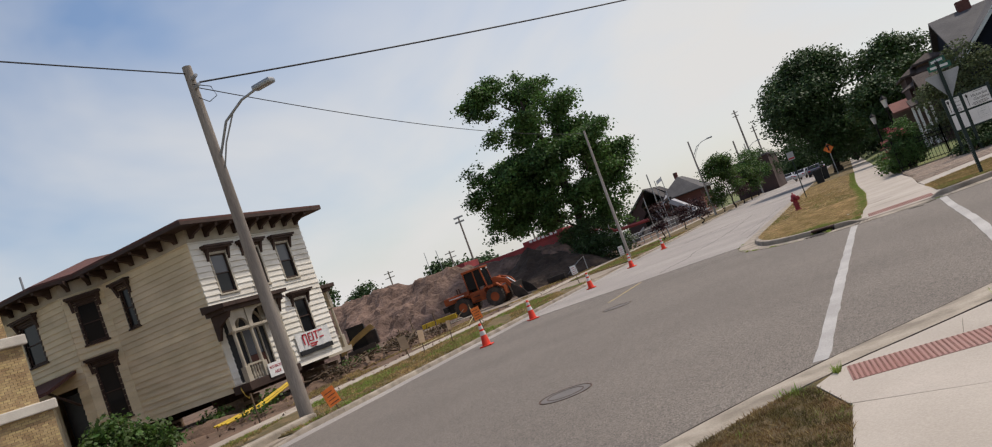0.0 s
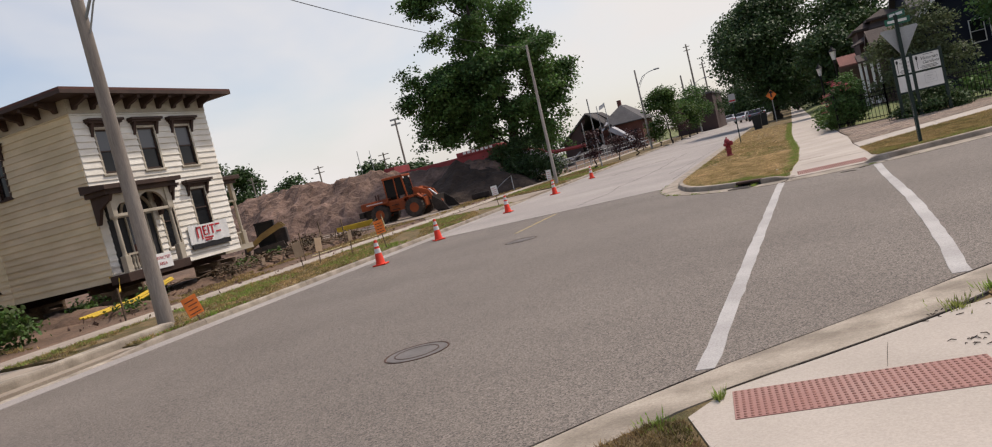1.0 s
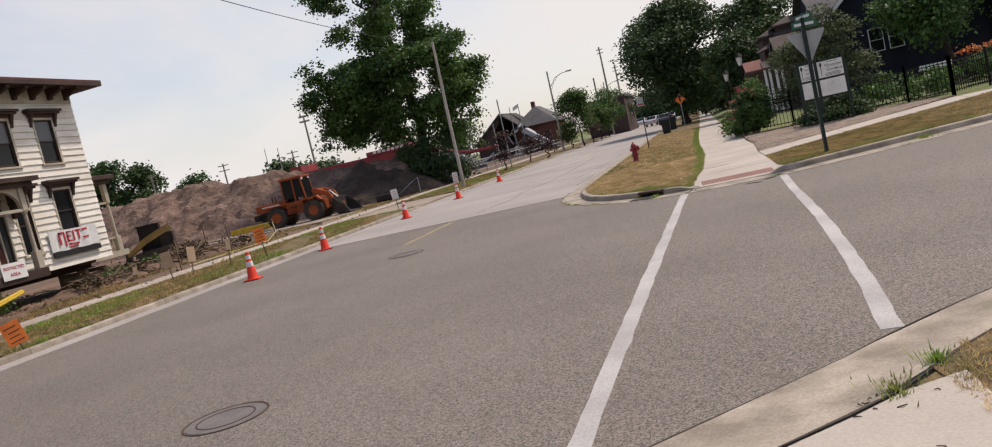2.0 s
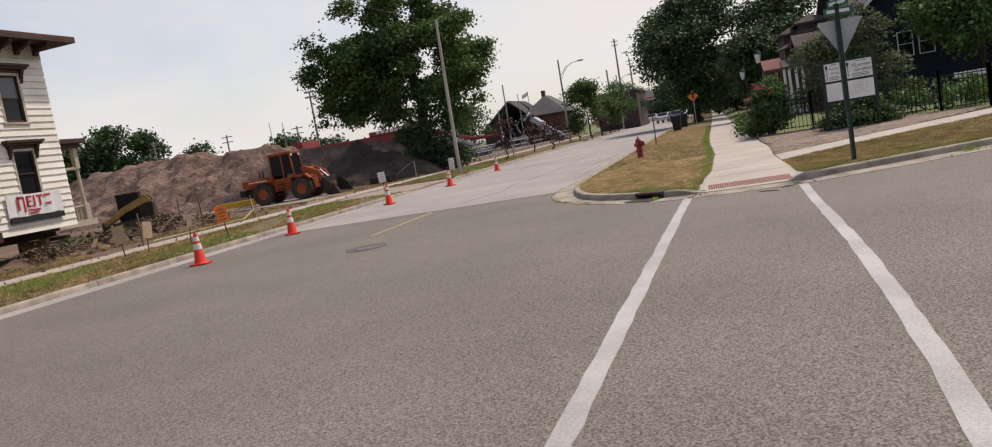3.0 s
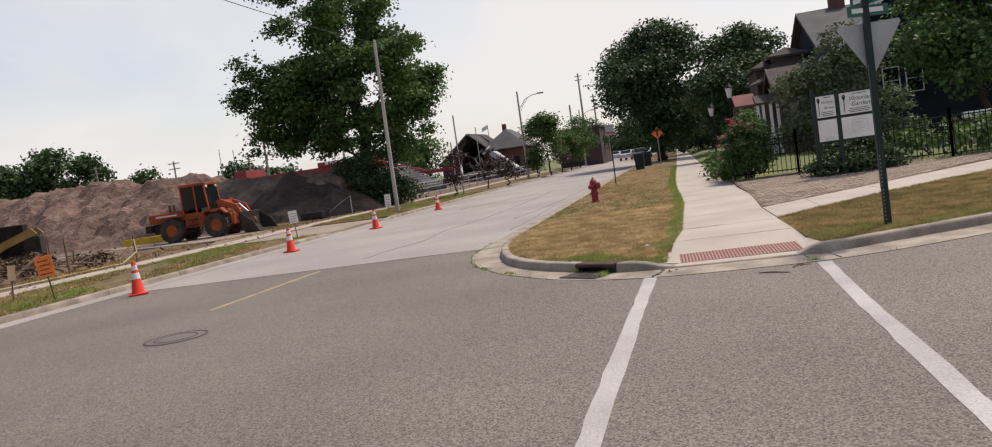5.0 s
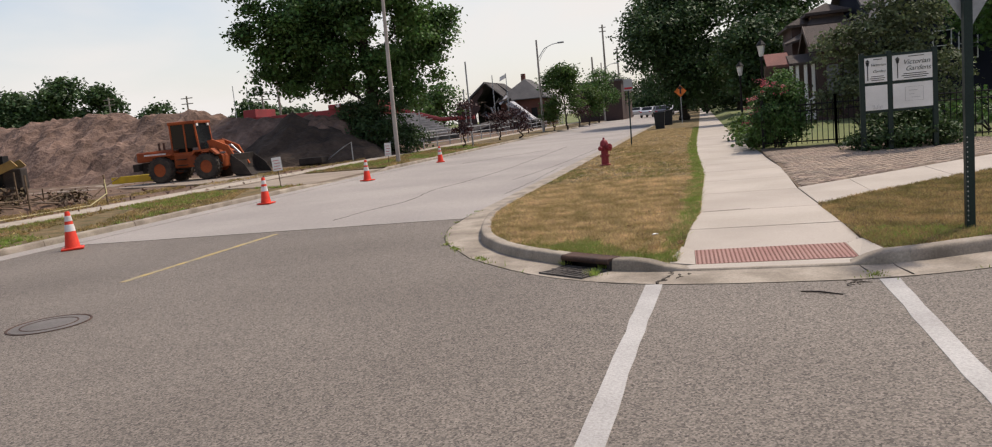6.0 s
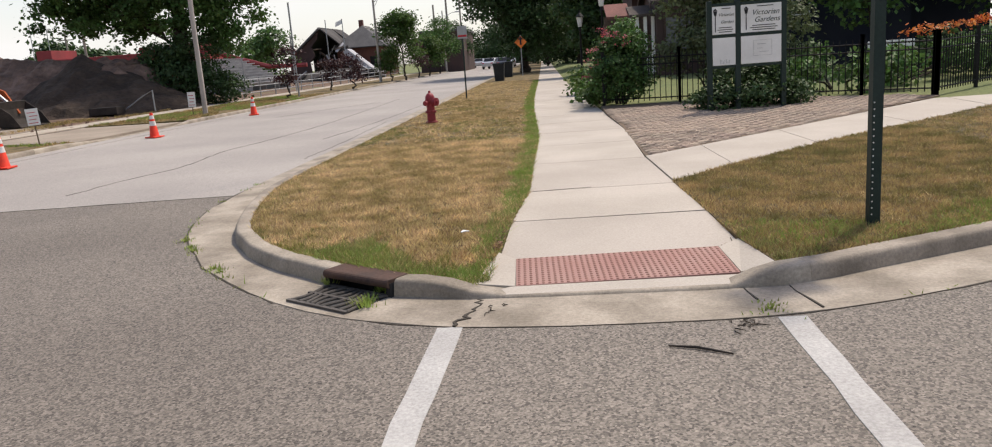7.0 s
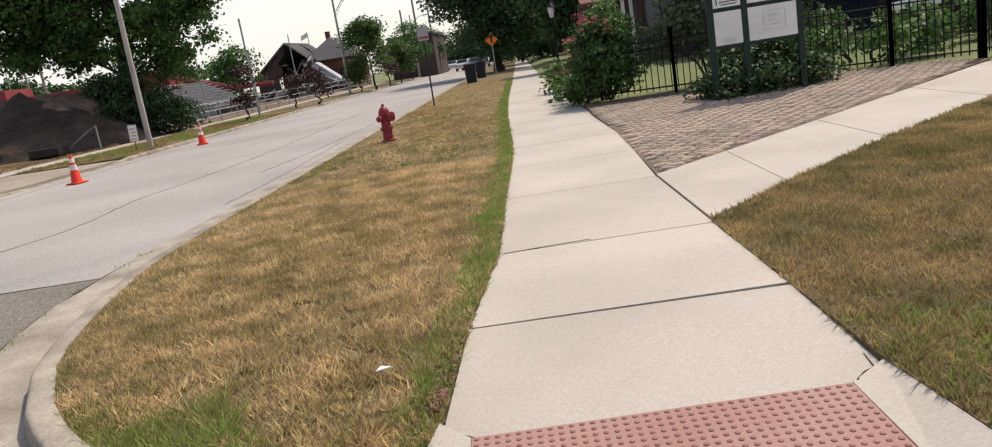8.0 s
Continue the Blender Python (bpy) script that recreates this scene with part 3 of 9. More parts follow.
for j in range(118):
    for i in range(50):
        if 26.6 + (j + 1) * 1.2 > 26.3 + i * 1.2 * 0.82:
            bm.faces.new((garden_vert(i, j), garden_vert(i + 1, j), garden_vert(i + 1, j + 1), garden_vert(i, j + 1)))
part("garden_ground", bm, M_FIELD, kind="structure", label="garden lawn and beds behind the fence", category="lawn")

# sidewalk slabs
walk_ob = tagged(new("sidewalk"), "pale concrete sidewalk with cut joints", "sidewalk", kind="structure")


def x_on(line, y):
    for (ax, ay), (bx, by) in zip(line, line[1:]):
        if ay <= y <= by:
            return ax + (bx - ax) * (y - ay) / max(1e-6, by - ay)
    return line[-1][0] if y > line[-1][1] else line[0][0]


def slab(outline, z0, z1, parent, material=M_CONC):
    b = bmesh.new()
    prism(b, outline, z0, z1)
    return part("slab", b, material, parent)


cuts = [22.87, 24.37, 26.5, 28.5, 30.5, 32.5, 34.5, 36.5, 38.5, 40.5, 43, 46, 49, 52, 56, 60, 66, 72, 80, 90, 104, 120, 140, 165]
for a, b in zip(cuts, cuts[1:]):
    g = 0.008 if b not in (28.5,) else 0.003
    slab([(x_on(WALK_L, a), a + g), (x_on(WALK_R, a), a + g + 0.02), (x_on(WALK_R, b), b - g + 0.02), (x_on(WALK_L, b), b - g)],
         -0.05, TOP - 0.02, walk_ob)
# the ramp slabs at the far corner fall to the kerb
ramp_z = lambda x, y: 0.03 + (y - 21.1) * 0.045
slab([(-2.15, 21.83), (-2.01, 21.735), (-0.50, 21.777), (-0.355, 21.92), (-0.38, 22.86), (-2.10, 22.86)], -0.05, lambda x, y: min(TOP - 0.02, ramp_z(x, y)), walk_ob)
slab([(-2.3, 21.12), (-2.016, 21.11), (-2.03, 21.72), (-2.16, 21.82)], -0.05, lambda x, y: (0.041 if y < 21.5 else 0.068) if x > -2.1 else 0.068 if y < 21.5 else 0.10, walk_ob)
slab([(-0.508, 21.15), (-0.30, 21.05), (-0.345, 21.90), (-0.525, 21.765)], -0.05, lambda x, y: (0.045 if y < 21.5 else 0.068) if x < -0.5 else 0.062 if x < -0.45 else 0.12 if y < 21.5 else 0.085, walk_ob)
slab([(-2.3, 20.96), (-0.42, 20.94), (-0.50, 21.11), (-2.05, 21.10)], -0.05, lambda x, y: 0.03 if y < 21.0 else 0.041, walk_ob)
bm = bmesh.new()
strip(bm, resample(WALK_L, 80), resample(WALK_R, 80), 0.06, 0.06, 0.1)
part("joint_bed", bm, M_JOINT, walk_ob)

branch = tagged(new("branch_walk"), "pale concrete walk branching beside the setts", "sidewalk", kind="structure")
for k in range(len(BR_NEAR) - 1):
    (ax, ay), (bx, by) = BR_NEAR[k], BR_NEAR[k + 1]
    (cx, cy), (dx, dy) = BR_FAR[k], BR_FAR[k + 1]
    n = max(1, int(round(math.hypot(bx - ax, by - ay) / 2.2)))
    for i in range(n):
        t0, t1 = i / n + 0.004, (i + 1) / n - 0.004
        slab([(ax + (bx - ax) * t0, ay + (by - ay) * t0), (ax + (bx - ax) * t1, ay + (by - ay) * t1),
              (cx + (dx - cx) * t1, cy + (dy - cy) * t1), (cx + (dx - cx) * t0, cy + (dy - cy) * t0)], -0.05, TOP - 0.02, branch)


def tactile(at, rz, w, d, tilt, nx, ny):
    """A red tactile plate with its rows of domes."""
    plate = tagged(new("tactile_plate"), "red tactile plate with rows of darker domes", "tactile plate")
    plate.matrix_basis = pose(*at, tilt, 0, rz)
    mw = plate.matrix_basis
    b = bmesh.new()
    box(b, -w / 2, w / 2, -d / 2, d / 2, -0.02, 0.004, 0.003)
    b.transform(mw)
    part("plate", b, M_PLATE, plate)
    b = bmesh.new()
    lathe(b, [(0.012, 0.004), (0.010, 0.0075), (0.005, 0.009)], seg=7)
    me = bpy.data.meshes.new("dome")
    b.to_mesh(me)
    b.free()
    me.materials.append(M_DOME)
    rest, made = bmesh.new(), 0
    for j in range(ny):
        for i in range(nx):
            x, y = (i + 0.5) / nx * w - w / 2, (j + 0.5) / ny * d - d / 2
            if made < 300:
                o = new("dome", me)
                o.parent = plate
                o.matrix_basis = Matrix.Translation((x, y, 0))
                made += 1
            else:
                lathe(rest, [(0.012, 0.004), (0.010, 0.0075), (0.005, 0.009)], (x, y, 0), 7)
    rest.transform(mw)
    tagged(part("dome_rest", rest, M_DOME, plate), kind="stuff")
    return plate


tactile((-1.27, 21.435, 0.052), 1.6, 1.50, 0.61, 2.6, 36, 14)
tactile((-1.79, 6.69, 0.0735), 6.0, 1.46, 0.48, 0.0, 36, 12)


def kerb_run(name, foot, back, heights, label):
    """A kerb cut into lengths, with a rounded upper edge."""
    holder = tagged(new(name), label, "kerb", kind="structure")
    start = 0
    while start < len(foot) - 1:
        end, run = start, 0.0
        while end < len(foot) - 1 and run < 2.6:
            run += math.hypot(foot[end + 1][0] - foot[end][0], foot[end + 1][1] - foot[end][1])
            end += 1
        b = bmesh.new()
        rows = []
        for i in range(start, end + 1):
            f, k, h = Vector(foot[i]), Vector(back[i]), heights[i]
            if i == start:
                f, k = f.lerp(Vector(foot[i + 1]), 0.012), k.lerp(Vector(back[i + 1]), 0.012)
            prof = [(0.0, -0.08), (0.0, 0.0), (0.06, h * 0.5), (0.11, h * 0.82), (0.18, h * 0.95), (0.30, h), (0.65, h), (1.0, h), (1.0, -0.08)]
            rows.append([b.verts.new((*(f.lerp(k, u)), z)) for u, z in prof])
        for p, q in zip(rows, rows[1:]):
            for u in range(len(p) - 1):
                b.faces.new((p[u], p[u + 1], q[u + 1], q[u]))
        b.faces.new(rows[0])
        b.faces.new(rows[-1][::-1])
        part("kerb_stone", b, M_KERB, holder, smooth=True)
        start = end
    return holder


def kerb_h(i, x, y):
    if i_ramp0 <= i <= i_ramp1:
        return 0.03
    if i < i_ramp0:
        d = math.hypot(x - KERB[i_ramp0][0], y - KERB[i_ramp0][1]) / 0.6
    else:
        d = math.hypot(x - KERB[i_ramp1][0], y - KERB[i_ramp1][1]) / 0.27
    d = min(1.0, d)
    return 0.03 + (TOP - 0.03) * d * d * (3 - 2 * d)


kh = [kerb_h(i, *p) for i, p in enumerate(KERB)]
skip0 = min(range(len(KERB)), key=lambda i: (KERB[i][0] + 3.45) ** 2 + (KERB[i][1] - 21.53) ** 2)
skip1 = min(range(len(KERB)), key=lambda i: (KERB[i][0] + 2.9) ** 2 + (KERB[i][1] - 21.13) ** 2)
kerb_run("kerb", KERB[:skip0 + 1], KERB_BACK[:skip0 + 1], kh[:skip0 + 1], "weathered concrete kerb along the dry verge")
kerb_run("kerb_corner", KERB[skip1:], KERB_BACK[skip1:], kh[skip1:], "weathered concrete kerb round the corner and ramp")
bm = bmesh.new()
n = min(len(KERB), len(GUTTER))


def nearest_on(line, p):
    return min(line, key=lambda q: (q[0] - p[0]) ** 2 + (q[1] - p[1]) ** 2)


G_OUT = offset_line(KERB, 0.50)
G_OUT = [nearest_on(GUTTER, k) if 20 < k[1] < 25.5 and -6 < k[0] < 6 else g for k, g in zip(KERB, G_OUT)]
strip(bm, G_OUT, offset_line(KERB, -0.02), 0.006, 0.012, 0.15)
part("gutter", bm, M_KERB, kind="structure", label="concrete gutter pan beside the kerb", category="gutter")

# near corner: broad low concrete kerb, walk and dry grass patch
near_b = resample(NEAR_BACK, 90)
near_g = resample(NEAR_GUTTER, 90)
bm = bmesh.new()
strip(bm, near_g, near_b, 0.008, 0.07, 0.15)
part("gutter_near", bm, M_KERB, kind="structure", label="broad low concrete kerb of the near corner", category="gutter")
NEARWALK = tagged(new("sidewalk_near"), "pale concrete sidewalk at the near corner", "sidewalk", kind="structure")
NB = [p for p in NEAR_BACK if -2.75 < p[0] < -0.85 and p[1] > 6.3]
slab([(-2.52, 5.80), (-1.0, 5.34), (-0.6, 6.6), (-0.66, 8.3)] + [(x + 0.02, y - 0.02) for x, y in NB[::-1]] + [(-2.78, 6.5)], -0.06, 0.072, NEARWALK)
for a, b in ((4.2, 5.72), (2.7, 4.18), (1.2, 2.68), (-0.3, 1.18), (-1.8, -0.32), (-4, -1.82), (-8, -4.02), (-14, -8.02)):
    slab([(-2.5, a + 0.06), (-0.9, a - 0.41), (-0.9, b - 0.41), (-2.5, b + 0.06)], -0.06, 0.072 if b > 5 else 0.08, NEARWALK)
NEAR_LAWN = [p for p in NEAR_BACK if p[1] < 6.5] + [(-2.8, 6.45), (-2.5, 5.7), (-2.52, -30)]
bm = bmesh.new()
prism(bm, NEAR_LAWN, -0.1, 0.075)
part("verge_near", bm, M_TURF2, kind="structure", label="brown dry grass patch at the near corner", category="lawn")
NEAR_LAWN_R = [(-0.9, -30), (-0.9, 5.9), (-0.62, 6.6), (-0.74, 7.95)] + [p for p in NEAR_BACK if p[0] > -0.85] + [(60, -30)]
bm = bmesh.new()
prism(bm, NEAR_LAWN_R, -0.1, 0.07)
part("verge_near", bm, M_TURF, kind="structure", label="grass beside the near sidewalk", category="lawn")
bm = bmesh.new()
prism(bm, [(-2.48, -20), (-0.92, -20), (-0.92, 7.4), (-2.3, 6.4)], -0.1, 0.03)
part("joint_bed", bm, M_JOINT, NEARWALK)
bm = bmesh.new()
prism(bm, [(-3.3, 5.6), (-0.2, 5.6), (-0.2, 9.0), (-1.0, 8.14), (-2.6, 6.90), (-3.05, 6.4)], -0.1, 0.06)
part("verge_soil", bm, M_TURF, kind="structure", label="dry soil and roots round the near sidewalk slab", category="ground")

# left side: kerb, verge, walk, drives, building site
LK = [(-14.6, -60 + i * 1.3) for i in range(178)]
LKB = [(x - 0.17, y) for x, y in LK]
lh = []
for x, y in LK:
    h = 0.13
    for d0, d1 in ((3.0, 13.6), (37.0, 43.8)):
        if d0 < y < d1:
            h = 0.03 + 0.1 * max(0.0, 1 - min(y - d0, d1 - y) / 0.9)
    lh.append(h)
kerb_run("kerb_left", LK, LKB, lh, "weathered concrete kerb along the building site")
bm = bmesh.new()
strip(bm, [(-14.62, y) for y in (-60, 60, 170)], [(-14.05, y) for y in (-60, 60, 170)], 0.012, 0.006, 0.1)
part("gutter_left", bm, M_OLDROAD, kind="structure", label="pale dusty gutter along the kerb", category="gutter")
for y0, y1, lab in ((13.6, 36.9, "patchy dry grass strip with bare earth"), (44.3, 171, "patchy dry grass strip beside the street"), (-60, 3, "patchy dry grass strip")):
    bm = bmesh.new()
    prism(bm, [(-18.9, y0), (-14.77, y0), (-14.77, y1), (-18.9, y1)], -0.1, 0.12)
    part("verge_left", bm, M_TURF, kind="structure", label=lab, category="lawn")
LWALK = tagged(new("sidewalk_left"), "dusty concrete sidewalk along the building site", "sidewalk", kind="structure")
y = -40.0
while y < 168:
    slab([(-20.35, y + 0.01), (-18.91, y + 0.01), (-18.91, y + 1.79), (-20.35, y + 1.79)], -0.1, 0.14, LWALK, M_PALECONC)
    y += 1.8
bm = bmesh.new()
prism(bm, [(-20.38, -40), (-18.9, -40), (-18.9, 168), (-20.38, 168)], -0.1, 0.11)
part("joint_bed", bm, M_JOINT, LWALK)
bm = bmesh.new()
prism(bm, [(-14.78, 37.0), (-18.89, 38.2), (-18.89, 44.2), (-14.78, 43.6)], -0.1, 0.10)
part("drive_apron", bm, M_DUSTCONC, kind="structure", label="pale concrete drive apron", category="driveway")
bm = bmesh.new()
prism(bm, [(-20.36, 38.4), (-22, 41.6), (-30, 44.4), (-60, 50), (-60, 54), (-30, 48.4), (-23.5, 48.2), (-20.36, 44.4)], -0.1, 0.17)
part("site_drive", bm, M_DUSTCONC, kind="structure", label="pale dusty concrete site drive", category="driveway")
bm = bmesh.new()
prism(bm, [(-14.78, 3), (-18.89, 3), (-18.89, 13.3), (-14.78, 13.6)], -0.1, 0.09)
prism(bm, [(-20.36, 3), (-40, 3), (-40, 11), (-20.36, 12)], -0.1, 0.13)
part("drive_apron", bm, M_DUSTCONC, kind="structure", label="old concrete drive beside the brick building", category="driveway")
bm = bmesh.new()
box(bm, -15.6, -15.2, 9.5, 15.1, 0.0, 0.26, 0.05)
part("kerb_block", bm, M_KERB, kind="structure", label="raised concrete edge of the drive", category="kerb")

# bare site surface, uneven
bm = bmesh.new()
nx, ny = 90, 110
verts = []
for j in range(ny):
    row = []
    for i in range(nx):
        x, yy = -20.36 - i * 1.1, 12 + j * 1.0
        k = min(1.0, i / 3.0)
        h = 0.10 + 0.10 * k * (noise.noise((x * 0.35, yy * 0.35, 1)) + 0.6 * noise.noise((x * 1.1, yy * 1.1, 3))) + 0.006 * i * k * (1 if i < 20 else 20 / i)
        if yy < 15:
            h -= (15 - yy) * 0.03
        row.append(bm.verts.new((x, yy, h)))
    verts.append(row)
for j in range(ny - 1):
    for i in range(nx - 1):
        bm.faces.new((verts[j][i], verts[j][i + 1], verts[j + 1][i + 1], verts[j + 1][i]))
part("site_ground", bm, M_DIRT, kind="structure", label="bare disturbed earth of the building site", category="ground", smooth=True)

# iron covers
def manhole(at, r, rz, label, lid=M_LID):
    ob = thing("manhole_cover", at, label, "manhole cover", rz=rz)
    mw = world_of(ob)
    b = bmesh.new()
    lathe(b, [(r, -0.02), (r, 0.005), (r * 0.97, 0.006), (r * 0.945, 0.0), (r * 0.945, -0.02)], seg=36, caps=False)
    b.transform(mw)
    part("ring", b, M_RUST, ob)
    b = bmesh.new()
    lathe(b, [(r * 0.92, -0.02), (r * 0.92, 0.003), (r * 0.3, 0.005)], seg=36)
    b.transform(mw)
    part("lid", b, lid, ob)
    b = bmesh.new()
    lathe(b, [(r * 0.69, 0.0), (r * 0.69, 0.0075), (r * 0.65, 0.0075), (r * 0.65, 0.0)], seg=36, caps=False)
    b.transform(mw)
    part("rim_band", b, M_RUST, ob)


manhole((-6.27, 9.6, 0.002), 0.385, 20, "round iron manhole cover flush in the asphalt")
manhole((-8.47, 19.65, 0.002), 0.40, 0, "round rusty iron manhole cover near the centre line")

# kerb inlet and its grate
inlet = thing("storm_drain", (-3.2, 21.2, 0.0), "rusty kerb inlet with a curved iron grate", "drain", rz=-35)
mw = world_of(inlet)
bm = bmesh.new()
tube(bm, [(-0.335, 0.108, 0.104), (0.335, 0.108, 0.104)], 0.032, 14)
box(bm, -0.335, 0.335, 0.108, 0.29, 0.09, 0.1355, 0.006)
bm.transform(mw)
part("lintel", bm, M_RUST, inlet)
# Throat walls coloured black for the shade inside the opening.
bm = bmesh.new()
box(bm, -0.34, -0.30, 0.10, 0.3, -0.1, 0.11)
box(bm, 0.30, 0.34, 0.10, 0.3, -0.1, 0.11)
box(bm, -0.34, 0.34, 0.27, 0.30, -0.15, 0.11)
bm.transform(mw)
part("throat", bm, M_PLAINSHADEBLACK, inlet)
# Flat black sheet under the bars paints in the darkness of the pit.
bm = bmesh.new()
box(bm, -0.31, 0.31, -0.27, 0.12, 0.008, 0.0115)
bm.transform(mw)
part("pit_shade_sheet", bm, M_PLAINSHADEBLACK, inlet)
for i in range(9):
    bm = bmesh.new()
    x = -0.28 + i * 0.07
    tube(bm, [(x + 0.025 * math.sin(v * 5 + i), -0.26 + v * 0.37, 0.018) for v in (0, 0.2, 0.4, 0.6, 0.8, 1.0)], 0.011, 6)
    bm.transform(mw)
    part("grate_bar", bm, M_IRON, inlet)
bm = bmesh.new()
for yy in (-0.27, -0.08, 0.11):
    box(bm, -0.31, 0.31, yy - 0.014, yy + 0.014, 0.008, 0.024)
bm.transform(mw)
part("grate_frame", bm, M_IRON, inlet)


# ---------------------------------------------------------------- the clapboard house on cribbing
HX, HY0, HY1, HZ0, HZ1 = -26.2, 23.72, 30.95, 1.15, 7.95
house = thing("house", (-31.0, 27.0, 0.2), "two-storey white clapboard house with brown bracketed eaves, on cribbing", "house")


def siding(name, p0, p1, z0, z1, material, parent, holes=(), course=0.255):
    """A sheathed wall from p0 to p1 (plan) with lapped boards on it; holes are (u0, u1, z0, z1) along it."""
    a, c = Vector(p0), Vector(p1)
    d = (c - a)
    length = d.length
    d.normalize()
    nrm = Vector((d.y, -d.x))
    back, boards = bmesh.new(), []

    def lap(b, s0, s1, za, zb, inner, low, high):
        vs = []
        for pt in (a + d * s0, a + d * s1):
            for off, zz in ((inner, za), (low, za), (high, zb), (inner, zb)):
                w = pt + nrm * off
                vs.append(b.verts.new((w.x, w.y, zz)))
        b.faces.new((vs[0], vs[1], vs[2], vs[3]))
        b.faces.new((vs[7], vs[6], vs[5], vs[4]))
        for k in range(4):
            b.faces.new((vs[k], vs[k + 4], vs[(k + 1) % 4 + 4], vs[(k + 1) % 4]))

    z = z0
    while z < z1 - 1e-6:
        zt = min(z + course, z1)
        cut = sorted((h[0], h[1]) for h in holes if h[2] < zt - 0.02 and h[3] > z + 0.02)
        u, segs = 0.0, []
        for h0, h1 in cut:
            if h0 > u:
                segs.append((u, h0))
            u = max(u, h1)
        if u < length:
            segs.append((u, length))
        for s0, s1 in segs:
            lap(back, s0, s1, z, zt, -0.14, 0.0, 0.0)
            boards.append((s0, s1, z, zt))
        z = zt
    bmesh.ops.remove_doubles(back, verts=back.verts, dist=0.001)
    wall = part(name, back, material, parent)
    for s0, s1, za, zb in boards:
        b = bmesh.new()
        lap(b, s0, s1, za, zb, 0.002, 0.052, 0.008)
        part("board", b, material, wall)
    return wall


def wall_frame(p0, p1):
    """A matrix: x along the wall, y outward, z up, from p0."""
    a, c = Vector(p0), Vector(p1)
    d = (c - a).normalized()
    nrm = Vector((d.y, -d.x))
    return Matrix(((d.x, nrm.x, 0, a.x), (d.y, nrm.y, 0, a.y), (0, 0, 1, 0), (0, 0, 0, 1)))


def hooded_window(parent, wf, u0, u1, z0, z1, blind=0.35, hood=True, trim=M_CREAM, wide=0.40):
    """A sash window with a heavy dark hood on brackets."""
    b = bmesh.new()
    w = 0.09
    for x0, x1, a0, a1 in ((u0 - w, u0, z0 - 0.05, z1 + w), (u1, u1 + w, z0 - 0.05, z1 + w), (u0, u1, z1, z1 + w)):
        box(b, x0, x1, -0.06, 0.05, a0, a1)
    b.transform(wf)
    win = part("window", b, trim, parent)
    b = bmesh.new()
    zm = (z0 + z1) / 2
    for x0, x1, a0, a1 in ((u0, u1, zm - 0.025, zm + 0.025), (u0, u0 + 0.045, z0, z1), (u1 - 0.045, u1, z0, z1), (u0, u1, z1 - 0.05, z1), (u0, u1, z0, z0 + 0.06)):
        box(b, x0, x1, -0.058, -0.012, a0, a1)
    b.transform(wf)
    part("sash", b, M_TRIM, win, "dark sash bars")
    b = bmesh.new()
    box(b, u0 - 0.14, u1 + 0.14, -0.02, 0.1, z0 - 0.11, z0 - 0.03, 0.01)
    b.transform(wf)
    part("sill", b, trim, win)
    mid = (z0 + z1) / 2
    for a0, a1, m in ((mid, z1, M_BLIND if blind else M_GLASS), (z0, mid, M_GLASS)):
        b = bmesh.new()
        box(b, u0 + 0.04, u1 - 0.04, -0.075, -0.06, a0, a1)
        b.transform(wf)
        part("pane", b, m, win)
    if hood:
        b = bmesh.new()
        box(b, u0 - wide, u1 + wide, 0.0, 0.34, z1 + 0.30, z1 + 0.40, 0.015)
        box(b, u0 - wide + 0.06, u1 + wide - 0.06, 0.0, 0.26, z1 + 0.22, z1 + 0.30, 0.01)
        box(b, u0 - 0.26, u1 + 0.26, 0.0, 0.10, z1 + 0.10, z1 + 0.22)
        for x in (u0 - 0.22, u1 + 0.10):
            poly3(b, [(x, 0.03, z1 + 0.22), (x, 0.24, z1 + 0.22), (x, 0.16, z1 + 0.04), (x, 0.05, z1 - 0.28), (x, 0.03, z1 - 0.28)], (0.12, 0, 0))
        b.transform(wf)
        part("hood", b, M_TRIM, win, "dark brown bracketed hood")
    return win


# east front (faces the street)
FW = [(25.1 - 0.45, 25.1 + 0.45, 5.25, 6.95), (26.72, 27.6, 5.25, 6.95), (28.8, 29.66, 5.25, 6.95), (28.75, 29.6, 2.5, 4.15), (26.85, 27.5, 1.9, 4.1)]
f_holes = [(y0 - HY0, y1 - HY0, z0, z1) for y0, y1, z0, z1 in FW] + [(24.1 - HY0, 26.4 - HY0, 1.4, 4.3)]
siding("front_wall", (HX, HY0), (HX, HY1), HZ0, HZ1 - 0.35, M_SIDING, house, f_holes)
wf = wall_frame((HX, HY0), (HX, HY1))
for (y0, y1, z0, z1), bl in zip(FW, (1, 1, 1, 0, 0)):
    hooded_window(house, wf, y0 - HY0, y1 - HY0, z0, z1, bl)
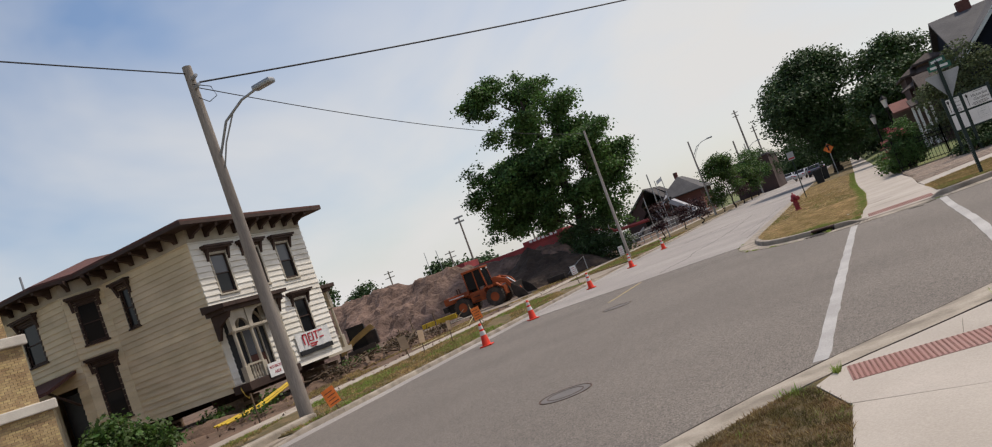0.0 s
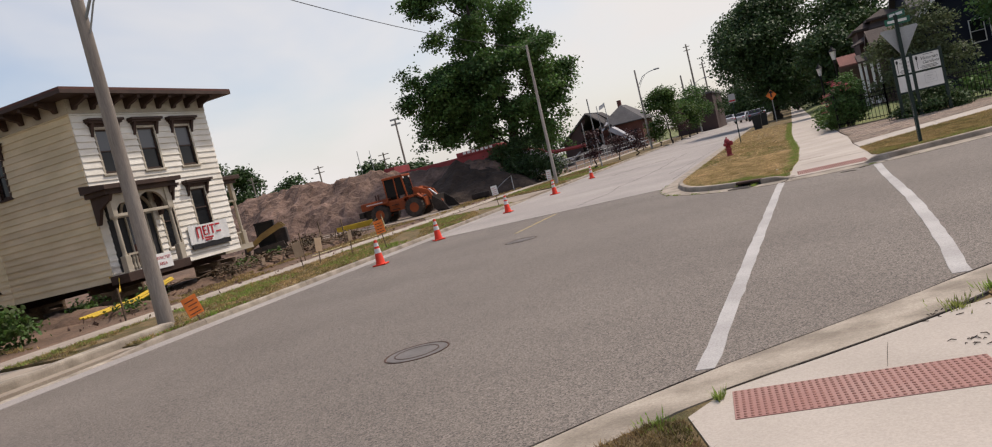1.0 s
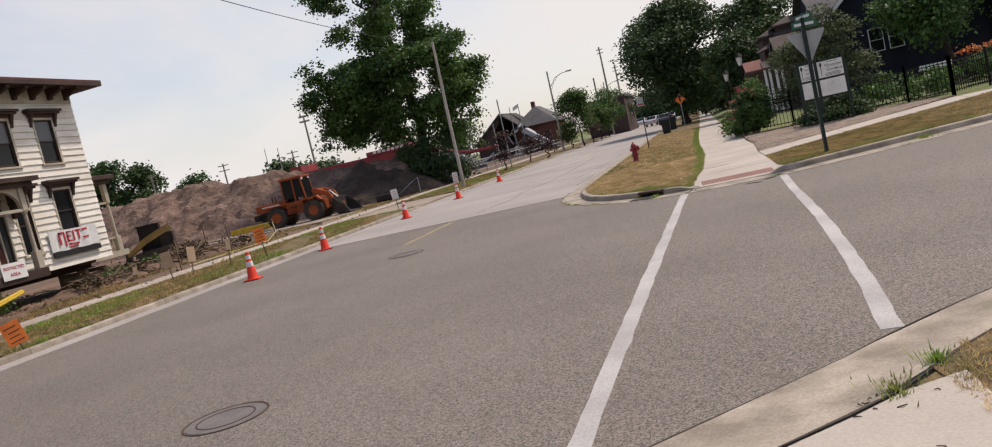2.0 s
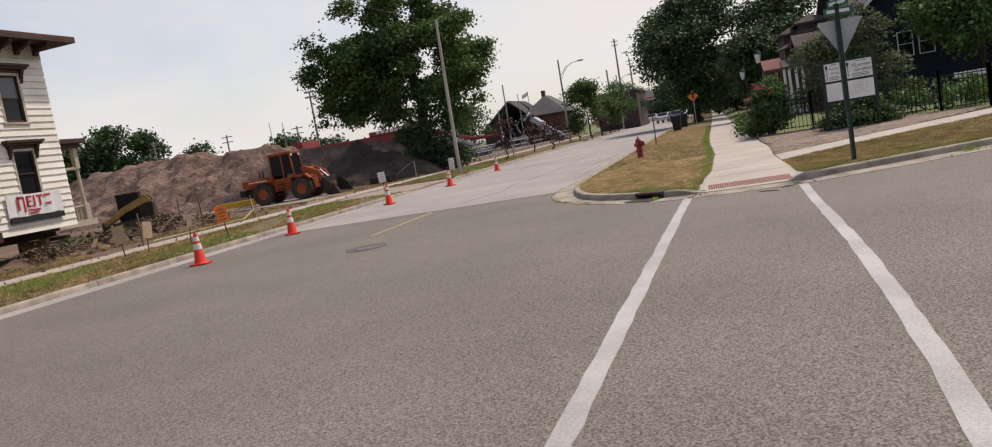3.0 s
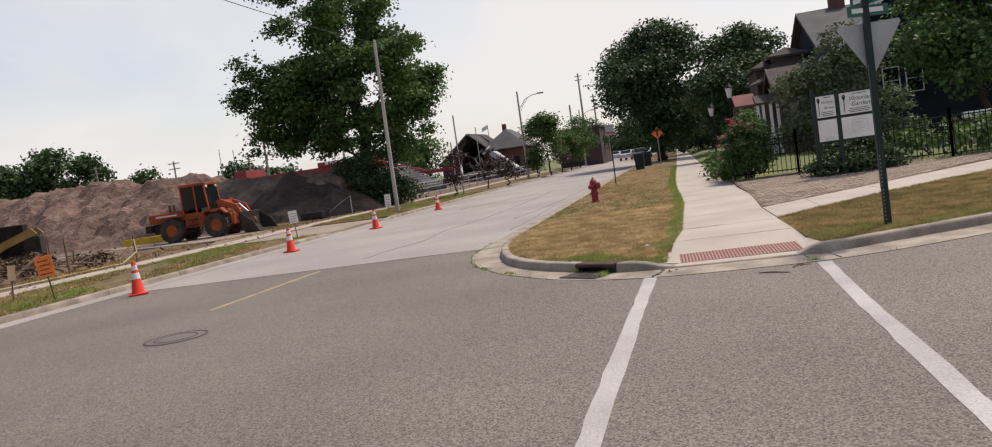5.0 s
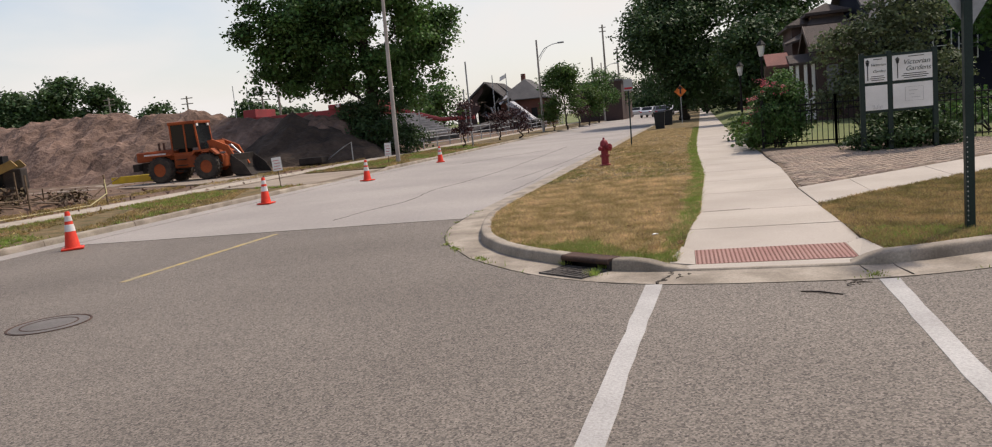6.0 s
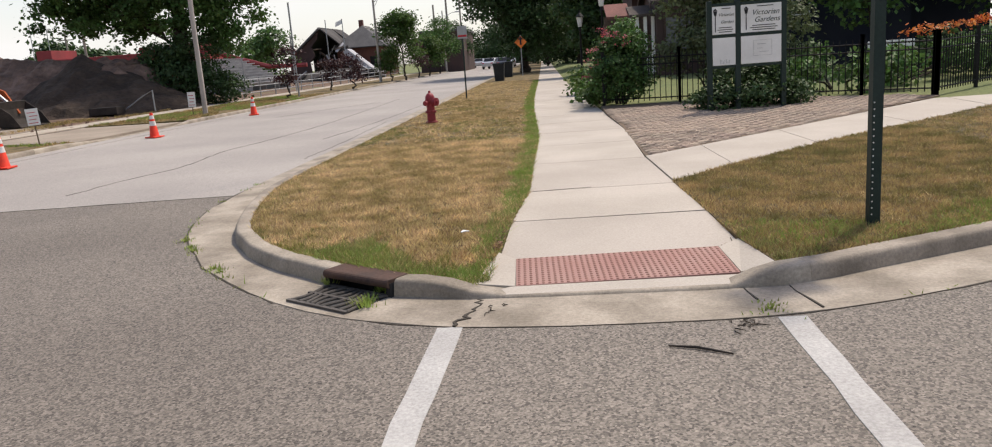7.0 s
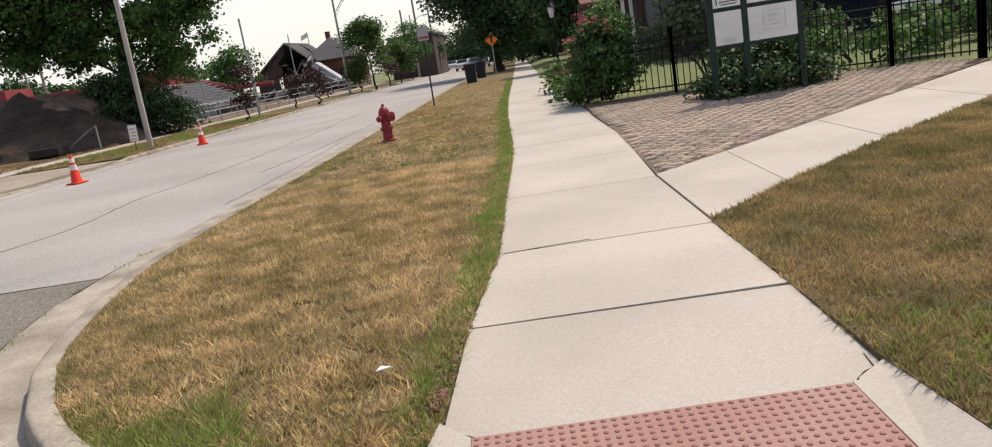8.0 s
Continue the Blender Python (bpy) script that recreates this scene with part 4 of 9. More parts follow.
# south side, chamfered bay and wing
SIDE = [(HX, HY0), (-31.7, HY0), (-33.05, 22.62), (-41.5, 22.62)]
b_holes = [[(4.05, 4.55, 5.3, 7.0)], [(0.45, 1.25, 5.3, 7.05), (0.5, 1.25, 1.8, 4.25)], [(2.05, 3.15, 5.3, 7.1), (0.7, 2.5, 1.2, 3.5)]]
for k in range(3):
    p0, p1 = SIDE[k + 1], SIDE[k]
    ln = math.hypot(p1[0] - p0[0], p1[1] - p0[1])
    hs = [(ln - h[1], ln - h[0], h[2], h[3]) for h in b_holes[k]]
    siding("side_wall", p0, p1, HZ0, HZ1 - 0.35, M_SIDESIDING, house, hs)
    wf2 = wall_frame(p0, p1)
    for h in hs:
        if k == 2 and h[3] < 4:
            bm = bmesh.new()
            box(bm, h[0], h[1], -0.5, -0.4, h[2], h[3])
            bm.transform(wf2)
            part("back_door", bm, M_PLAINSHADEBLACK, house)
        else:
            hooded_window(house, wf2, h[0], h[1], h[2], h[3], 0, True, M_TRIM, 0.34)
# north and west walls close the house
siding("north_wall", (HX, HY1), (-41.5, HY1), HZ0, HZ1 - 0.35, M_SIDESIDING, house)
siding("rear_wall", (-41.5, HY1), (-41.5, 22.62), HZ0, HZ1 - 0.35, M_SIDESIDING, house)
bm = bmesh.new()
box(bm, -41.4, HX - 0.2, 23.9, HY1 - 0.2, HZ0 + 0.02, HZ0 + 0.15)
part("floor_deck", bm, M_TIMBER, house)
# frieze, eaves and low hipped roof
bm = bmesh.new()
for k in range(3):
    p0, p1 = Vector(SIDE[k + 1]), Vector(SIDE[k])
    w2 = wall_frame(p0, p1)
    box(bm, -0.02, (p1 - p0).length + 0.02, -0.14, 0.045, HZ1 - 0.35, HZ1 + 0.22, m=w2)
box(bm, 0, HY1 - HY0, -0.14, 0.05, HZ1 - 0.352, HZ1 + 0.222, m=wf)
part("frieze", bm, M_CREAM, house)
EAVE = [(HX + 0.95, HY0 - 0.95), (HX + 0.95, HY1 + 0.95), (-42.4, HY1 + 0.95), (-42.4, 21.67), (-33.45, 21.67), (-32.1, HY0 - 0.95)]
bm = bmesh.new()
prism(bm, EAVE, HZ1 + 0.20, HZ1 + 0.34)
part("soffit", bm, M_TRIM, house)
bm = bmesh.new()
lo = [bm.verts.new((x, y, HZ1 + 0.341)) for x, y in EAVE]
hi = [bm.verts.new((x, y, HZ1 + 0.43)) for x, y in EAVE]
tops = [bm.verts.new(p) for p in ((-30.2, 27.3, HZ1 + 1.2), (-36.4, 27.1, 9.95), (-33.2, 27.2, HZ1 + 1.2))]
for i in range(6):
    bm.faces.new((lo[i], lo[(i + 1) % 6], hi[(i + 1) % 6], hi[i]))
bm.faces.new((hi[0], hi[1], tops[0]))
bm.faces.new((hi[1], tops[2], tops[0]))
bm.faces.new((hi[1], hi[2], tops[1], tops[2]))
bm.faces.new((hi[2], hi[3], tops[1]))
bm.faces.new((hi[3], hi[4], tops[1]))
bm.faces.new((hi[4], hi[5], tops[2], tops[1]))
bm.faces.new((hi[5], hi[0], tops[0], tops[2]))
bm.faces.new(lo[::-1])
part("roof", bm, M_ROOF, house, "low brown hipped roof")
for at in ((-36.0, 23.2), (-39.5, 24.0), (-40.8, 23.5)):
    bm = bmesh.new()
    tube(bm, [(*at, HZ1 + 0.5), (*at, HZ1 + 1.5)], 0.05, 8)
    part("vent_pipe", bm, M_METAL, house)


def bracket(at, direction):
    b = bmesh.new()
    poly3(b, [(-0.06, 0, 0), (-0.06, 0.78, 0), (-0.06, 0.78, -0.12), (-0.06, 0.55, -0.2), (-0.06, 0.2, -0.3), (-0.06, 0.12, -0.42), (-0.06, 0, -0.42)], (0.16, 0, 0))
    ang = math.atan2(direction[1], direction[0]) - math.pi / 2
    b.transform(Matrix.Translation((*at, HZ1 + 0.20)) @ Matrix.Rotation(ang, 4, "Z"))
    part("eave_bracket", b, M_TRIM, house)


for i in range(9):
    bracket((HX + 0.05, HY0 + 0.25 + i * (HY1 - HY0 - 0.5) / 8), (1, 0))
for k in range(3):
    p1, p0 = Vector(SIDE[k]), Vector(SIDE[k + 1])
    d = (p0 - p1)
    cnt = max(2, int(d.length / 0.85))
    nr = Vector((d.y, -d.x)).normalized() * -1.0
    for i in range(cnt):
        q = p1 + d * ((i + 0.5) / cnt) + nr * 0.05
        bracket((q.x, q.y), (nr.x, nr.y))

# entrance porch with arches
bm = bmesh.new()
box(bm, HX, -25.25, 23.55, 26.75, 1.02, 1.36, 0.02)
part("porch_floor", bm, M_TRIM, house)
bm = bmesh.new()
prism(bm, [(HX, 23.25), (-24.95, 23.25), (-24.95, 27.1), (HX, 27.1)], 4.52, lambda x, y: 4.68 + (HX - x) * -0.0 + (0.16 if x < -26 else 0.0))
box(bm, HX, -25.15, 23.4, 26.95, 4.34, 4.52)
part("porch_roof", bm, M_TRIM, house, "dark porch roof with brackets")
for y in (23.75, 24.75, 26.5):
    bm = bmesh.new()
    box(bm, -25.52, -25.26, y - 0.13, y + 0.13, 1.36, 2.0, 0.02)
    lathe(bm, [(0.10, 2.0), (0.085, 2.1), (0.075, 2.9), (0.07, 3.35), (0.10, 3.42), (0.12, 3.5)], (-25.39, y, 0), 12)
    box(bm, -25.5, -25.28, y - 0.11, y + 0.11, 3.5, 4.34)
    part("porch_post", bm, M_CREAM, house)
bm = bmesh.new()
box(bm, -25.48, -25.3, 23.6, 26.7, 3.46, 3.58, 0.02)
part("porch_beam", bm, M_CREAM, house)
for y0, y1 in ((23.88, 24.62), (24.88, 26.37)):
    bm = bmesh.new()
    r = (y1 - y0) / 2
    c = (y0 + y1) / 2
    ztop = 4.34
    n = 12
    pts = [(-25.47, y0, ztop), (-25.47, y0, 3.6)] + [(-25.47, c - r * math.cos(math.pi * i / n), 3.6 + min(r, 0.66) * math.sin(math.pi * i / n)) for i in range(1, n)] + [(-25.47, y1, 3.6), (-25.47, y1, ztop)]
    poly3(bm, pts, (0.14, 0, 0))
    part("porch_arch", bm, M_CREAM, house)
bm = bmesh.new()
box(bm, -25.47, -25.31, 23.86, 24.64, 1.98, 2.06)
for i in range(5):
    y = 23.95 + i * 0.15
    lathe(bm, [(0.03, 1.38), (0.055, 1.5), (0.03, 1.7), (0.05, 1.85), (0.03, 1.98)], (-25.39, y, 0), 8)
part("balustrade", bm, M_CREAM, house)
for y in (23.62, 26.68):
    bm = bmesh.new()
    poly3(bm, [(-26.1, y - 0.08, 4.34), (-25.1, y - 0.08, 4.34), (-25.25, y - 0.08, 4.1), (-25.75, y - 0.08, 3.85), (-26.0, y - 0.08, 3.3), (-26.1, y - 0.08, 3.3)], (0, 0.16, 0))
    part("porch_bracket", bm, M_TRIM, house)
# door with arched light
bm = bmesh.new()
box(bm, HX - 0.1, HX - 0.04, 24.1, 26.4, 1.36, 4.35)
door = part("entrance", bm, M_PLAINSHADEBLACK, house)
bm = bmesh.new()
box(bm, HX - 0.04, HX + 0.0, 25.0, 25.95, 1.4, 2.35)
part("door_leaf", bm, mat("red_brown_door", (0.11, 0.035, 0.022), (0.075, 0.027, 0.018), 2, 25, 0.5, 0.1, 0.15), door)
bm = bmesh.new()
box(bm, HX - 0.04, HX - 0.01, 25.08, 25.87, 2.37, 3.45)
part("door_glass", bm, M_BLIND, door)
bm = bmesh.new()
for y in (24.95, 25.95, 26.35):
    box(bm, HX - 0.03, HX + 0.04, y, y + 0.06, 1.4, 3.5)
box(bm, HX - 0.03, HX + 0.05, 24.3, 26.4, 3.46, 3.55)
n = 14
for i in range(n):
    a0, a1 = math.pi * i / n, math.pi * (i + 1) / n
    poly3(bm, [(HX - 0.02, 25.6 - 0.72 * math.cos(a0), 3.5 + 0.72 * math.sin(a0)), (HX - 0.02, 25.6 - 0.72 * math.cos(a1), 3.5 + 0.72 * math.sin(a1)),
               (HX - 0.02, 25.6 - 0.84 * math.cos(a1), 3.5 + 0.84 * math.sin(a1)), (HX - 0.02, 25.6 - 0.84 * math.cos(a0), 3.5 + 0.84 * math.sin(a0))], (0.07, 0, 0))
part("door_frame", bm, M_CREAM, door)
# small north porch
bm = bmesh.new()
box(bm, -30.5, -27.0, HY1, 33.2, 4.42, 4.62, 0.03)
box(bm, -30.4, -27.15, HY1, 33.0, 4.25, 4.42)
part("side_porch_roof", bm, M_TRIM, house)
bm = bmesh.new()
box(bm, -30.4, -27.1, HY1, 33.0, 1.0, 1.25)
part("side_porch_floor", bm, M_CREAM, house)
for x, y in ((-27.35, 32.75), (-27.35, 31.2), (-30.2, 32.75)):
    bm = bmesh.new()
    box(bm, x - 0.13, x + 0.13, y - 0.13, y + 0.13, 1.25, 1.9, 0.02)
    lathe(bm, [(0.1, 1.9), (0.08, 2.1), (0.07, 3.3), (0.11, 3.4)], (x, y, 0), 10)
    box(bm, x - 0.1, x + 0.1, y - 0.1, y + 0.1, 3.4, 4.25)
    part("side_porch_post", bm, M_CREAM, house)
bm = bmesh.new()
box(bm, -27.4, -27.28, 31.2, 32.75, 3.36, 3.46)
part("side_porch_beam", bm, M_CREAM, house)
bm = bmesh.new()
box(bm, -27.4, -27.28, 31.2, 32.75, 1.8, 1.88)
part("side_porch_rail", bm, M_CREAM, house)
for i in range(6):
    bm = bmesh.new()
    lathe(bm, [(0.03, 1.25), (0.05, 1.4), (0.03, 1.6), (0.03, 1.8)], (-27.34, 31.45 + i * 0.2, 0), 8)
    part("side_porch_baluster", bm, M_CREAM, house)
# rear door canopy on the wing
bm = bmesh.new()
poly3(bm, [(-36.6, 22.6, 4.3), (-33.5, 22.6, 4.3), (-33.5, 21.1, 3.75), (-36.6, 21.1, 3.75)], (0, 0, 0.14))
part("canopy", bm, M_ROOF, house)
for x in (-36.3, -33.8):
    bm = bmesh.new()
    tube(bm, [(x, 22.55, 2.9), (x, 21.3, 3.8)], 0.06, 6)
    part("canopy_brace", bm, M_TRIM, house)

# steel beams and timber cribs that carry the house
for x in (-28.0, -33.0, -38.0):
    bm = bmesh.new()
    y0, y1 = (24.0, 31.6) if x > -32 else (23.2, 31.6)
    for z0, z1, w in ((0.80, 0.84, 0.16), (0.84, 1.10, 0.02), (1.10, 1.14, 0.16)):
        box(bm, x - w, x + w, y0, y1, z0, z1)
    tagged(part("steel_beam", bm, M_RUST), "rusty steel beam carrying the raised house", "beam", "house cribbing beams")
for x in (-27.2, -33.0, -38.5):
    for y in (24.6, 30.2):
        crib = thing("timber_crib", (x, y, 0.15), "stacked timber crib under the raised house", "cribbing", "timber cribs")
        for lev in range(4):
            for s in (-0.5, 0.5):
                bm = bmesh.new()
                z0 = 0.15 + lev * 0.165
                if lev % 2:
                    box(bm, x - 0.7, x + 0.7, y + s - 0.09, y + s + 0.09, z0, z0 + 0.16, 0.01)
                else:
                    box(bm, x + s - 0.09, x + s + 0.09, y - 0.7, y + 0.7, z0, z0 + 0.16, 0.01)
                part("timber", bm, M_TIMBER, crib)

# banner and warning sign
bm = bmesh.new()
nb = 16
banner = thing("banner", (HX + 0.08, 29.1, 2.1), "white banner with red letter shapes and a black strip", "banner")
le = []
for i in range(nb + 1):
    y = 27.92 + (30.36 - 27.92) * i / nb
    x = HX + 0.10 + 0.02 * math.sin(i * 1.7)
    le.append((x, y))
va = [bm.verts.new((x, y, 1.78 + 0.02 * math.sin(i))) for i, (x, y) in enumerate(le)]
vb = [bm.verts.new((x + 0.02, y, 2.62 - 0.05 * math.sin(math.pi * i / nb))) for i, (x, y) in enumerate(le)]
vc = [bm.verts.new((x - 0.02, y, v.co.z)) for (x, y), v in zip(le, va)]
vd = [bm.verts.new((x, y, v.co.z)) for (x, y), v in zip(le, vb)]
for i in range(nb):
    bm.faces.new((va[i], va[i + 1], vb[i + 1], vb[i]))
    bm.faces.new((vc[i], vd[i], vd[i + 1], vc[i + 1]))
    bm.faces.new((vb[i], vb[i + 1], vd[i + 1], vd[i]))
    bm.faces.new((va[i], vc[i], vc[i + 1], va[i + 1]))
part("cloth", bm, M_WHITE, banner, smooth=True)
bm = bmesh.new()
box(bm, HX + 0.08, HX + 0.14, 27.95, 30.34, 1.56, 1.77)
part("strip", bm, M_PLAINSHADEBLACK, banner, "black strip below the cloth")
bm = bmesh.new()
bx = HX + 0.135
for y0, y1, z0, z1 in ((28.35, 28.44, 2.0, 2.5), (28.35, 28.66, 2.42, 2.5), (28.6, 28.68, 1.92, 2.46), (28.76, 28.83, 2.08, 2.5), (28.76, 29.0, 2.43, 2.5), (28.76, 28.96, 2.26, 2.32),
                       (28.76, 29.0, 2.08, 2.14), (29.07, 29.14, 2.1, 2.5), (29.2, 29.5, 2.43, 2.5), (29.31, 29.39, 2.1, 2.45), (29.55, 29.85, 2.43, 2.5), (29.55, 29.85, 2.12, 2.18),
                       (28.75, 29.3, 1.93, 2.0), (28.8, 29.2, 1.84, 1.9)):
    box(bm, bx, bx + 0.006, y0, y1, z0, z1)
part("letter_shapes", bm, M_SIGNRED, banner)
notice = thing("warning_sign", (-25.2, 25.2, 1.3), "white warning sign with red words on the porch edge", "sign")
bm = bmesh.new()
box(bm, -25.22, -25.2, 24.75, 25.75, 1.2, 1.78)
part("panel", bm, M_WHITE, notice)


def words(name, text, size, m, material, parent, depth=0.004, align="CENTER"):
    """Raised words as one mesh, written along m's x axis."""
    cu = bpy.data.curves.new(name, "FONT")
    cu.body, cu.size, cu.align_x, cu.align_y, cu.extrude = text, size, align, "CENTER", depth
    tmp = bpy.data.objects.new(name, cu)
    scene.collection.objects.link(tmp)
    bpy.context.view_layer.update()
    me = bpy.data.meshes.new_from_object(tmp.evaluated_get(bpy.context.evaluated_depsgraph_get()))
    bpy.data.objects.remove(tmp)
    b = bmesh.new()
    b.from_mesh(me)
    b.transform(m)
    bpy.data.meshes.remove(me)
    return part(name, b, material, parent)


FACE_EAST = lambda x, y, z: Matrix(((0, 0, 1, x), (1, 0, 0, y), (0, 1, 0, z), (0, 0, 0, 1)))
words("words", "RESTRICTED", 0.155, FACE_EAST(-25.195, 25.25, 1.60), M_SIGNRED, notice)
words("words", "AREA", 0.17, FACE_EAST(-25.195, 25.25, 1.37), M_SIGNRED, notice)


# ---------------------------------------------------------------- poles, lamps and wires
def street_lamp(at, top, arm_z, reach, label, lean=0.0, stout=1.0, wood=M_WOODPOLE):
    """A round wooden pole with a curved steel arm over the street."""
    x, y, z = at
    ob = thing("street_lamp", at, label, "street lamp")
    b = bmesh.new()
    tube(b, [(x, y, z), (x + lean * 0.3, y, z + (top - z) * 0.3), (x + lean, y, top)], [0.19 * stout, 0.165 * stout, 0.12 * stout], 14)
    part("pole", b, wood, ob, smooth=True)
    if reach:
        b = bmesh.new()
        tube(b, [(x + lean * 0.8 + 0.12, y, arm_z), (x + 0.3 * reach, y, arm_z + 0.75), (x + 0.62 * reach, y, arm_z + 1.05), (x + 0.9 * reach, y, arm_z + 1.12)], 0.035, 8)
        tube(b, [(x + 0.12, y, arm_z - 0.35), (x + 0.2 * reach, y, arm_z + 0.25), (x + 0.45 * reach, y, arm_z + 0.9)], 0.022, 6)
        part("arm", b, M_METAL, ob, smooth=True)
        b = bmesh.new()
        box(b, x + 0.85 * reach, x + 0.85 * reach + 0.62, y - 0.13, y + 0.13, arm_z + 1.06, arm_z + 1.2, 0.05)
        part("lamp_head", b, M_METAL, ob)
    return ob


lamp_a = street_lamp((-16.05, 15.7, 0.12), 9.95, 7.35, 2.2, "weathered wooden pole with a curved lamp arm in the grass")
bm = bmesh.new()
for z in (9.3, 9.55):
    tube(bm, [(-16.05, 15.7, z), (-15.7, 15.55, z)], 0.05, 6)
part("insulator", bm, M_METAL, lamp_a)
bm = bmesh.new()
tube(bm, [(-15.95, 15.6, 9.4), (-15.4, 15.6, 9.1), (-15.3, 15.6, 8.8), (-15.6, 15.6, 8.75), (-15.9, 15.6, 9.0)], 0.012, 5)
part("loose_cable", bm, M_WIRE, lamp_a)
utility_pole = thing("utility_pole", (-15.88, 48.1, 0.15), "plain weathered wooden pole beside the big maple", "pole")
bm = bmesh.new()
tube(bm, [(-15.88, 48.1, 0.1), (-15.84, 48.1, 4), (-15.75, 48.1, 8.75)], [0.105, 0.095, 0.07], 12)
part("shaft", bm, M_PALEPOLE, utility_pole, smooth=True)
street_lamp((-16.2, 86, 0.12), 8.6, 7.0, 2.3, "slender lamp pole far along the street", stout=0.66, wood=M_PALEPOLE)
street_lamp((-14.6, 122, 0.12), 8.0, 6.6, 2.0, "slender lamp pole far along the street", stout=0.66, wood=M_PALEPOLE)
for x, y, top in ((-15.75, 137, 14.6), (-17.2, 133, 9.6), (-15.0, 150, 12.0)):
    ob = thing("utility_pole", (x, y, 0.1), "tall weathered utility pole far along the street", "pole", "far utility poles")
    bm = bmesh.new()
    tube(bm, [(x, y, 0), (x, y, top)], [0.2, 0.12], 8)
    part("shaft", bm, M_WOODPOLE, ob)
    if top > 10:
        for z in (top - 0.5, top - 1.1):
            bm = bmesh.new()
            box(bm, x - 0.55, x + 0.55, y - 0.06, y + 0.06, z, z + 0.12)
            part("crossarm", bm, M_WOODPOLE, ob)


def wire(a, b, sag, r, name="overhead_wire"):
    a, b = Vector(a), Vector(b)
    pts = [a.lerp(b, i / 24) - Vector((0, 0, sag * 4 * (i / 24) * (1 - i / 24))) for i in range(25)]
    bm = bmesh.new()
    tube(bm, pts, r, 5)
    return tagged(part(name, bm, M_WIRE), "dark overhead wire strung between poles", "wire", "overhead wires")


wire((-16.05, 15.7, 9.75), (-18.4, -25.0, 10.3), 0.3, 0.018)
wire((-15.8, 15.7, 9.4), (4.5, 40.2, 9.9), 0.35, 0.026)
wire((-16.0, 15.7, 9.35), (-15.75, 48.1, 8.6), 0.5, 0.014)


# ---------------------------------------------------------------- trees
def limb(b, p, q, r0, r1, wob, rng2, seg=7):
    p, q = Vector(p), Vector(q)
    pts, rad = [], []
    for i in range(6):
        t = i / 5
        o = Vector(rng2.normal(size=3)) * wob * math.sin(math.pi * t)
        pts.append(p.lerp(q, t) + o)
        rad.append(r0 + (r1 - r0) * t)
    tube(b, pts, rad, seg)


def tree(name, base, lobes, count, leaf, label, leafmat, trunk_r=0.3, seed=1, fork=0.35, group=""):
    """A trunk with limbs to every lobe and a crown of leaf clumps. lobes: (x, y, z, r, flatness)."""
    r2 = np.random.default_rng(seed)
    ob = thing(name, base, label, "tree", group)
    L = np.array(lobes)
    top = L[:, 2].max()
    cx, cy = L[:, 0].mean(), L[:, 1].mean()
    knee = Vector((base[0] * 0.7 + cx * 0.3, base[1] * 0.7 + cy * 0.3, base[2] + (top - base[2]) * fork))
    b = bmesh.new()
    limb(b, base, knee, trunk_r, trunk_r * 0.72, 0.08, r2, 12)
    up = Vector((cx, cy, base[2] + (top - base[2]) * 0.85))
    limb(b, knee, up, trunk_r * 0.7, trunk_r * 0.2, 0.25, r2, 8)
    for x, y, z, r, fl in [q for q in lobes if q[3] > (1.0 if count > 50000 else 0.62)]:
        zs = max(base[2] + (top - base[2]) * 0.16, z - 0.7 * math.hypot(x - cx, y - cy) - 0.4)
        if zs < knee.z:
            root = Vector(base).lerp(knee, (zs - base[2]) / (knee.z - base[2]))
        else:
            root = knee.lerp(up, min(0.85, (zs - knee.z) / (up.z - knee.z)))
        limb(b, root, (x, y, z), trunk_r * 0.2, 0.015, 0.3, r2, 6)
    part("trunk", b, M_BARK, ob, smooth=True)
    faces_ob("crown", leaves(r2, lobes, count, leaf, spread=2.0), leafmat, ob)
    return ob


MAPLE = [(-25.2, 15.1, 1.5), (-26.4, 15.0, 0.9), (-22.3, 14.4, 1.9), (-20.1, 12.4, 1.2), (-23.2, 11.4, 1.6), (-24.9, 11.9, 0.8), (-18.6, 12.9, 0.9), (-19.1, 10.2, 1.7),
         (-17.0, 9.0, 1.5), (-16.0, 7.7, 1.1), (-16.9, 6.5, 1.3), (-18.2, 7.5, 1.7), (-21.0, 8.8, 2.0), (-23.7, 8.7, 1.9), (-26.1, 9.6, 1.6), (-28.1, 9.9, 1.0),
         (-27.5, 8.3, 1.5), (-25.7, 7.2, 2.0), (-23.2, 6.5, 1.5), (-28.4, 6.7, 1.5), (-26.7, 5.7, 1.5), (-28.3, 5.0, 0.9), (-24.9, 4.6, 1.2), (-20.0, 5.4, 1.3),
         (-18.3, 5.1, 1.4), (-18.2, 3.8, 1.0)]
lob = []
for x, z, r in MAPLE:
    x, z, r = -1.8 + (x + 1.8) * 1.08, 1.6 + (z - 1.6) * 1.10, r * 1.0
    x = -22.3 + (x + 22.3) * 0.86
    x += 0.9 * max(0.0, min(1.0, (-25.0 - x) / 1.5)) * (z < 11.5)
    lob.append((x, 61 + rng.uniform(-2.2, 2.2), z, r * 0.82, 0.85))
    for k in range(6):
        a = rng.uniform(0, 6.28)
        lob.append((x + math.cos(a) * r * 0.98, 61 + rng.uniform(-3.5, 3.5), z + math.sin(a) * r * 0.85, r * rng.uniform(0.24, 0.46), 0.85))
tree("maple_tree", (-22.2, 61, 0.3), lob, 98000, 0.19, "large ragged maple with dark green leaves beside the site", M_LEAF, 0.46, 3, 0.45)
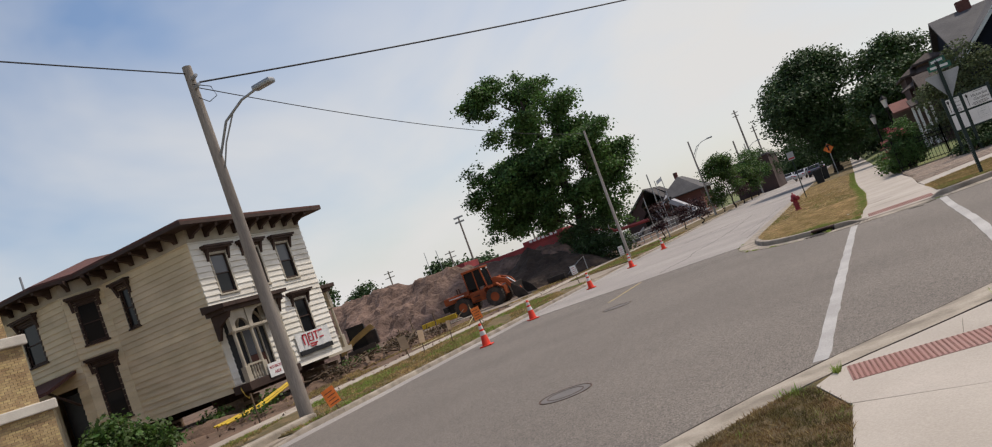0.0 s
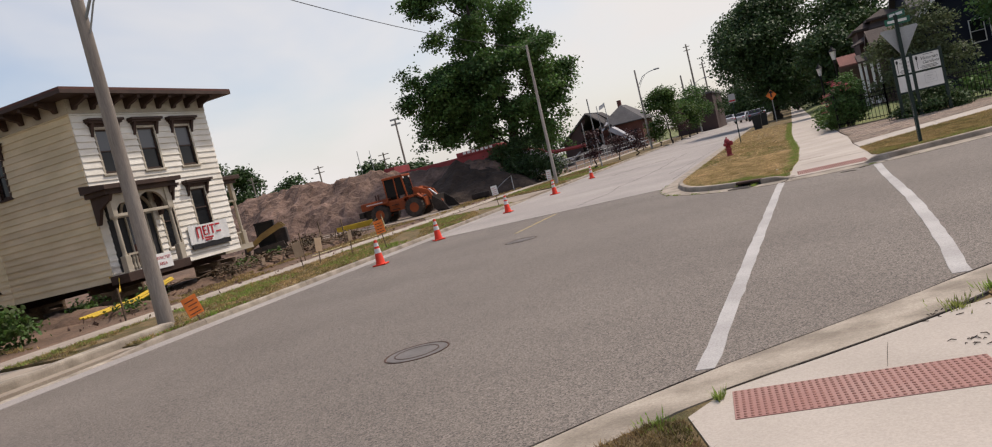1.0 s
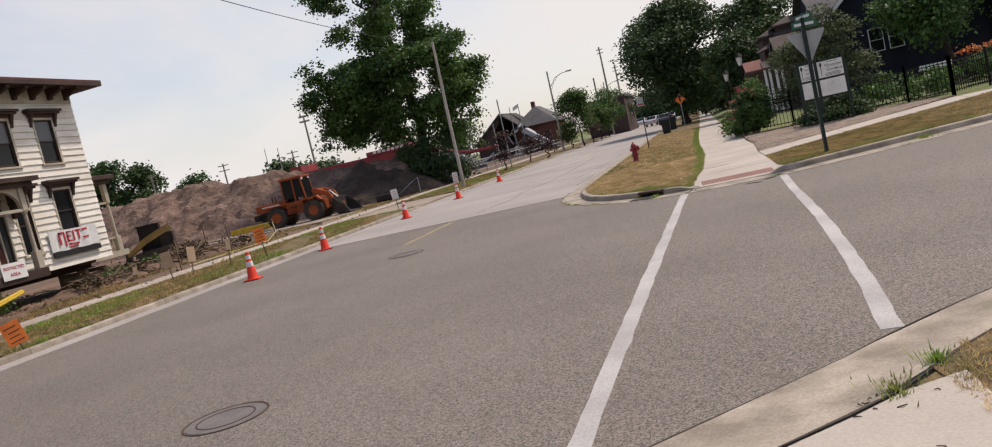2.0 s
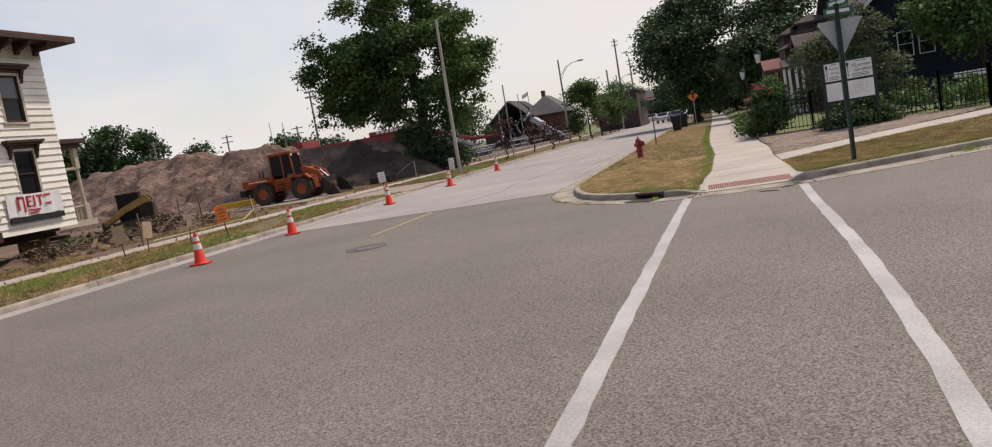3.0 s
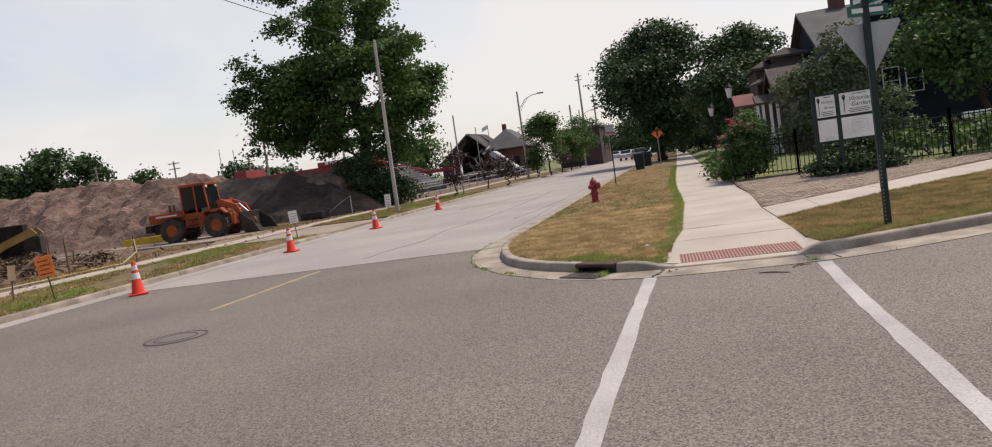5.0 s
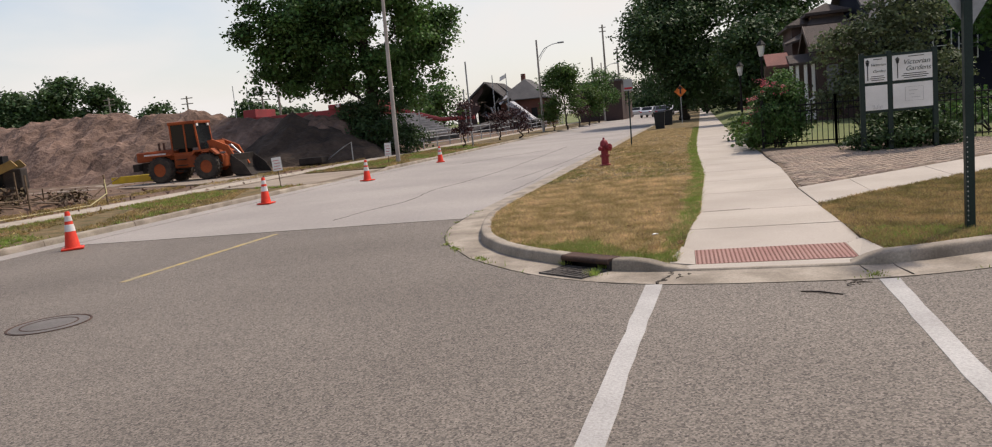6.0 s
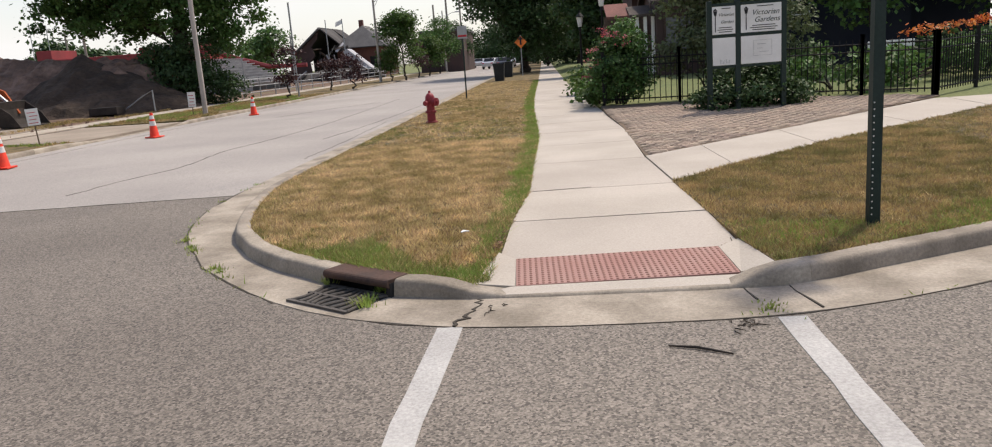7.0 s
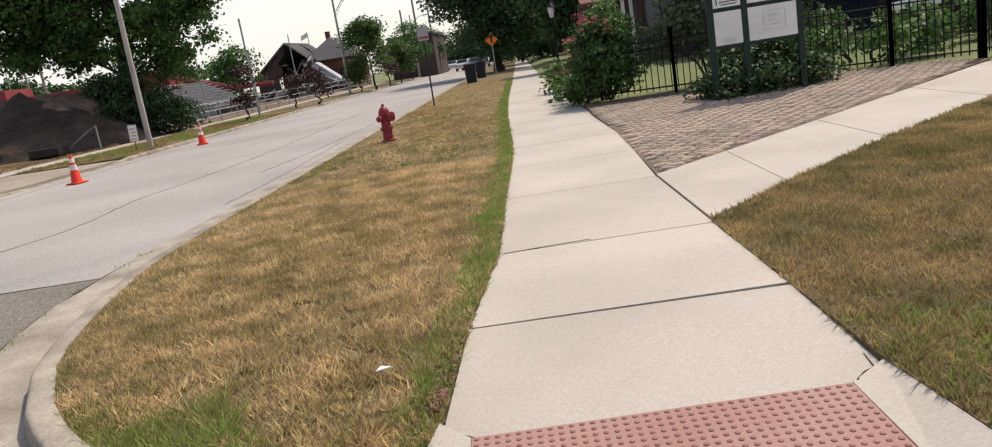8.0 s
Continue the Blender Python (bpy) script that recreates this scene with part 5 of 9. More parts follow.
# thicket at its foot
thick = [(-22.3, 59.6, 1.5, 2.0, 0.9), (-24.1, 59.4, 1.4, 1.6, 0.9), (-20.6, 59.4, 1.3, 1.6, 0.9), (-21.3, 59.8, 3.0, 1.6, 0.9), (-23.2, 59.8, 2.7, 1.4, 0.9), (-19.5, 59.6, 1.0, 1.1, 0.9), (-25.2, 59.6, 0.9, 1.1, 0.9)]
bushob = thing("bush", (-22.3, 59.6, 0.2), "dense dark green thicket round the maple trunk", "bush")
bm = bmesh.new()
for x, y, z, r, fl in thick:
    limb(bm, (x * 0.4 - 22.3 * 0.6, 59.7, 0.15), (x, y, z), 0.05, 0.015, 0.1, rng, 6)
part("stems", bm, M_BARK, bushob)
faces_ob("foliage", leaves(rng, thick, 16000, 0.14), M_LEAF2, bushob)


# ---------------------------------------------------------------- street furniture
def traffic_cone():
    ob = thing("traffic_cone", (0, 0, 0), "orange traffic cone with white bands on the street edge", "traffic cone", "traffic cones")
    b = bmesh.new()
    box(b, -0.19, 0.19, -0.19, 0.19, 0.0, 0.035, 0.012)
    part("base", b, M_ORANGE, ob)
    b = bmesh.new()
    lathe(b, [(0.145, 0.035), (0.13, 0.06), (0.044, 0.69), (0.035, 0.71), (0.02, 0.70)], seg=18)
    part("cone", b, M_ORANGE, ob, smooth=True)
    for z0, z1 in ((0.34, 0.47), (0.53, 0.63)):
        b = bmesh.new()
        r = lambda z: 0.13 - (z - 0.06) * 0.1365 + 0.004
        lathe(b, [(r(z0) - 0.004, z0), (r(z0), z0 + 0.003), (r(z1), z1 - 0.003), (r(z1) - 0.004, z1)], seg=18)
        part("band", b, M_REFLECT, ob, smooth=True)
    return ob


cone = traffic_cone()
spots = [(-13.1, 20.76, 12), (-13.36, 25.2, 40), (-13.27, 31.86, 5), (-13.03, 38.0, 70), (-13.3, 46.7, 20)]
cone.matrix_basis = pose(spots[0][0], spots[0][1], 0.008, 0, 0, spots[0][2])
for x, y, r in spots[1:]:
    copy_thing(cone, pose(x, y, 0.008, 0, 0, r))

hyd = thing("fire_hydrant", (0, 0, 0), "dull red cast-iron fire hydrant in the dry verge", "fire hydrant")
bm = bmesh.new()
lathe(bm, [(0.15, 0.0), (0.15, 0.04), (0.105, 0.05), (0.10, 0.24), (0.135, 0.25), (0.135, 0.29), (0.10, 0.30), (0.098, 0.52), (0.125, 0.53), (0.125, 0.565)], seg=18)
part("barrel", bm, M_HYDRANT, hyd, smooth=True)
bm = bmesh.new()
lathe(bm, [(0.115, 0.565), (0.112, 0.62), (0.085, 0.68), (0.045, 0.71), (0.03, 0.72), (0.03, 0.765), (0.02, 0.77)], seg=18)
part("bonnet", bm, M_HYDRANT, hyd, smooth=True)
for rz in (0, 180):
    bm = bmesh.new()
    lathe(bm, [(0.05, 0.08), (0.05, 0.15), (0.062, 0.155), (0.062, 0.2), (0.02, 0.205), (0.02, 0.235)], seg=12, m=Matrix.Translation((0, 0, 0.48)) @ Matrix.Rotation(radians(rz), 4, "Z") @ Matrix.Rotation(radians(90), 4, "Y"))
    part("side_nozzle", bm, M_HYDRANT, hyd, smooth=True)
bm = bmesh.new()
lathe(bm, [(0.08, 0.08), (0.08, 0.14), (0.10, 0.145), (0.10, 0.20), (0.03, 0.205), (0.03, 0.24)], seg=14, m=Matrix.Translation((0, 0, 0.50)) @ Matrix.Rotation(radians(90), 4, "X"))
part("pumper_nozzle", bm, M_HYDRANT, hyd, smooth=True)
for i in range(8):
    bm = bmesh.new()
    a = i * math.pi / 4
    lathe(bm, [(0.012, 0.238), (0.012, 0.302)], (0.122 * math.cos(a), 0.122 * math.sin(a), 0), 6)
    part("bolt", bm, M_RUST, hyd)
hyd.matrix_basis = pose(-4.49, 34.85, 0.115, 0, 0, 58)

# yield sign seen from behind, with street-name blades
ysign = thing("yield_sign", (0.67, 21.98, 0.11), "back of a yield sign on a dark green perforated post", "road sign")
bm = bmesh.new()
for x0, x1, y0, y1 in ((-0.03, 0.03, -0.03, -0.024), (-0.03, 0.03, 0.024, 0.03), (-0.03, -0.024, -0.024, 0.024), (0.024, 0.03, -0.024, 0.024)):
    box(bm, 0.67 + x0 * 1.3, 0.67 + x1 * 1.3, 21.98 + y0 * 1.3, 21.98 + y1 * 1.3, 0.05, 3.05)
part("post", bm, M_GREENPOST, ysign)
bm = bmesh.new()
for i in range(18):
    lathe(bm, [(0.006, 0.0), (0.006, 0.002)], m=Matrix.Translation((0.645, 21.941, 0.2 + i * 0.049)) @ Matrix.Rotation(radians(90), 4, "X"), seg=6)
part("post_holes", bm, M_REFLECT, ysign)
bm = bmesh.new()
poly3(bm, [(0.315, 22.03, 2.72), (0.335, 22.03, 2.76), (1.065, 22.03, 2.76), (1.085, 22.03, 2.72), (0.72, 22.03, 2.10), (0.68, 22.03, 2.10)], (0, 0.004, 0))
part("triangle", bm, M_METAL, ysign, "bare metal back of the triangle")
for rz, z in ((25, 2.84), (-62, 2.99)):
    bm = bmesh.new()
    mw = pose(0.70, 21.98, z, 0, 0, rz)
    box(bm, -0.30, 0.30, -0.004, 0.004, 0.0, 0.14, m=mw)
    blade = part("name_blade", bm, M_SIGNGREEN, ysign, "green street-name blade")
    for x0, x1 in ((-0.24, -0.04), (0.0, 0.22)):
        for s in (-1, 1):
            bm = bmesh.new()
            box(bm, x0, x1, s * 0.006 - 0.002, s * 0.006 + 0.002, 0.045, 0.105, m=mw)
            part("bar", bm, M_WHITE, blade)

npost = thing("parking_sign", (-4.65, 45.4, 0.11), "small parking sign on a thin steel post in the verge", "road sign")
bm = bmesh.new()
tube(bm, [(-4.65, 45.4, 0.05), (-4.62, 45.4, 2.8)], 0.03, 6)
part("post", bm, M_GREENPOST, npost)
bm = bmesh.new()
box(bm, -4.80, -4.45, 45.36, 45.375, 2.3, 2.75, 0.004)
panel = part("panel", bm, M_METAL, npost)
bm = bmesh.new()
box(bm, -4.78, -4.47, 45.352, 45.357, 2.36, 2.43)
part("bar", bm, M_SIGNRED, panel)


def stake_sign(at, rz, w, z0, z1, material, bars, label, lean=0.0):
    """A small printed board on a thin stake."""
    ob = thing("stake_sign", at, label, "site sign", rz=rz)
    mw = world_of(ob) @ pose(0, 0, 0, 0, lean, 0)
    b = bmesh.new()
    box(b, -0.015, 0.015, 0.0, 0.02, -0.05, z1 - 0.05, m=mw)
    part("stake", b, M_TIMBER, ob)
    b = bmesh.new()
    box(b, -w / 2, w / 2, -0.012, 0.0, z0, z1, 0.003, m=mw)
    p = part("board", b, material, ob)
    if bars:
        for i in range(4):
            b = bmesh.new()
            zz = z0 + (z1 - z0) * (0.12 + 0.21 * i)
            box(b, -w * (0.38 - 0.06 * (i % 3)), w * (0.36 - 0.1 * (i % 2)), -0.016, -0.012, zz, zz + (z1 - z0) * 0.04, m=mw)
            part("bar", b, bars, p)
    return ob


stake_sign((-14.75, 15.4, 0.12), 55, 0.34, 0.15, 0.60, M_SIGNORANGE, M_PLAINSHADEBLACK, "bright orange notice board on a stake by the kerb", -14)
stake_sign((-15.15, 24.85, 0.12), 40, 0.32, 0.55, 1.0, M_SIGNORANGE, M_PLAINSHADEBLACK, "bright orange notice board on a stake in the grass", -6)
stake_sign((-15.3, 36.2, 0.12), 30, 0.30, 0.56, 1.0, M_WHITE, M_SIGNRED, "white and red notice board on a stake by the drive", -3)
stake_sign((-16.05, 47.3, 0.12), 12, 0.30, 0.35, 0.95, M_WHITE, M_SIGNRED, "white and red notice board beside the wooden pole", 2)
stake_sign((-18.0, 24.0, 0.12), 30, 0.3, 0.42, 0.92, M_TAN, None, "tan board on a thin stake beside the sidewalk", -4)
stake_sign((-17.7, 24.6, 0.12), 80, 0.32, 0.42, 0.90, M_TAN, None, "tan board on a thin stake turned sideways", 8)
stake_sign((-17.0, 25.6, 0.12), 60, 0.16, 0.5, 0.85, M_TAN, None, "small tan board on a stake in the grass", 5)


# ---------------------------------------------------------------- wheel loader
def wheel(parent, at, r, w, name="wheel"):
    b = bmesh.new()
    m = Matrix.Translation(at) @ Matrix.Rotation(radians(90), 4, "X")
    lathe(b, [(r * 0.5, -w / 2), (r * 0.9, -w / 2), (r * 0.97, -w * 0.38), (r * 0.97, w * 0.38), (r * 0.9, w / 2), (r * 0.5, w / 2), (r * 0.5, -w / 2)], seg=28, m=m, caps=False)
    for i in range(22):
        a = 2 * math.pi * i / 22
        for s in (-1, 1):
            lug = m @ Matrix.Rotation(a + s * 0.09, 4, "Z") @ Matrix.Translation((r * 0.97, 0, s * w * 0.24)) @ Matrix.Rotation(s * 0.5, 4, "X")
            box(b, -0.03, 0.035, -0.035, 0.035, -w * 0.26, w * 0.26, m=lug)
    t = part(name, b, M_TYRE, parent)
    b = bmesh.new()
    lathe(b, [(r * 0.52, -w * 0.40), (r * 0.5, -w * 0.3), (r * 0.2, -w * 0.22), (r * 0.2, w * 0.22), (r * 0.5, w * 0.3), (r * 0.52, w * 0.40)], seg=20, m=m)
    part("rim", b, M_LOADER, t, "orange wheel rim")
    return t


loader = thing("wheel_loader", (0, 0, 0), "faded orange wheel loader with a lowered steel bucket", "loader")
for x in (-1.15, 1.15):
    for y in (-0.83, 0.83):
        wheel(loader, (x, y, 0.60), 0.60, 0.42)
bm = bmesh.new()
box(bm, -2.45, -0.55, -0.66, 0.66, 1.02, 1.48, 0.07)
poly3(bm, [(-2.4, -0.6, 1.42), (-0.7, -0.6, 1.42), (-0.7, -0.6, 1.52), (-2.3, -0.6, 1.48)], (0, 1.2, 0))
box(bm, -1.75, -0.5, -1.02, -0.6, 1.22, 1.30, 0.02)
box(bm, -1.75, -0.5, 0.6, 1.02, 1.22, 1.30, 0.02)
part("engine_hood", bm, M_LOADER, loader)
bm = bmesh.new()
box(bm, -2.35, -0.5, -0.5, 0.5, 0.5, 1.0, 0.05)
box(bm, -2.62, -2.3, -0.8, 0.8, 0.62, 0.98, 0.05)
part("chassis", bm, M_BUCKET, loader, "black chassis and counterweight")
bm = bmesh.new()
box(bm, -2.05, -0.95, -0.672, -0.664, 1.30, 1.37)
part("hood_band", bm, M_REFLECT, loader, "pale lettering band on the hood")
for z in (0.45, 0.72, 0.99):
    bm = bmesh.new()
    box(bm, -0.28, 0.12, -0.98, -0.72, z, z + 0.04)
    part("step", bm, M_BUCKET, loader)
for s in (-1, 1):
    bm = bmesh.new()
    tube(bm, [(0.75, s * 0.45, 1.0), (1.35, s * 0.5, 1.12), (1.9, s * 0.5, 1.16)], [0.07, 0.06, 0.04], 8)
    part("lift_ram", bm, M_METAL, loader)
bm = bmesh.new()
box(bm, -0.5, -0.1, -0.3, 0.3, 1.32, 1.95, 0.06)
part("seat", bm, M_PLAINSHADEBLACK, loader)
bm = bmesh.new()
tube(bm, [(0.45, 0, 1.3), (0.35, 0, 1.85)], 0.03, 6)
lathe(bm, [(0.17, -0.015), (0.2, 0.0), (0.17, 0.015)], seg=12, m=Matrix.Translation((0.33, 0, 1.88)) @ Matrix.Rotation(radians(-20), 4, "Y"))
part("steering", bm, M_PLAINSHADEBLACK, loader)
bm = bmesh.new()
box(bm, -0.55, 0.55, -0.72, 0.72, 0.62, 1.25, 0.04)
box(bm, 0.4, 1.7, -0.42, 0.42, 0.5, 1.05, 0.04)
poly3(bm, [(1.0, -0.42, 1.05), (1.65, -0.42, 1.05), (1.45, -0.42, 1.75), (1.15, -0.42, 1.75)], (0, 0.84, 0))
part("frame", bm, M_LOADER, loader)
for s in (-1, 1):
    bm = bmesh.new()
    poly3(bm, [(0.48, s * 0.82 - 0.22, 1.18), (0.62, s * 0.82 - 0.22, 1.38), (1.5, s * 0.82 - 0.22, 1.40), (1.78, s * 0.82 - 0.22, 1.12), (1.68, s * 0.82 - 0.22, 1.10), (1.45, s * 0.82 - 0.22, 1.32), (0.68, s * 0.82 - 0.22, 1.30), (0.55, s * 0.82 - 0.22, 1.15)], (0, 0.44, 0))
    part("fender", bm, M_LOADER, loader)
bm = bmesh.new()
for x0 in (-0.62, 0.08, 0.72):
    for y in (-0.68, 0.62):
        lean = 0.12 if x0 > 0.5 else 0.0
        poly3(bm, [(x0, y, 1.25), (x0 + 0.07, y, 1.25), (x0 + 0.07 - lean, y, 2.62), (x0 - lean, y, 2.62)], (0, 0.06, 0))
box(bm, -0.66, 0.72, -0.72, 0.72, 2.60, 2.74, 0.04)
box(bm, -0.62, 0.78, -0.68, 0.68, 1.25, 1.32)
part("cab_frame", bm, M_LOADER, loader)
for y in (-0.655, 0.645):
    bm = bmesh.new()
    poly3(bm, [(-0.56, y, 1.5), (0.66, y, 1.5), (0.57, y, 2.6), (-0.56, y, 2.6)], (0, 0.01, 0))
    part("cab_glass", bm, M_GLASS, loader)
bm = bmesh.new()
poly3(bm, [(0.765, -0.6, 1.35), (0.765, 0.6, 1.35), (0.66, 0.6, 2.6), (0.66, -0.6, 2.6)], (0.01, 0, 0))
part("windscreen", bm, M_GLASS, loader)
bm = bmesh.new()
box(bm, -0.615, -0.605, -0.6, 0.6, 1.5, 2.6)
part("rear_glass", bm, M_GLASS, loader)
for s in (-1, 1):
    bm = bmesh.new()
    poly3(bm, [(1.1, s * 0.5 - 0.06, 1.75), (1.35, s * 0.5 - 0.06, 1.8), (2.1, s * 0.5 - 0.06, 1.45), (2.55, s * 0.5 - 0.06, 0.55), (2.35, s * 0.5 - 0.06, 0.5), (1.95, s * 0.5 - 0.06, 1.22), (1.2, s * 0.5 - 0.06, 1.5)], (0, 0.12, 0))
    part("lift_arm", bm, M_LOADER, loader)
bm = bmesh.new()
tube(bm, [(1.4, 0, 1.3), (2.0, 0, 1.45), (2.45, 0, 0.95)], [0.08, 0.07, 0.06], 8)
part("tilt_ram", bm, M_METAL, loader)
bm = bmesh.new()
prof = [(2.45, 1.05), (2.38, 0.75), (2.42, 0.3), (2.6, 0.06), (3.35, 0.02), (3.35, 0.06), (2.64, 0.12), (2.5, 0.34), (2.46, 0.74), (2.52, 1.03)]
poly3(bm, [(x, -1.12, z) for x, z in prof], (0, 2.24, 0))
for y in (-1.12, 1.08):
    poly3(bm, [(2.45, y, 1.05), (2.4, y, 0.5), (2.6, y, 0.06), (3.35, y, 0.03), (3.05, y, 0.55)], (0, 0.04, 0))
part("bucket", bm, M_BUCKET, loader)
for y in (-0.5, 0.5):
    bm = bmesh.new()
    tube(bm, [(-1.5, y * 0.4, 1.5), (-1.5, y * 0.4, 1.85)], 0.05, 8)
    part("exhaust" if y < 0 else "air_intake", bm, M_RUST, loader)
for y in (-0.5, 0.5):
    bm = bmesh.new()
    box(bm, 0.6, 0.72, y - 0.09, y + 0.09, 2.48, 2.6, 0.02)
    part("work_lamp", bm, M_REFLECT, loader)
loader.matrix_basis = pose(-25.75, 46.3, 0.165, 0, 0, 6.5) @ Matrix.Scale(1.03, 4)

# compact yellow tracked loader near the house
M_DULLYELLOW = mat("faded_yellow_paint", (0.36, 0.235, 0.07), (0.24, 0.155, 0.055), 2, 20, 0.6, 0.1, 0.2)
skid = thing("skid_loader", (0, 0, 0), "small yellow and black tracked loader beside the raised house", "loader")
for s in (-1, 1):
    bm = bmesh.new()
    poly3(bm, [(-1.1, s * 0.75 - 0.2, 0.12), (-0.85, s * 0.75 - 0.2, 0.0), (0.75, s * 0.75 - 0.2, 0.0), (1.0, s * 0.75 - 0.2, 0.15), (0.95, s * 0.75 - 0.2, 0.45), (-1.0, s * 0.75 - 0.2, 0.55)], (0, 0.4, 0))
    part("track", bm, M_TYRE, skid)
    bm = bmesh.new()
    poly3(bm, [(-1.25, s * 0.75 - 0.08, 1.5), (-1.0, s * 0.75 - 0.08, 1.82), (0.3, s * 0.75 - 0.08, 1.3), (1.5, s * 0.75 - 0.08, 0.5), (1.35, s * 0.75 - 0.08, 0.35), (0.2, s * 0.75 - 0.08, 0.95), (-1.0, s * 0.75 - 0.08, 1.4)], (0, 0.16, 0))
    part("lift_arm", bm, M_DULLYELLOW, skid)
bm = bmesh.new()
box(bm, -1.3, -0.5, -0.6, 0.6, 0.4, 1.4, 0.08)
part("engine_cover", bm, M_BUCKET, skid)
bm = bmesh.new()
for x0, x1, y0, y1, z0, z1 in ((-0.6, 0.65, -0.5, 0.5, 1.95, 2.05), (-0.6, -0.5, -0.5, 0.5, 0.5, 1.95), (0.5, 0.6, -0.5, -0.42, 0.5, 1.95), (0.5, 0.6, 0.42, 0.5, 0.5, 1.95), (-0.5, 0.6, -0.45, 0.45, 0.35, 0.6)):
    box(bm, x0, x1, y0, y1, z0, z1)
part("cab", bm, M_BLACK, skid)
for y in (-0.46, 0.45):
    bm = bmesh.new()
    box(bm, -0.5, 0.5, y, y + 0.01, 0.6, 1.95)
    part("cab_screen", bm, M_GLASS, skid)
bm = bmesh.new()
poly3(bm, [(1.4, -0.9, 0.0), (2.1, -0.9, 0.0), (1.55, -0.9, 0.1), (1.5, -0.9, 0.6), (1.4, -0.9, 0.6)], (0, 1.8, 0))
part("bucket", bm, M_BUCKET, skid)
skid.matrix_basis = pose(-33.2, 42.0, 0.2, 0, 0, 212) @ Matrix.Scale(0.95, 4)


# ---------------------------------------------------------------- spoil heaps
def heap(name, x0, x1, y0, y1, step, height, material, label):
    b = bmesh.new()
    nx, ny = int((x1 - x0) / step) + 1, int((y1 - y0) / step) + 1
    g = [[b.verts.new((x0 + i * step, y0 + j * step, height(x0 + i * step, y0 + j * step))) for i in range(nx)] for j in range(ny)]
    for j in range(ny - 1):
        for i in range(nx - 1):
            q = (g[j][i], g[j][i + 1], g[j + 1][i + 1], g[j + 1][i])
            if max(v.co.z for v in q) > 0.05:
                b.faces.new(q)
    for v in [v for v in b.verts if not v.link_faces]:
        b.verts.remove(v)
    return part(name, b, material, label=label, category="dirt pile", kind="stuff")


def lump(x, y, s, k):
    return noise.noise((x * s, y * s, k))


def ridge(x, y):
    crest = 4.5 + 0.35 * lump(x, 0, 0.30, 5.2) - 0.11 * max(0.0, x + 41) - 0.08 * max(0.0, -46 - x)
    yc = 59.2 + 1.6 * lump(x, 0, 0.12, 1.3)
    d = abs(y - yc)
    h = crest - max(0.0, d - 1.0) * (0.64 if y < yc else 0.7)
    h -= max(0.0, x + 23.5) * 0.9 + max(0.0, -74 - x) * 0.5
    f = 0.45 * lump(x, y, 0.45, 2.0) + 0.36 * lump(x, y, 1.1, 4.0) + 0.22 * lump(x, y, 2.6, 7.0) + 0.14 * lump(x, y, 5.5, 11.0)
    gully = 0.5 * abs(lump(x, y * 0.35, 0.7, 9.0))
    return max(-0.3, h + f * min(1.0, max(0.1, h)) - gully * 0.35)


def soil(x, y):
    best = -0.3
    for cx, cy, r, top in ((-26.0, 57.0, 5.0, 3.1), (-28.4, 57.6, 3.6, 2.4), (-23.8, 57.2, 3.8, 2.2)):
        d = math.hypot(x - cx, (y - cy) * 1.05)
        best = max(best, top * (1 - d / r) + 0.15)
    return best + 0.3 * lump(x, y, 0.9, 3.0) + 0.2 * lump(x, y, 2.2, 6.0) if best > -0.2 else -0.3


heap("dirt_pile", -84, -19, 48, 71, 0.32, ridge, M_PILE, "long heap of sandy rubble across the site")
heap("topsoil_pile", -33.5, -19, 51, 63.5, 0.3, soil, M_TOPSOIL, "heap of dark topsoil beside the maple")
heap("dirt_pile", -33, -20.5, 20.2, 22.9, 0.25, lambda x, y: 0.05 + 0.45 * max(-0.4, 1 - ((x + 26) / 5.5) ** 2 - ((y - 21.6) / 1.1) ** 2) + 0.12 * lump(x, y, 1.5, 2.0), M_DIRT, "low reddish earth bank beside the house")
heap("dirt_pile", -27.5, -21.8, 24, 38, 0.25, lambda x, y: 0.08 + 0.38 * max(-0.4, 1 - ((x + 24.6) / 1.6) ** 2 - ((y - 31) / 6.5) ** 2) + 0.16 * lump(x, y, 1.6, 2.0), M_DIRT, "low broken earth and debris along the house front")

# scattered rubble and clods
rv = []
for i in range(900):
    x, y = rng.uniform(-33, -18.6), rng.uniform(18, 50)
    if i % 3 == 0:
        x, y = rng.uniform(-26, -22.5), rng.uniform(24, 36)
    s = rng.uniform(0.02, 0.065)
    c = np.array([x, y, 0.11 + 0.0055 * (-18.5 - x) + s * 0.2])
    o = rng.normal(size=(4, 3)) * s
    for f in ((0, 1, 2), (0, 2, 3), (0, 3, 1), (1, 3, 2)):
        rv.append([c + o[k] for k in f])
faces_ob("rubble", np.array(rv), M_PILE, size=3, label="scattered clods and rubble on the site", kind="stuff", category="rubble")

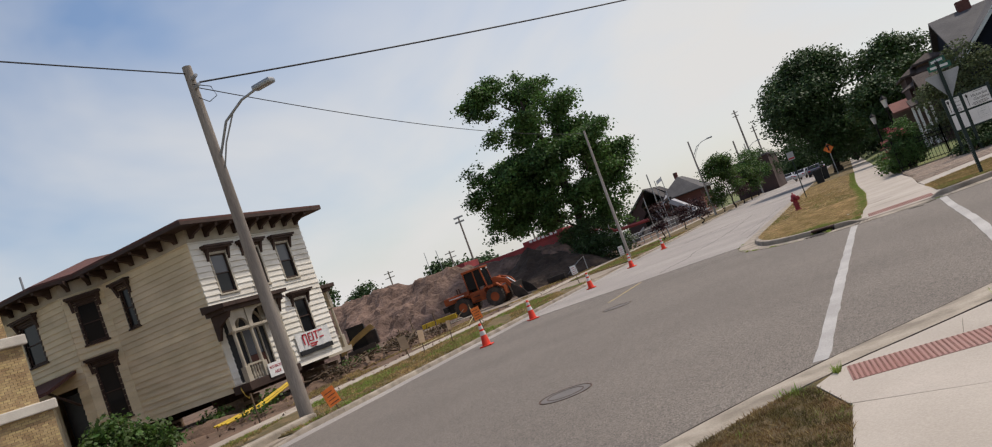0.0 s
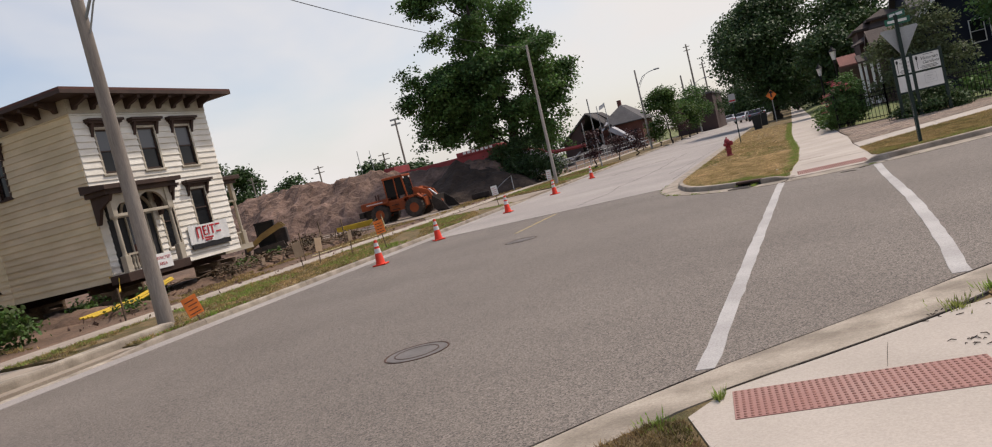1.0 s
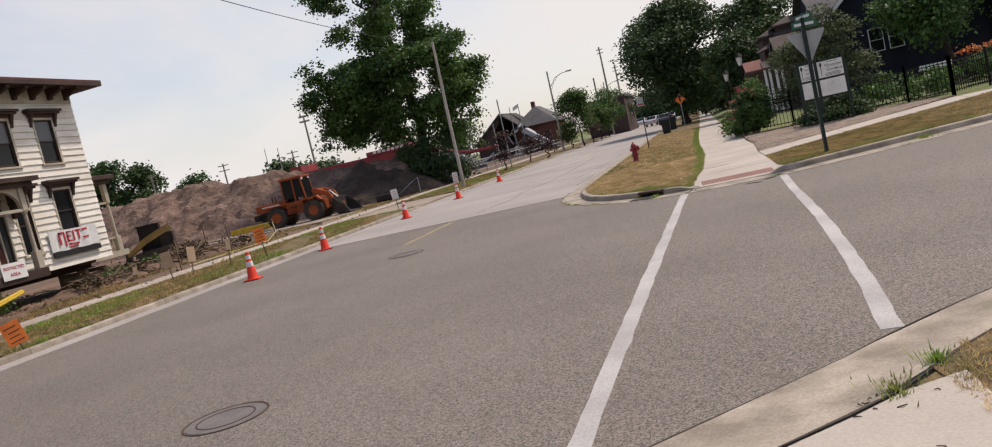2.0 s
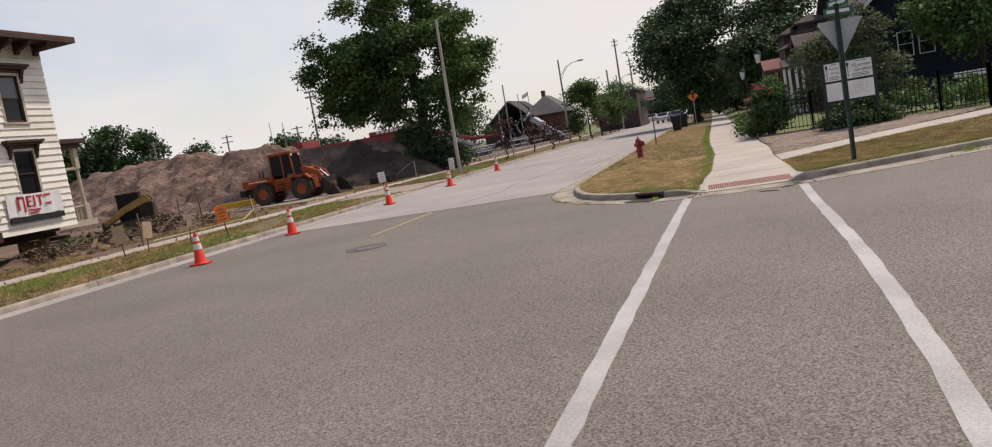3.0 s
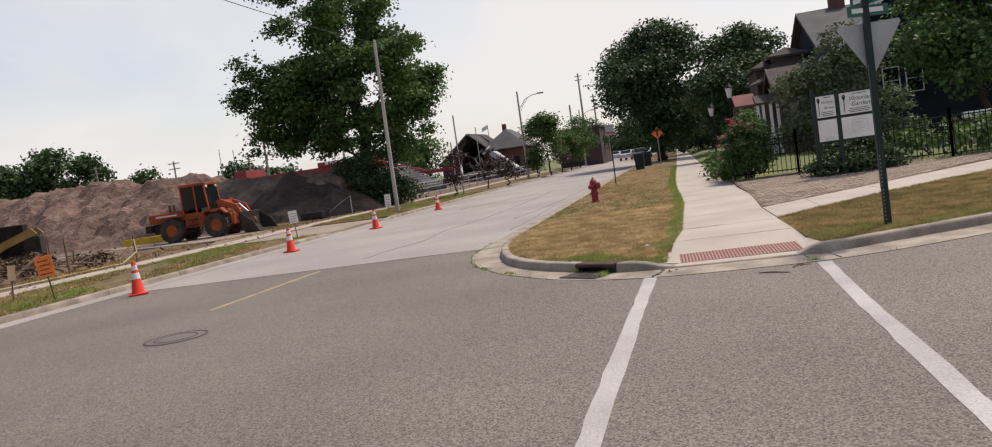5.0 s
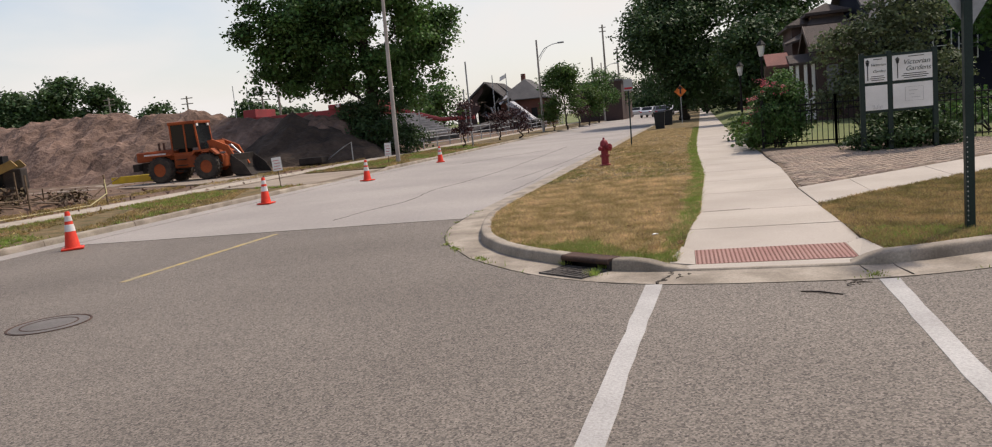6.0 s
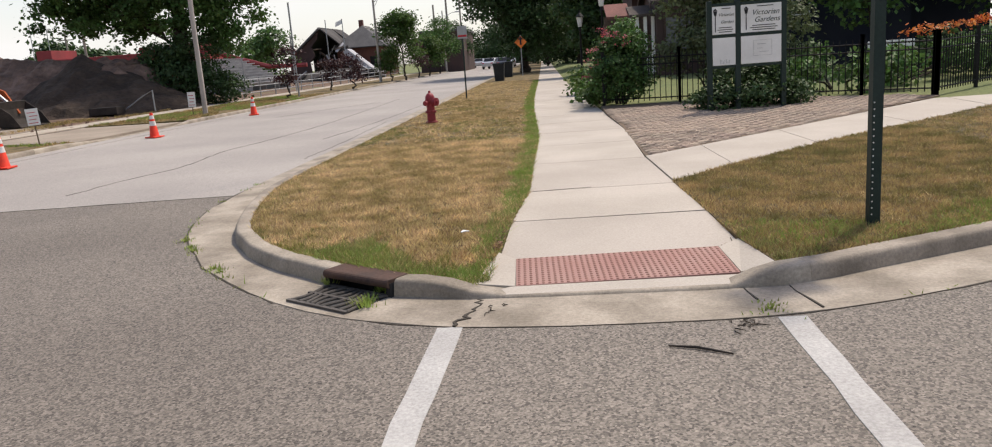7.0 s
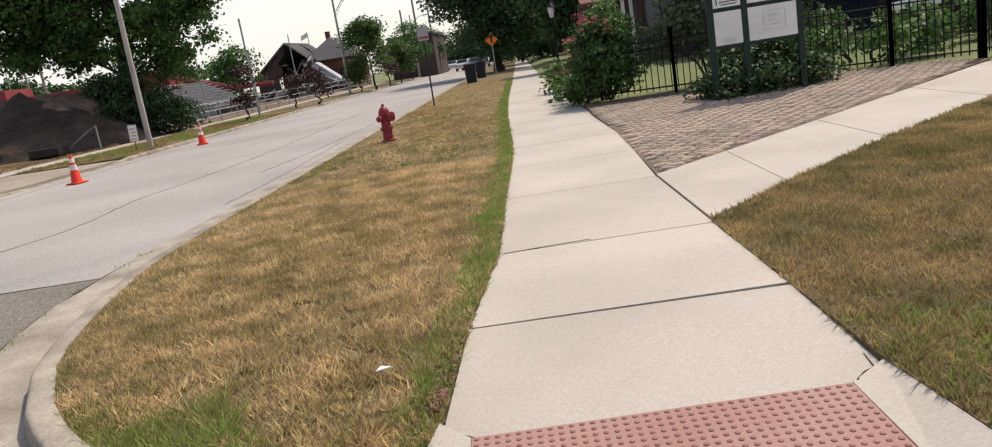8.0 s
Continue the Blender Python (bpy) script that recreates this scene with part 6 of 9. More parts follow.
# pipes, tape, trench frames
for i in range(4):
    y0, z0 = 20.4 + i * 0.14, 0.34 + 0.05 * (i % 2)
    ob = thing("pipe", (-23.0, 22.0, 0.3), "long yellow plastic pipe lying on the earth bank", "pipe", "yellow pipes")
    bm = bmesh.new()
    tube(bm, [(-23.4 - 0.25 * i, 20.0 + 0.05 * i, 0.22 + z0 * 0.3), (-23.5 - 0.2 * i, 22.0 + 0.12 * i, z0 + 0.05), (-23.6 - 0.16 * i, 23.9 + 0.12 * i, z0 + 0.42)], 0.04, 8)
    part("tube", bm, M_YELLOWPIPE, ob, smooth=True)
for x0, y0, x1, y1, h in ((-27.6, 53.0, -24.6, 53.4, 0.4), (-32.0, 47.9, -29.4, 48.5, 0.35)):
    ob = thing("trench_frame", (x0, y0, 0.2), "yellow steel trench shoring frame lying on the grass", "trench frame", "yellow trench frames")
    ang = math.degrees(math.atan2(y1 - y0, x1 - x0))
    mw = pose(x0, y0, 0.2, 0, 0, ang)
    ln = math.hypot(x1 - x0, y1 - y0)
    bm = bmesh.new()
    box(bm, 0, ln, -0.05, 0.05, 0.0, h, 0.02, m=mw)
    box(bm, 0, ln, 0.9, 1.0, 0.0, h, 0.02, m=mw)
    part("panel", bm, M_YELLOWPIPE, ob)
    bm = bmesh.new()
    for x in (0.3, ln - 0.3):
        tube(bm, [(x, 0, h / 2), (x, 0.95, h / 2)], 0.06, 8)
    bm.transform(mw)
    part("spreader", bm, M_RUST, ob)
culvert = thing("culvert_box", (-23.2, 53.3, 0.2), "black open steel box beside the dark soil heap", "box")
bm = bmesh.new()
box(bm, -23.6, -22.2, 52.6, 53.5, 0.2, 0.55, 0.03)
part("shell", bm, M_BUCKET, culvert)
rail = thing("pipe_rail", (-19.4, 49.6, 0.1), "bent galvanised pipe rail near the maple", "rail")
bm = bmesh.new()
tube(bm, [(-20.5, 53.0, 0.05), (-20.5, 53.0, 1.2), (-21.1, 53.2, 0.95), (-22.2, 53.4, 0.35)], 0.035, 8)
part("pipe", bm, M_METAL, rail)
for x, y, h in ((-20.7, 18.8, 0.95), (-20.6, 27.8, 1.1), (-21.4, 32.2, 1.2), (-24.2, 34.5, 1.3), (-20.6, 34.45, 0.95)):
    ob = thing("stake", (x, y, 0.15), "thin dark survey stake in the earth", "stake", "survey stakes")
    bm = bmesh.new()
    box(bm, x - 0.02, x + 0.02, y - 0.02, y + 0.02, 0.1, 0.15 + h)
    part("rod", bm, M_TIMBER, ob)


def tape(pts, name, label):
    b = bmesh.new()
    for p, q in zip(pts, pts[1:]):
        p, q = Vector(p), Vector(q)
        n = 8
        prev = None
        for i in range(n + 1):
            c = p.lerp(q, i / n) - Vector((0, 0, 0.25 * 4 * (i / n) * (1 - i / n) * min(1, (q - p).length / 6)))
            tw = Vector((0.02 * math.sin(i), 0.02 * math.cos(i), 0.03))
            cur = [b.verts.new(c - tw), b.verts.new(c + tw), b.verts.new(c + tw + Vector((0.004, 0, 0))), b.verts.new(c - tw + Vector((0.004, 0, 0)))]
            if prev:
                for k in range(4):
                    b.faces.new((prev[k], prev[(k + 1) % 4], cur[(k + 1) % 4], cur[k]))
            prev = cur
    return tagged(part(name, b, M_YELLOWPIPE), label, "tape")


tape([(-20.7, 18.8, 1.05), (-26.0, 23.75, 1.3), (-26.3, 23.6, 1.35)], "barrier_tape", "yellow barrier tape sagging from a stake to the house")
hose = thing("hose", (-20.5, 34.0, 0.2), "pale yellow hose lying over the grass edge", "hose")
bm = bmesh.new()
tube(bm, [(-20.6, 34.45, 0.95), (-20.45, 34.3, 0.5), (-20.5, 33.6, 0.2), (-20.9, 32.0, 0.18), (-20.6, 30.2, 0.2), (-20.7, 28.4, 0.2)], 0.022, 6)
part("line", bm, mat("faded_hose", (0.50, 0.43, 0.22), (0.42, 0.36, 0.2), 3, 30, 0.7, 0.05, 0.1), hose)

# brown broken brush by the house
deb = [(-24.0, 27.0, 0.4, 0.7, 0.5), (-24.4, 29.5, 0.5, 0.8, 0.5), (-24.0, 32.5, 0.5, 0.8, 0.5), (-25.0, 34.5, 0.5, 0.9, 0.5), (-23.6, 36, 0.4, 0.6, 0.5)]
ob = thing("brush_heap", (-24.2, 30, 0.1), "tangle of broken brush and boards along the house front", "debris")
for i in range(60):
    bm = bmesh.new()
    c = Vector((rng.uniform(-25.2, -22.6), rng.uniform(25.5, 37.5), rng.uniform(0.3, 0.62)))
    d = Vector((rng.normal(), rng.normal(), rng.normal() * 0.25)).normalized() * rng.uniform(0.25, 0.75)
    if i % 3:
        tube(bm, [c - d, c + Vector((0, 0, 0.05)), c + d], 0.022, 5)
        part("branch", bm, M_TIMBER, ob)
    else:
        box(bm, -d.length, d.length, -0.07, 0.07, -0.015, 0.015, m=Matrix.Translation(c) @ d.to_track_quat("X", "Z").to_matrix().to_4x4())
        part("board", bm, M_TIMBER, ob)
faces_ob("dry_leaves", leaves(rng, deb, 2600, 0.10), mat("dead_brown_leaf", (0.11, 0.07, 0.04), (0.06, 0.045, 0.025), 2, 8, 0.8, 0.0, 0.25, island=0.4), ob)
ob = thing("weeds", (-24.5, 24.5, 0.2), "green weeds growing beside the raised house", "plant")
faces_ob("foliage", leaves(rng, [(-24.8, 24.2, 0.5, 0.6, 0.7), (-24.2, 28.5, 0.55, 0.5, 0.6), (-24.3, 30.8, 0.6, 0.5, 0.6), (-26.5, 22.6, 0.5, 0.7, 0.6), (-22.8, 21.0, 0.4, 0.5, 0.5)], 900, 0.11), M_LEAF3, ob)

# ---------------------------------------------------------------- buff brick building and its shrub
bb = thing("brick_building", (-28, 12, 0.1), "buff brick building corner with pale stone bands", "building")
BRICK_STAGES = [(-26.1, 15.4, 5.3, 9.0), (-25.85, 15.6, 3.1, 5.0), (-25.75, 15.85, 0.1, 2.8)]


def brick_face(b, axis, fixed, u0, u1, z0, z1, sign):
    """Courses of bricks proud of a mortar plane."""
    row, z = 0, z0
    while z < z1 - 0.04:
        u = u0 - (0.11 if row % 2 else 0.0)
        while u < u1:
            a, c = max(u0, u), min(u1, u + 0.215)
            if c - a > 0.03:
                d = 0.008 + 0.006 * random.random()
                if axis == "x":
                    box(b, min(fixed, fixed + sign * d), max(fixed, fixed + sign * d), a, c, z, z + 0.066)
                else:
                    box(b, a, c, min(fixed, fixed + sign * d), max(fixed, fixed + sign * d), z, z + 0.066)
            u += 0.228
        z += 0.078
        row += 1


for x1, y1, z0, z1 in BRICK_STAGES:
    bm = bmesh.new()
    box(bm, -36, x1, 4, y1, z0, z1)
    wl_ob = part("wall", bm, M_MORTAR, bb)
    bm = bmesh.new()
    brick_face(bm, "x", x1, y1 - 2.2, y1, z0, min(z1, 8.4), 1)
    brick_face(bm, "y", y1, x1 - 1.6, x1, z0, min(z1, 8.4), 1)
    tagged(part("bricks", bm, mat("buff_brick_face", (0.44, 0.32, 0.17), (0.34, 0.235, 0.12), 2.0, 30, 0.9, 0.3, 0.12, island=0.22), wl_ob), kind="stuff")
for x1, y1, z0, z1 in ((-25.68, 15.72, 5.0, 5.32), (-25.6, 15.98, 2.8, 3.12)):
    bm = bmesh.new()
    box(bm, -36, x1, 4, y1, z0, z1, 0.04)
    part("stone_band", bm, M_LIMESTONE, bb, "pale limestone band")
bm = bmesh.new()
box(bm, -36.3, -26.3, 3.7, 16.0, 9.0, 9.3, 0.04)
part("coping", bm, M_LIMESTONE, bb)
shrub = thing("shrub", (-23.6, 15.9, 0.15), "bright green leafy shrub beside the brick building", "bush")
faces_ob("foliage", leaves(rng, [(-23.8, 15.6, 0.9, 0.95, 0.9), (-23.4, 16.6, 0.8, 0.9, 0.9), (-24.1, 16.2, 1.45, 0.75, 0.9), (-23.5, 17.4, 0.55, 0.6, 0.9), (-23.4, 14.7, 0.6, 0.7, 0.9)], 4200, 0.13), M_LEAF3, shrub)
bm = bmesh.new()
for i in range(9):
    a = i * 0.7
    tube(bm, [(-23.7, 16.0, 0.12), (-23.7 + 0.5 * math.cos(a), 16.0 + 0.7 * math.sin(a), 0.9), (-23.7 + 0.8 * math.cos(a), 16.0 + 1.1 * math.sin(a), 1.3)], [0.03, 0.02, 0.008], 5)
part("stems", bm, M_BARK, shrub)


# ---------------------------------------------------------------- garden corner
# sign board
sb = thing("garden_sign", (2.35, 32.4, 0.2), "dark green framed notice board with four white panels at the garden", "sign board")
for x in (1.62, 2.18, 3.08):
    bm = bmesh.new()
    box(bm, x - 0.05, x + 0.05, 32.350, 32.450, 0.1, 2.32, 0.01)
    part("post", bm, M_GREENPOST, sb)
for z in (1.02, 1.63, 2.24):
    bm = bmesh.new()
    box(bm, 1.62, 3.08, 32.370, 32.430, z - 0.025, z + 0.025)
    part("rail", bm, M_GREENPOST, sb)
FACE_SOUTH = lambda x, y, z: Matrix(((1, 0, 0, x), (0, 0, -1, y), (0, 1, 0, z), (0, 0, 0, 1)))
ITALIC = Matrix(((1, 0.35, 0, 0), (0, 1, 0, 0), (0, 0, 1, 0), (0, 0, 0, 1)))
M_SIGNDARK = mat("sign_dark_green", (0.012, 0.03, 0.02), None, 4, 30, 0.6, 0.0, 0.08)
for x0, x1, two in ((1.675, 2.125, "Garden"), (2.235, 3.025, "Gardens")):
    bm = bmesh.new()
    box(bm, x0, x1, 32.350, 32.370, 1.665, 2.205)
    pn = part("panel", bm, M_WHITE, sb)
    c, w = (x0 + x1) / 2, x1 - x0
    words("words", "Victorian", w * 0.185, FACE_SOUTH(c + w * 0.12, 32.348, 2.04) @ ITALIC, M_SIGNDARK, pn, 0.002)
    words("words", two, w * 0.185, FACE_SOUTH(c + w * 0.16, 32.348, 1.90) @ ITALIC, M_SIGNDARK, pn, 0.002)
    for xa, xb, za, zb in [(c + w * 0.08 - w * k, c + w * 0.08 + w * k * 0.9, 1.785 - i * 0.042, 1.80 - i * 0.042) for i, k in enumerate((0.30, 0.36, 0.30))] + [(c - w * 0.1, c + w * 0.3, 2.155, 2.17)]:
        bm = bmesh.new()
        box(bm, xa, xb, 32.345, 32.350, za, zb)
        part("bar", bm, M_PLAINSHADEBLACK, pn)
    bm = bmesh.new()
    lx = x0 + w * 0.13
    box(bm, lx - 0.008, lx + 0.008, 32.343, 32.350, 1.71, 2.03)
    poly3(bm, [(lx - 0.02, 32.343, 2.03), (lx + 0.02, 32.343, 2.03), (lx + 0.04, 32.343, 2.12), (lx - 0.04, 32.343, 2.12)], (0, 0.006, 0))
    poly3(bm, [(lx - 0.045, 32.343, 2.125), (lx + 0.045, 32.343, 2.125), (lx, 32.343, 2.17)], (0, 0.006, 0))
    part("lamp_drawing", bm, M_PLAINSHADEBLACK, pn)
    bm = bmesh.new()
    box(bm, x0, x1, 32.350, 32.370, 1.055, 1.595)
    pl = part("panel", bm, M_WHITE, sb)
    bm = bmesh.new()
    if two == "Gardens":
        for a in ((2.48, 2.84, 1.50, 1.504), (2.48, 2.84, 1.20, 1.204), (2.48, 2.484, 1.2, 1.5), (2.836, 2.84, 1.2, 1.5), (2.55, 2.72, 1.42, 1.43), (2.55, 2.66, 1.34, 1.346), (2.6, 2.78, 1.27, 1.276)):
            box(bm, a[0], a[1], 32.345, 32.350, a[2], a[3])
    else:
        for i in range(7):
            box(bm, 1.82 + i * 0.03, 1.826 + i * 0.03, 32.345, 32.350, 1.08, 1.12 + 0.05 * random.random())
    part("drawing", bm, M_METAL, pl)

# iron fence
fence = thing("iron_fence", (2, 34, 0.2), "black iron picket fence round the garden", "fence")
pk = bmesh.new()
box(pk, -0.009, 0.009, -0.009, 0.009, 0.05, 1.12)
lathe(pk, [(0.009, 1.12), (0.014, 1.135), (0.002, 1.2)], seg=4)
bmesh.ops.recalc_face_normals(pk, faces=pk.faces)
me_picket = bpy.data.meshes.new("picket")
pk.to_mesh(me_picket)
pk.free()
me_picket.materials.append(M_BLACK)
F_LINES = [((-0.28, 35.75), (1.5, 35.3)), ((1.5, 35.3), (5.05, 33.5)), ((5.05, 33.5), (6.25, 32.8)), ((6.25, 32.8), (10.7, 36.7)), ((10.7, 36.7), (18.2, 43.1))]
inv_f = world_of(fence).inverted()
for (ax, ay), (bx, by) in F_LINES:
    ln = math.hypot(bx - ax, by - ay)
    za, zb = garden_z(ax, ay), garden_z(bx, by)
    for zz in (0.12, 0.92, 1.08):
        bm = bmesh.new()
        tube(bm, [(ax, ay, za + zz), (bx, by, zb + zz)], 0.016, 4)
        part("rail", bm, M_BLACK, fence)
    n = int(ln / 0.125)
    for i in range(n):
        t = (i + 0.5) / n
        o = new("picket", me_picket)
        o.parent = fence
        o.matrix_basis = inv_f @ Matrix.Translation((ax + (bx - ax) * t, ay + (by - ay) * t, za + (zb - za) * t))
    k = max(1, int(round(ln / 2.0)))
    for i in range(k + 1):
        t = i / k
        x, y, z = ax + (bx - ax) * t, ay + (by - ay) * t, za + (zb - za) * t
        big = 0.055 if (x, y) == (6.25, 32.8) else 0.032
        bm = bmesh.new()
        box(bm, x - big, x + big, y - big, y + big, z - 0.05, z + 1.26, 0.006)
        poly3(bm, [(x - big * 1.3, y - big * 1.3, z + 1.26), (x + big * 1.3, y - big * 1.3, z + 1.26), (x + big * 1.3, y + big * 1.3, z + 1.26), (x - big * 1.3, y + big * 1.3, z + 1.26)], (0, 0, 0.03))
        part("post", bm, M_BLACK, fence)


def shrub_at(name, at, lobes, count, size, label, m, flowers=None, fcount=0, fsize=0.08, fl_mat=None, seed=5):
    r2 = np.random.default_rng(seed)
    ob = thing(name, at, label, "bush" if "bush" in name or "hedge" in name else "plant")
    b = bmesh.new()
    for x, y, z, r, fl in lobes:
        limb(b, (at[0] + (x - at[0]) * 0.3, at[1] + (y - at[1]) * 0.3, at[2]), (x, y, z + r * 0.4), 0.03, 0.008, 0.08, r2, 5)
    part("stems", b, M_BARK, ob)
    faces_ob("foliage", leaves(r2, lobes, count, size), m, ob)
    if flowers:
        faces_ob("blossom", leaves(r2, flowers, fcount, fsize, 0.0), fl_mat, ob)
    return ob


shrub_at("rose_bush", (0.15, 36.0, 0.17), [(0.1, 35.9, 0.95, 0.66, 1.0), (0.35, 36.0, 1.55, 0.54, 1.0), (0.45, 35.8, 0.75, 0.50, 1.0), (-0.2, 36.2, 0.8, 0.40, 1.0), (0.3, 36.3, 2.0, 0.34, 1.0), (-0.1, 36.2, 1.5, 0.38, 1.0), (0.6, 36.1, 1.2, 0.36, 1.0)],
         15000, 0.062, "tall rose bush with pink flowers beside the sidewalk", M_LEAF, [(-0.4, 36.0, 1.45, 0.30, 1.2), (-0.2, 35.8, 1.85, 0.26, 1.0), (-0.5, 36.1, 1.0, 0.24, 1.0), (0.15, 35.5, 1.75, 0.3, 0.8)], 380, 0.04, M_FLOWER, 11)
shrub_at("border_plants", (-0.3, 37.3, 0.15), [(-0.35, 36.6, 0.4, 0.42, 0.8), (-0.35, 37.6, 0.45, 0.42, 0.8), (-0.4, 38.8, 0.5, 0.45, 0.8), (-0.4, 40.2, 0.5, 0.5, 0.8), (-0.3, 42.5, 0.6, 0.6, 0.8)], 2600, 0.11,
         "yellow-green border plants spilling onto the sidewalk", M_LEAF3, seed=12)
shrub_at("feathery_shrub_bush", (2.7, 36.3, 0.3), [(2.3, 36.0, 1.6, 0.9, 1.0), (3.2, 36.2, 2.0, 1.0, 1.1), (2.6, 36.4, 2.9, 0.85, 1.0), (3.7, 36.2, 3.2, 0.75, 1.0), (1.7, 36.2, 2.6, 0.65, 1.0), (4.1, 36.0, 1.7, 0.8, 1.0), (3.2, 36.5, 3.9, 0.6, 1.0), (1.5, 36.0, 1.2, 0.55, 1.0)],
         13000, 0.085, "tall loose grey-green shrub behind the notice board", mat("sage_leaf", (0.115, 0.14, 0.065), (0.07, 0.095, 0.042), 0.6, 6, 0.7, 0.0, 0.25, island=0.4, translucent=0.3), seed=13)
shrub_at("low_hedge", (2.3, 32.9, 0.2), [(1.55, 33.0, 0.35, 0.3, 0.7), (1.9, 32.6, 0.38, 0.45, 0.7), (2.5, 32.6, 0.4, 0.45, 0.8), (3.0, 32.8, 0.5, 0.5, 0.9), (3.5, 33.0, 0.38, 0.45, 0.7), (2.2, 33.2, 0.8, 0.5, 0.9), (2.9, 33.2, 0.85, 0.5, 0.9)], 9500, 0.062,
         "low dark green hedge round the notice board posts", M_LEAF2, seed=14)
shrub_at("garden_plants", (5.2, 35.0, 0.25), [(4.2, 34.6, 0.7, 0.45, 1.0), (5.3, 34.2, 0.7, 0.5, 1.0), (6.2, 34.9, 0.8, 0.5, 1.0), (7.0, 36.2, 0.7, 0.5, 1.0), (4.8, 36.2, 0.9, 0.6, 1.0), (8.6, 36.6, 0.75, 0.6, 1.0), (9.6, 37.5, 0.8, 0.6, 1.0), (11.2, 38.6, 0.8, 0.7, 1.0), (12.6, 39.9, 0.8, 0.7, 1.0)],
         5200, 0.11, "mixed green perennials behind the picket fence", M_LEAF, seed=15)
shrub_at("daylily_bed", (10.5, 39.5, 0.3), [(8.8, 38.8, 0.8, 0.6, 0.8), (10, 39.8, 0.9, 0.7, 0.8), (11.5, 41.0, 0.9, 0.7, 0.8), (13, 42.2, 0.9, 0.7, 0.8)], 2600, 0.12, "bed of orange daylilies behind the fence", M_LEAF2,
         [(8.8, 38.8, 1.35, 0.55, 0.35), (10, 39.8, 1.45, 0.6, 0.35), (11.5, 41.0, 1.5, 0.6, 0.35), (13, 42.2, 1.5, 0.6, 0.35), (14.5, 43.5, 1.5, 0.6, 0.35)], 700, 0.08, M_LILY, 16)
bench = thing("plank_sign", (6.6, 36.0, 0.3), "long pale plank sign on two posts in the garden", "sign")
bm = bmesh.new()
box(bm, 6.15, 7.25, 35.98, 36.02, 1.08, 1.25, 0.01)
part("plank", bm, M_WHITE, bench)
for x in (6.3, 7.1):
    bm = bmesh.new()
    box(bm, x - 0.03, x + 0.03, 36.02, 36.08, 0.2, 1.2)
    part("post", bm, M_TIMBER, bench)


def lantern(at, h):
    x, y, z = at
    ob = thing("garden_lantern", at, "black cast-iron lantern post with a pale glass head", "lamp post", "garden lanterns")
    b = bmesh.new()
    lathe(b, [(0.13, z), (0.12, z + 0.35), (0.06, z + 0.45), (0.045, z + h - 0.9), (0.08, z + h - 0.85), (0.05, z + h - 0.7)], (x, y, 0), 12)
    part("post", b, M_BLACK, ob, smooth=True)
    b = bmesh.new()
    lathe(b, [(0.09, z + h - 0.68), (0.17, z + h - 0.22)], (x, y, 0), 6)
    part("glass", b, M_REFLECT, ob)
    b = bmesh.new()
    lathe(b, [(0.22, z + h - 0.22), (0.2, z + h - 0.18), (0.05, z + h), (0.01, z + h + 0.12)], (x, y, 0), 8)
    part("cap", b, M_BLACK, ob)


lantern((0.80, 49.6, 0.3), 3.65)
lantern((0.22, 56.5, 0.3), 3.1)


# ---------------------------------------------------------------- trees along the right side
def round_tree(name, base, h, w, count, leaf, label, m, tr, seed, z0=0.35, group="", n=11):
    """A tree of scattered lobes: h its height, w its width, z0 where the crown begins."""
    r2 = np.random.default_rng(seed)
    lobes = []
    for i in range(n):
        a, k = r2.uniform(0, 2 * math.pi), r2.uniform(0.1, 0.34) * w
        zz = base[2] + h * (z0 + (1 - z0) * r2.uniform(0.12, 0.86))
        kk = k * (1.25 - abs((zz - base[2]) / h - 0.6))
        lobes.append((base[0] + kk * math.cos(a), base[1] + kk * math.sin(a), zz, w * r2.uniform(0.15, 0.26), 0.85))
    lobes.append((base[0], base[1], base[2] + h * 0.88, w * 0.16, 0.9))
    return tree(name, base, lobes, count, leaf, label, m, tr, seed, z0 * 0.8, group)


round_tree("oak_tree", (-3.2, 82, 0.15), 12.2, 11.6, 52000, 0.21, "large dark green oak between sidewalk and street", M_LEAF2, 0.5, 21, 0.05, n=28)
round_tree("oak_tree", (4.3, 78, 0.2), 10.4, 7.0, 20000, 0.21, "dark green tree behind the garden house", M_LEAF2, 0.35, 22, 0.15, n=13)
round_tree("spruce_like_tree", (1.5, 63, 0.2), 6.2, 4.2, 15000, 0.18, "dark dense tree beside the garden house", M_LEAF2, 0.3, 23, 0.12, n=12)
round_tree("oak_tree", (9.5, 84, 0.2), 7.6, 8, 9000, 0.28, "tall dark tree behind the garden house", M_LEAF2, 0.45, 24, 0.2, n=13)
round_tree("garden_tree", (9.3, 43.2, 0.3), 7.2, 6.2, 18000, 0.15, "full green garden tree in front of the navy house", M_LEAF, 0.16, 25, 0.28, n=14)
round_tree("garden_tree", (15.5, 46.5, 0.3), 8.0, 7.5, 14000, 0.18, "full green garden tree beyond the fence", M_LEAF, 0.2, 26, 0.28, n=13)
round_tree("garden_tree", (22, 52, 0.3), 10, 9, 7000, 0.3, "dark tree beyond the fence", M_LEAF2, 0.25, 27, 0.2, n=12)
round_tree("garden_tree", (30, 62, 0.3), 12, 12, 7000, 0.4, "dark tree beyond the garden", M_LEAF2, 0.3, 28, 0.15, n=12)
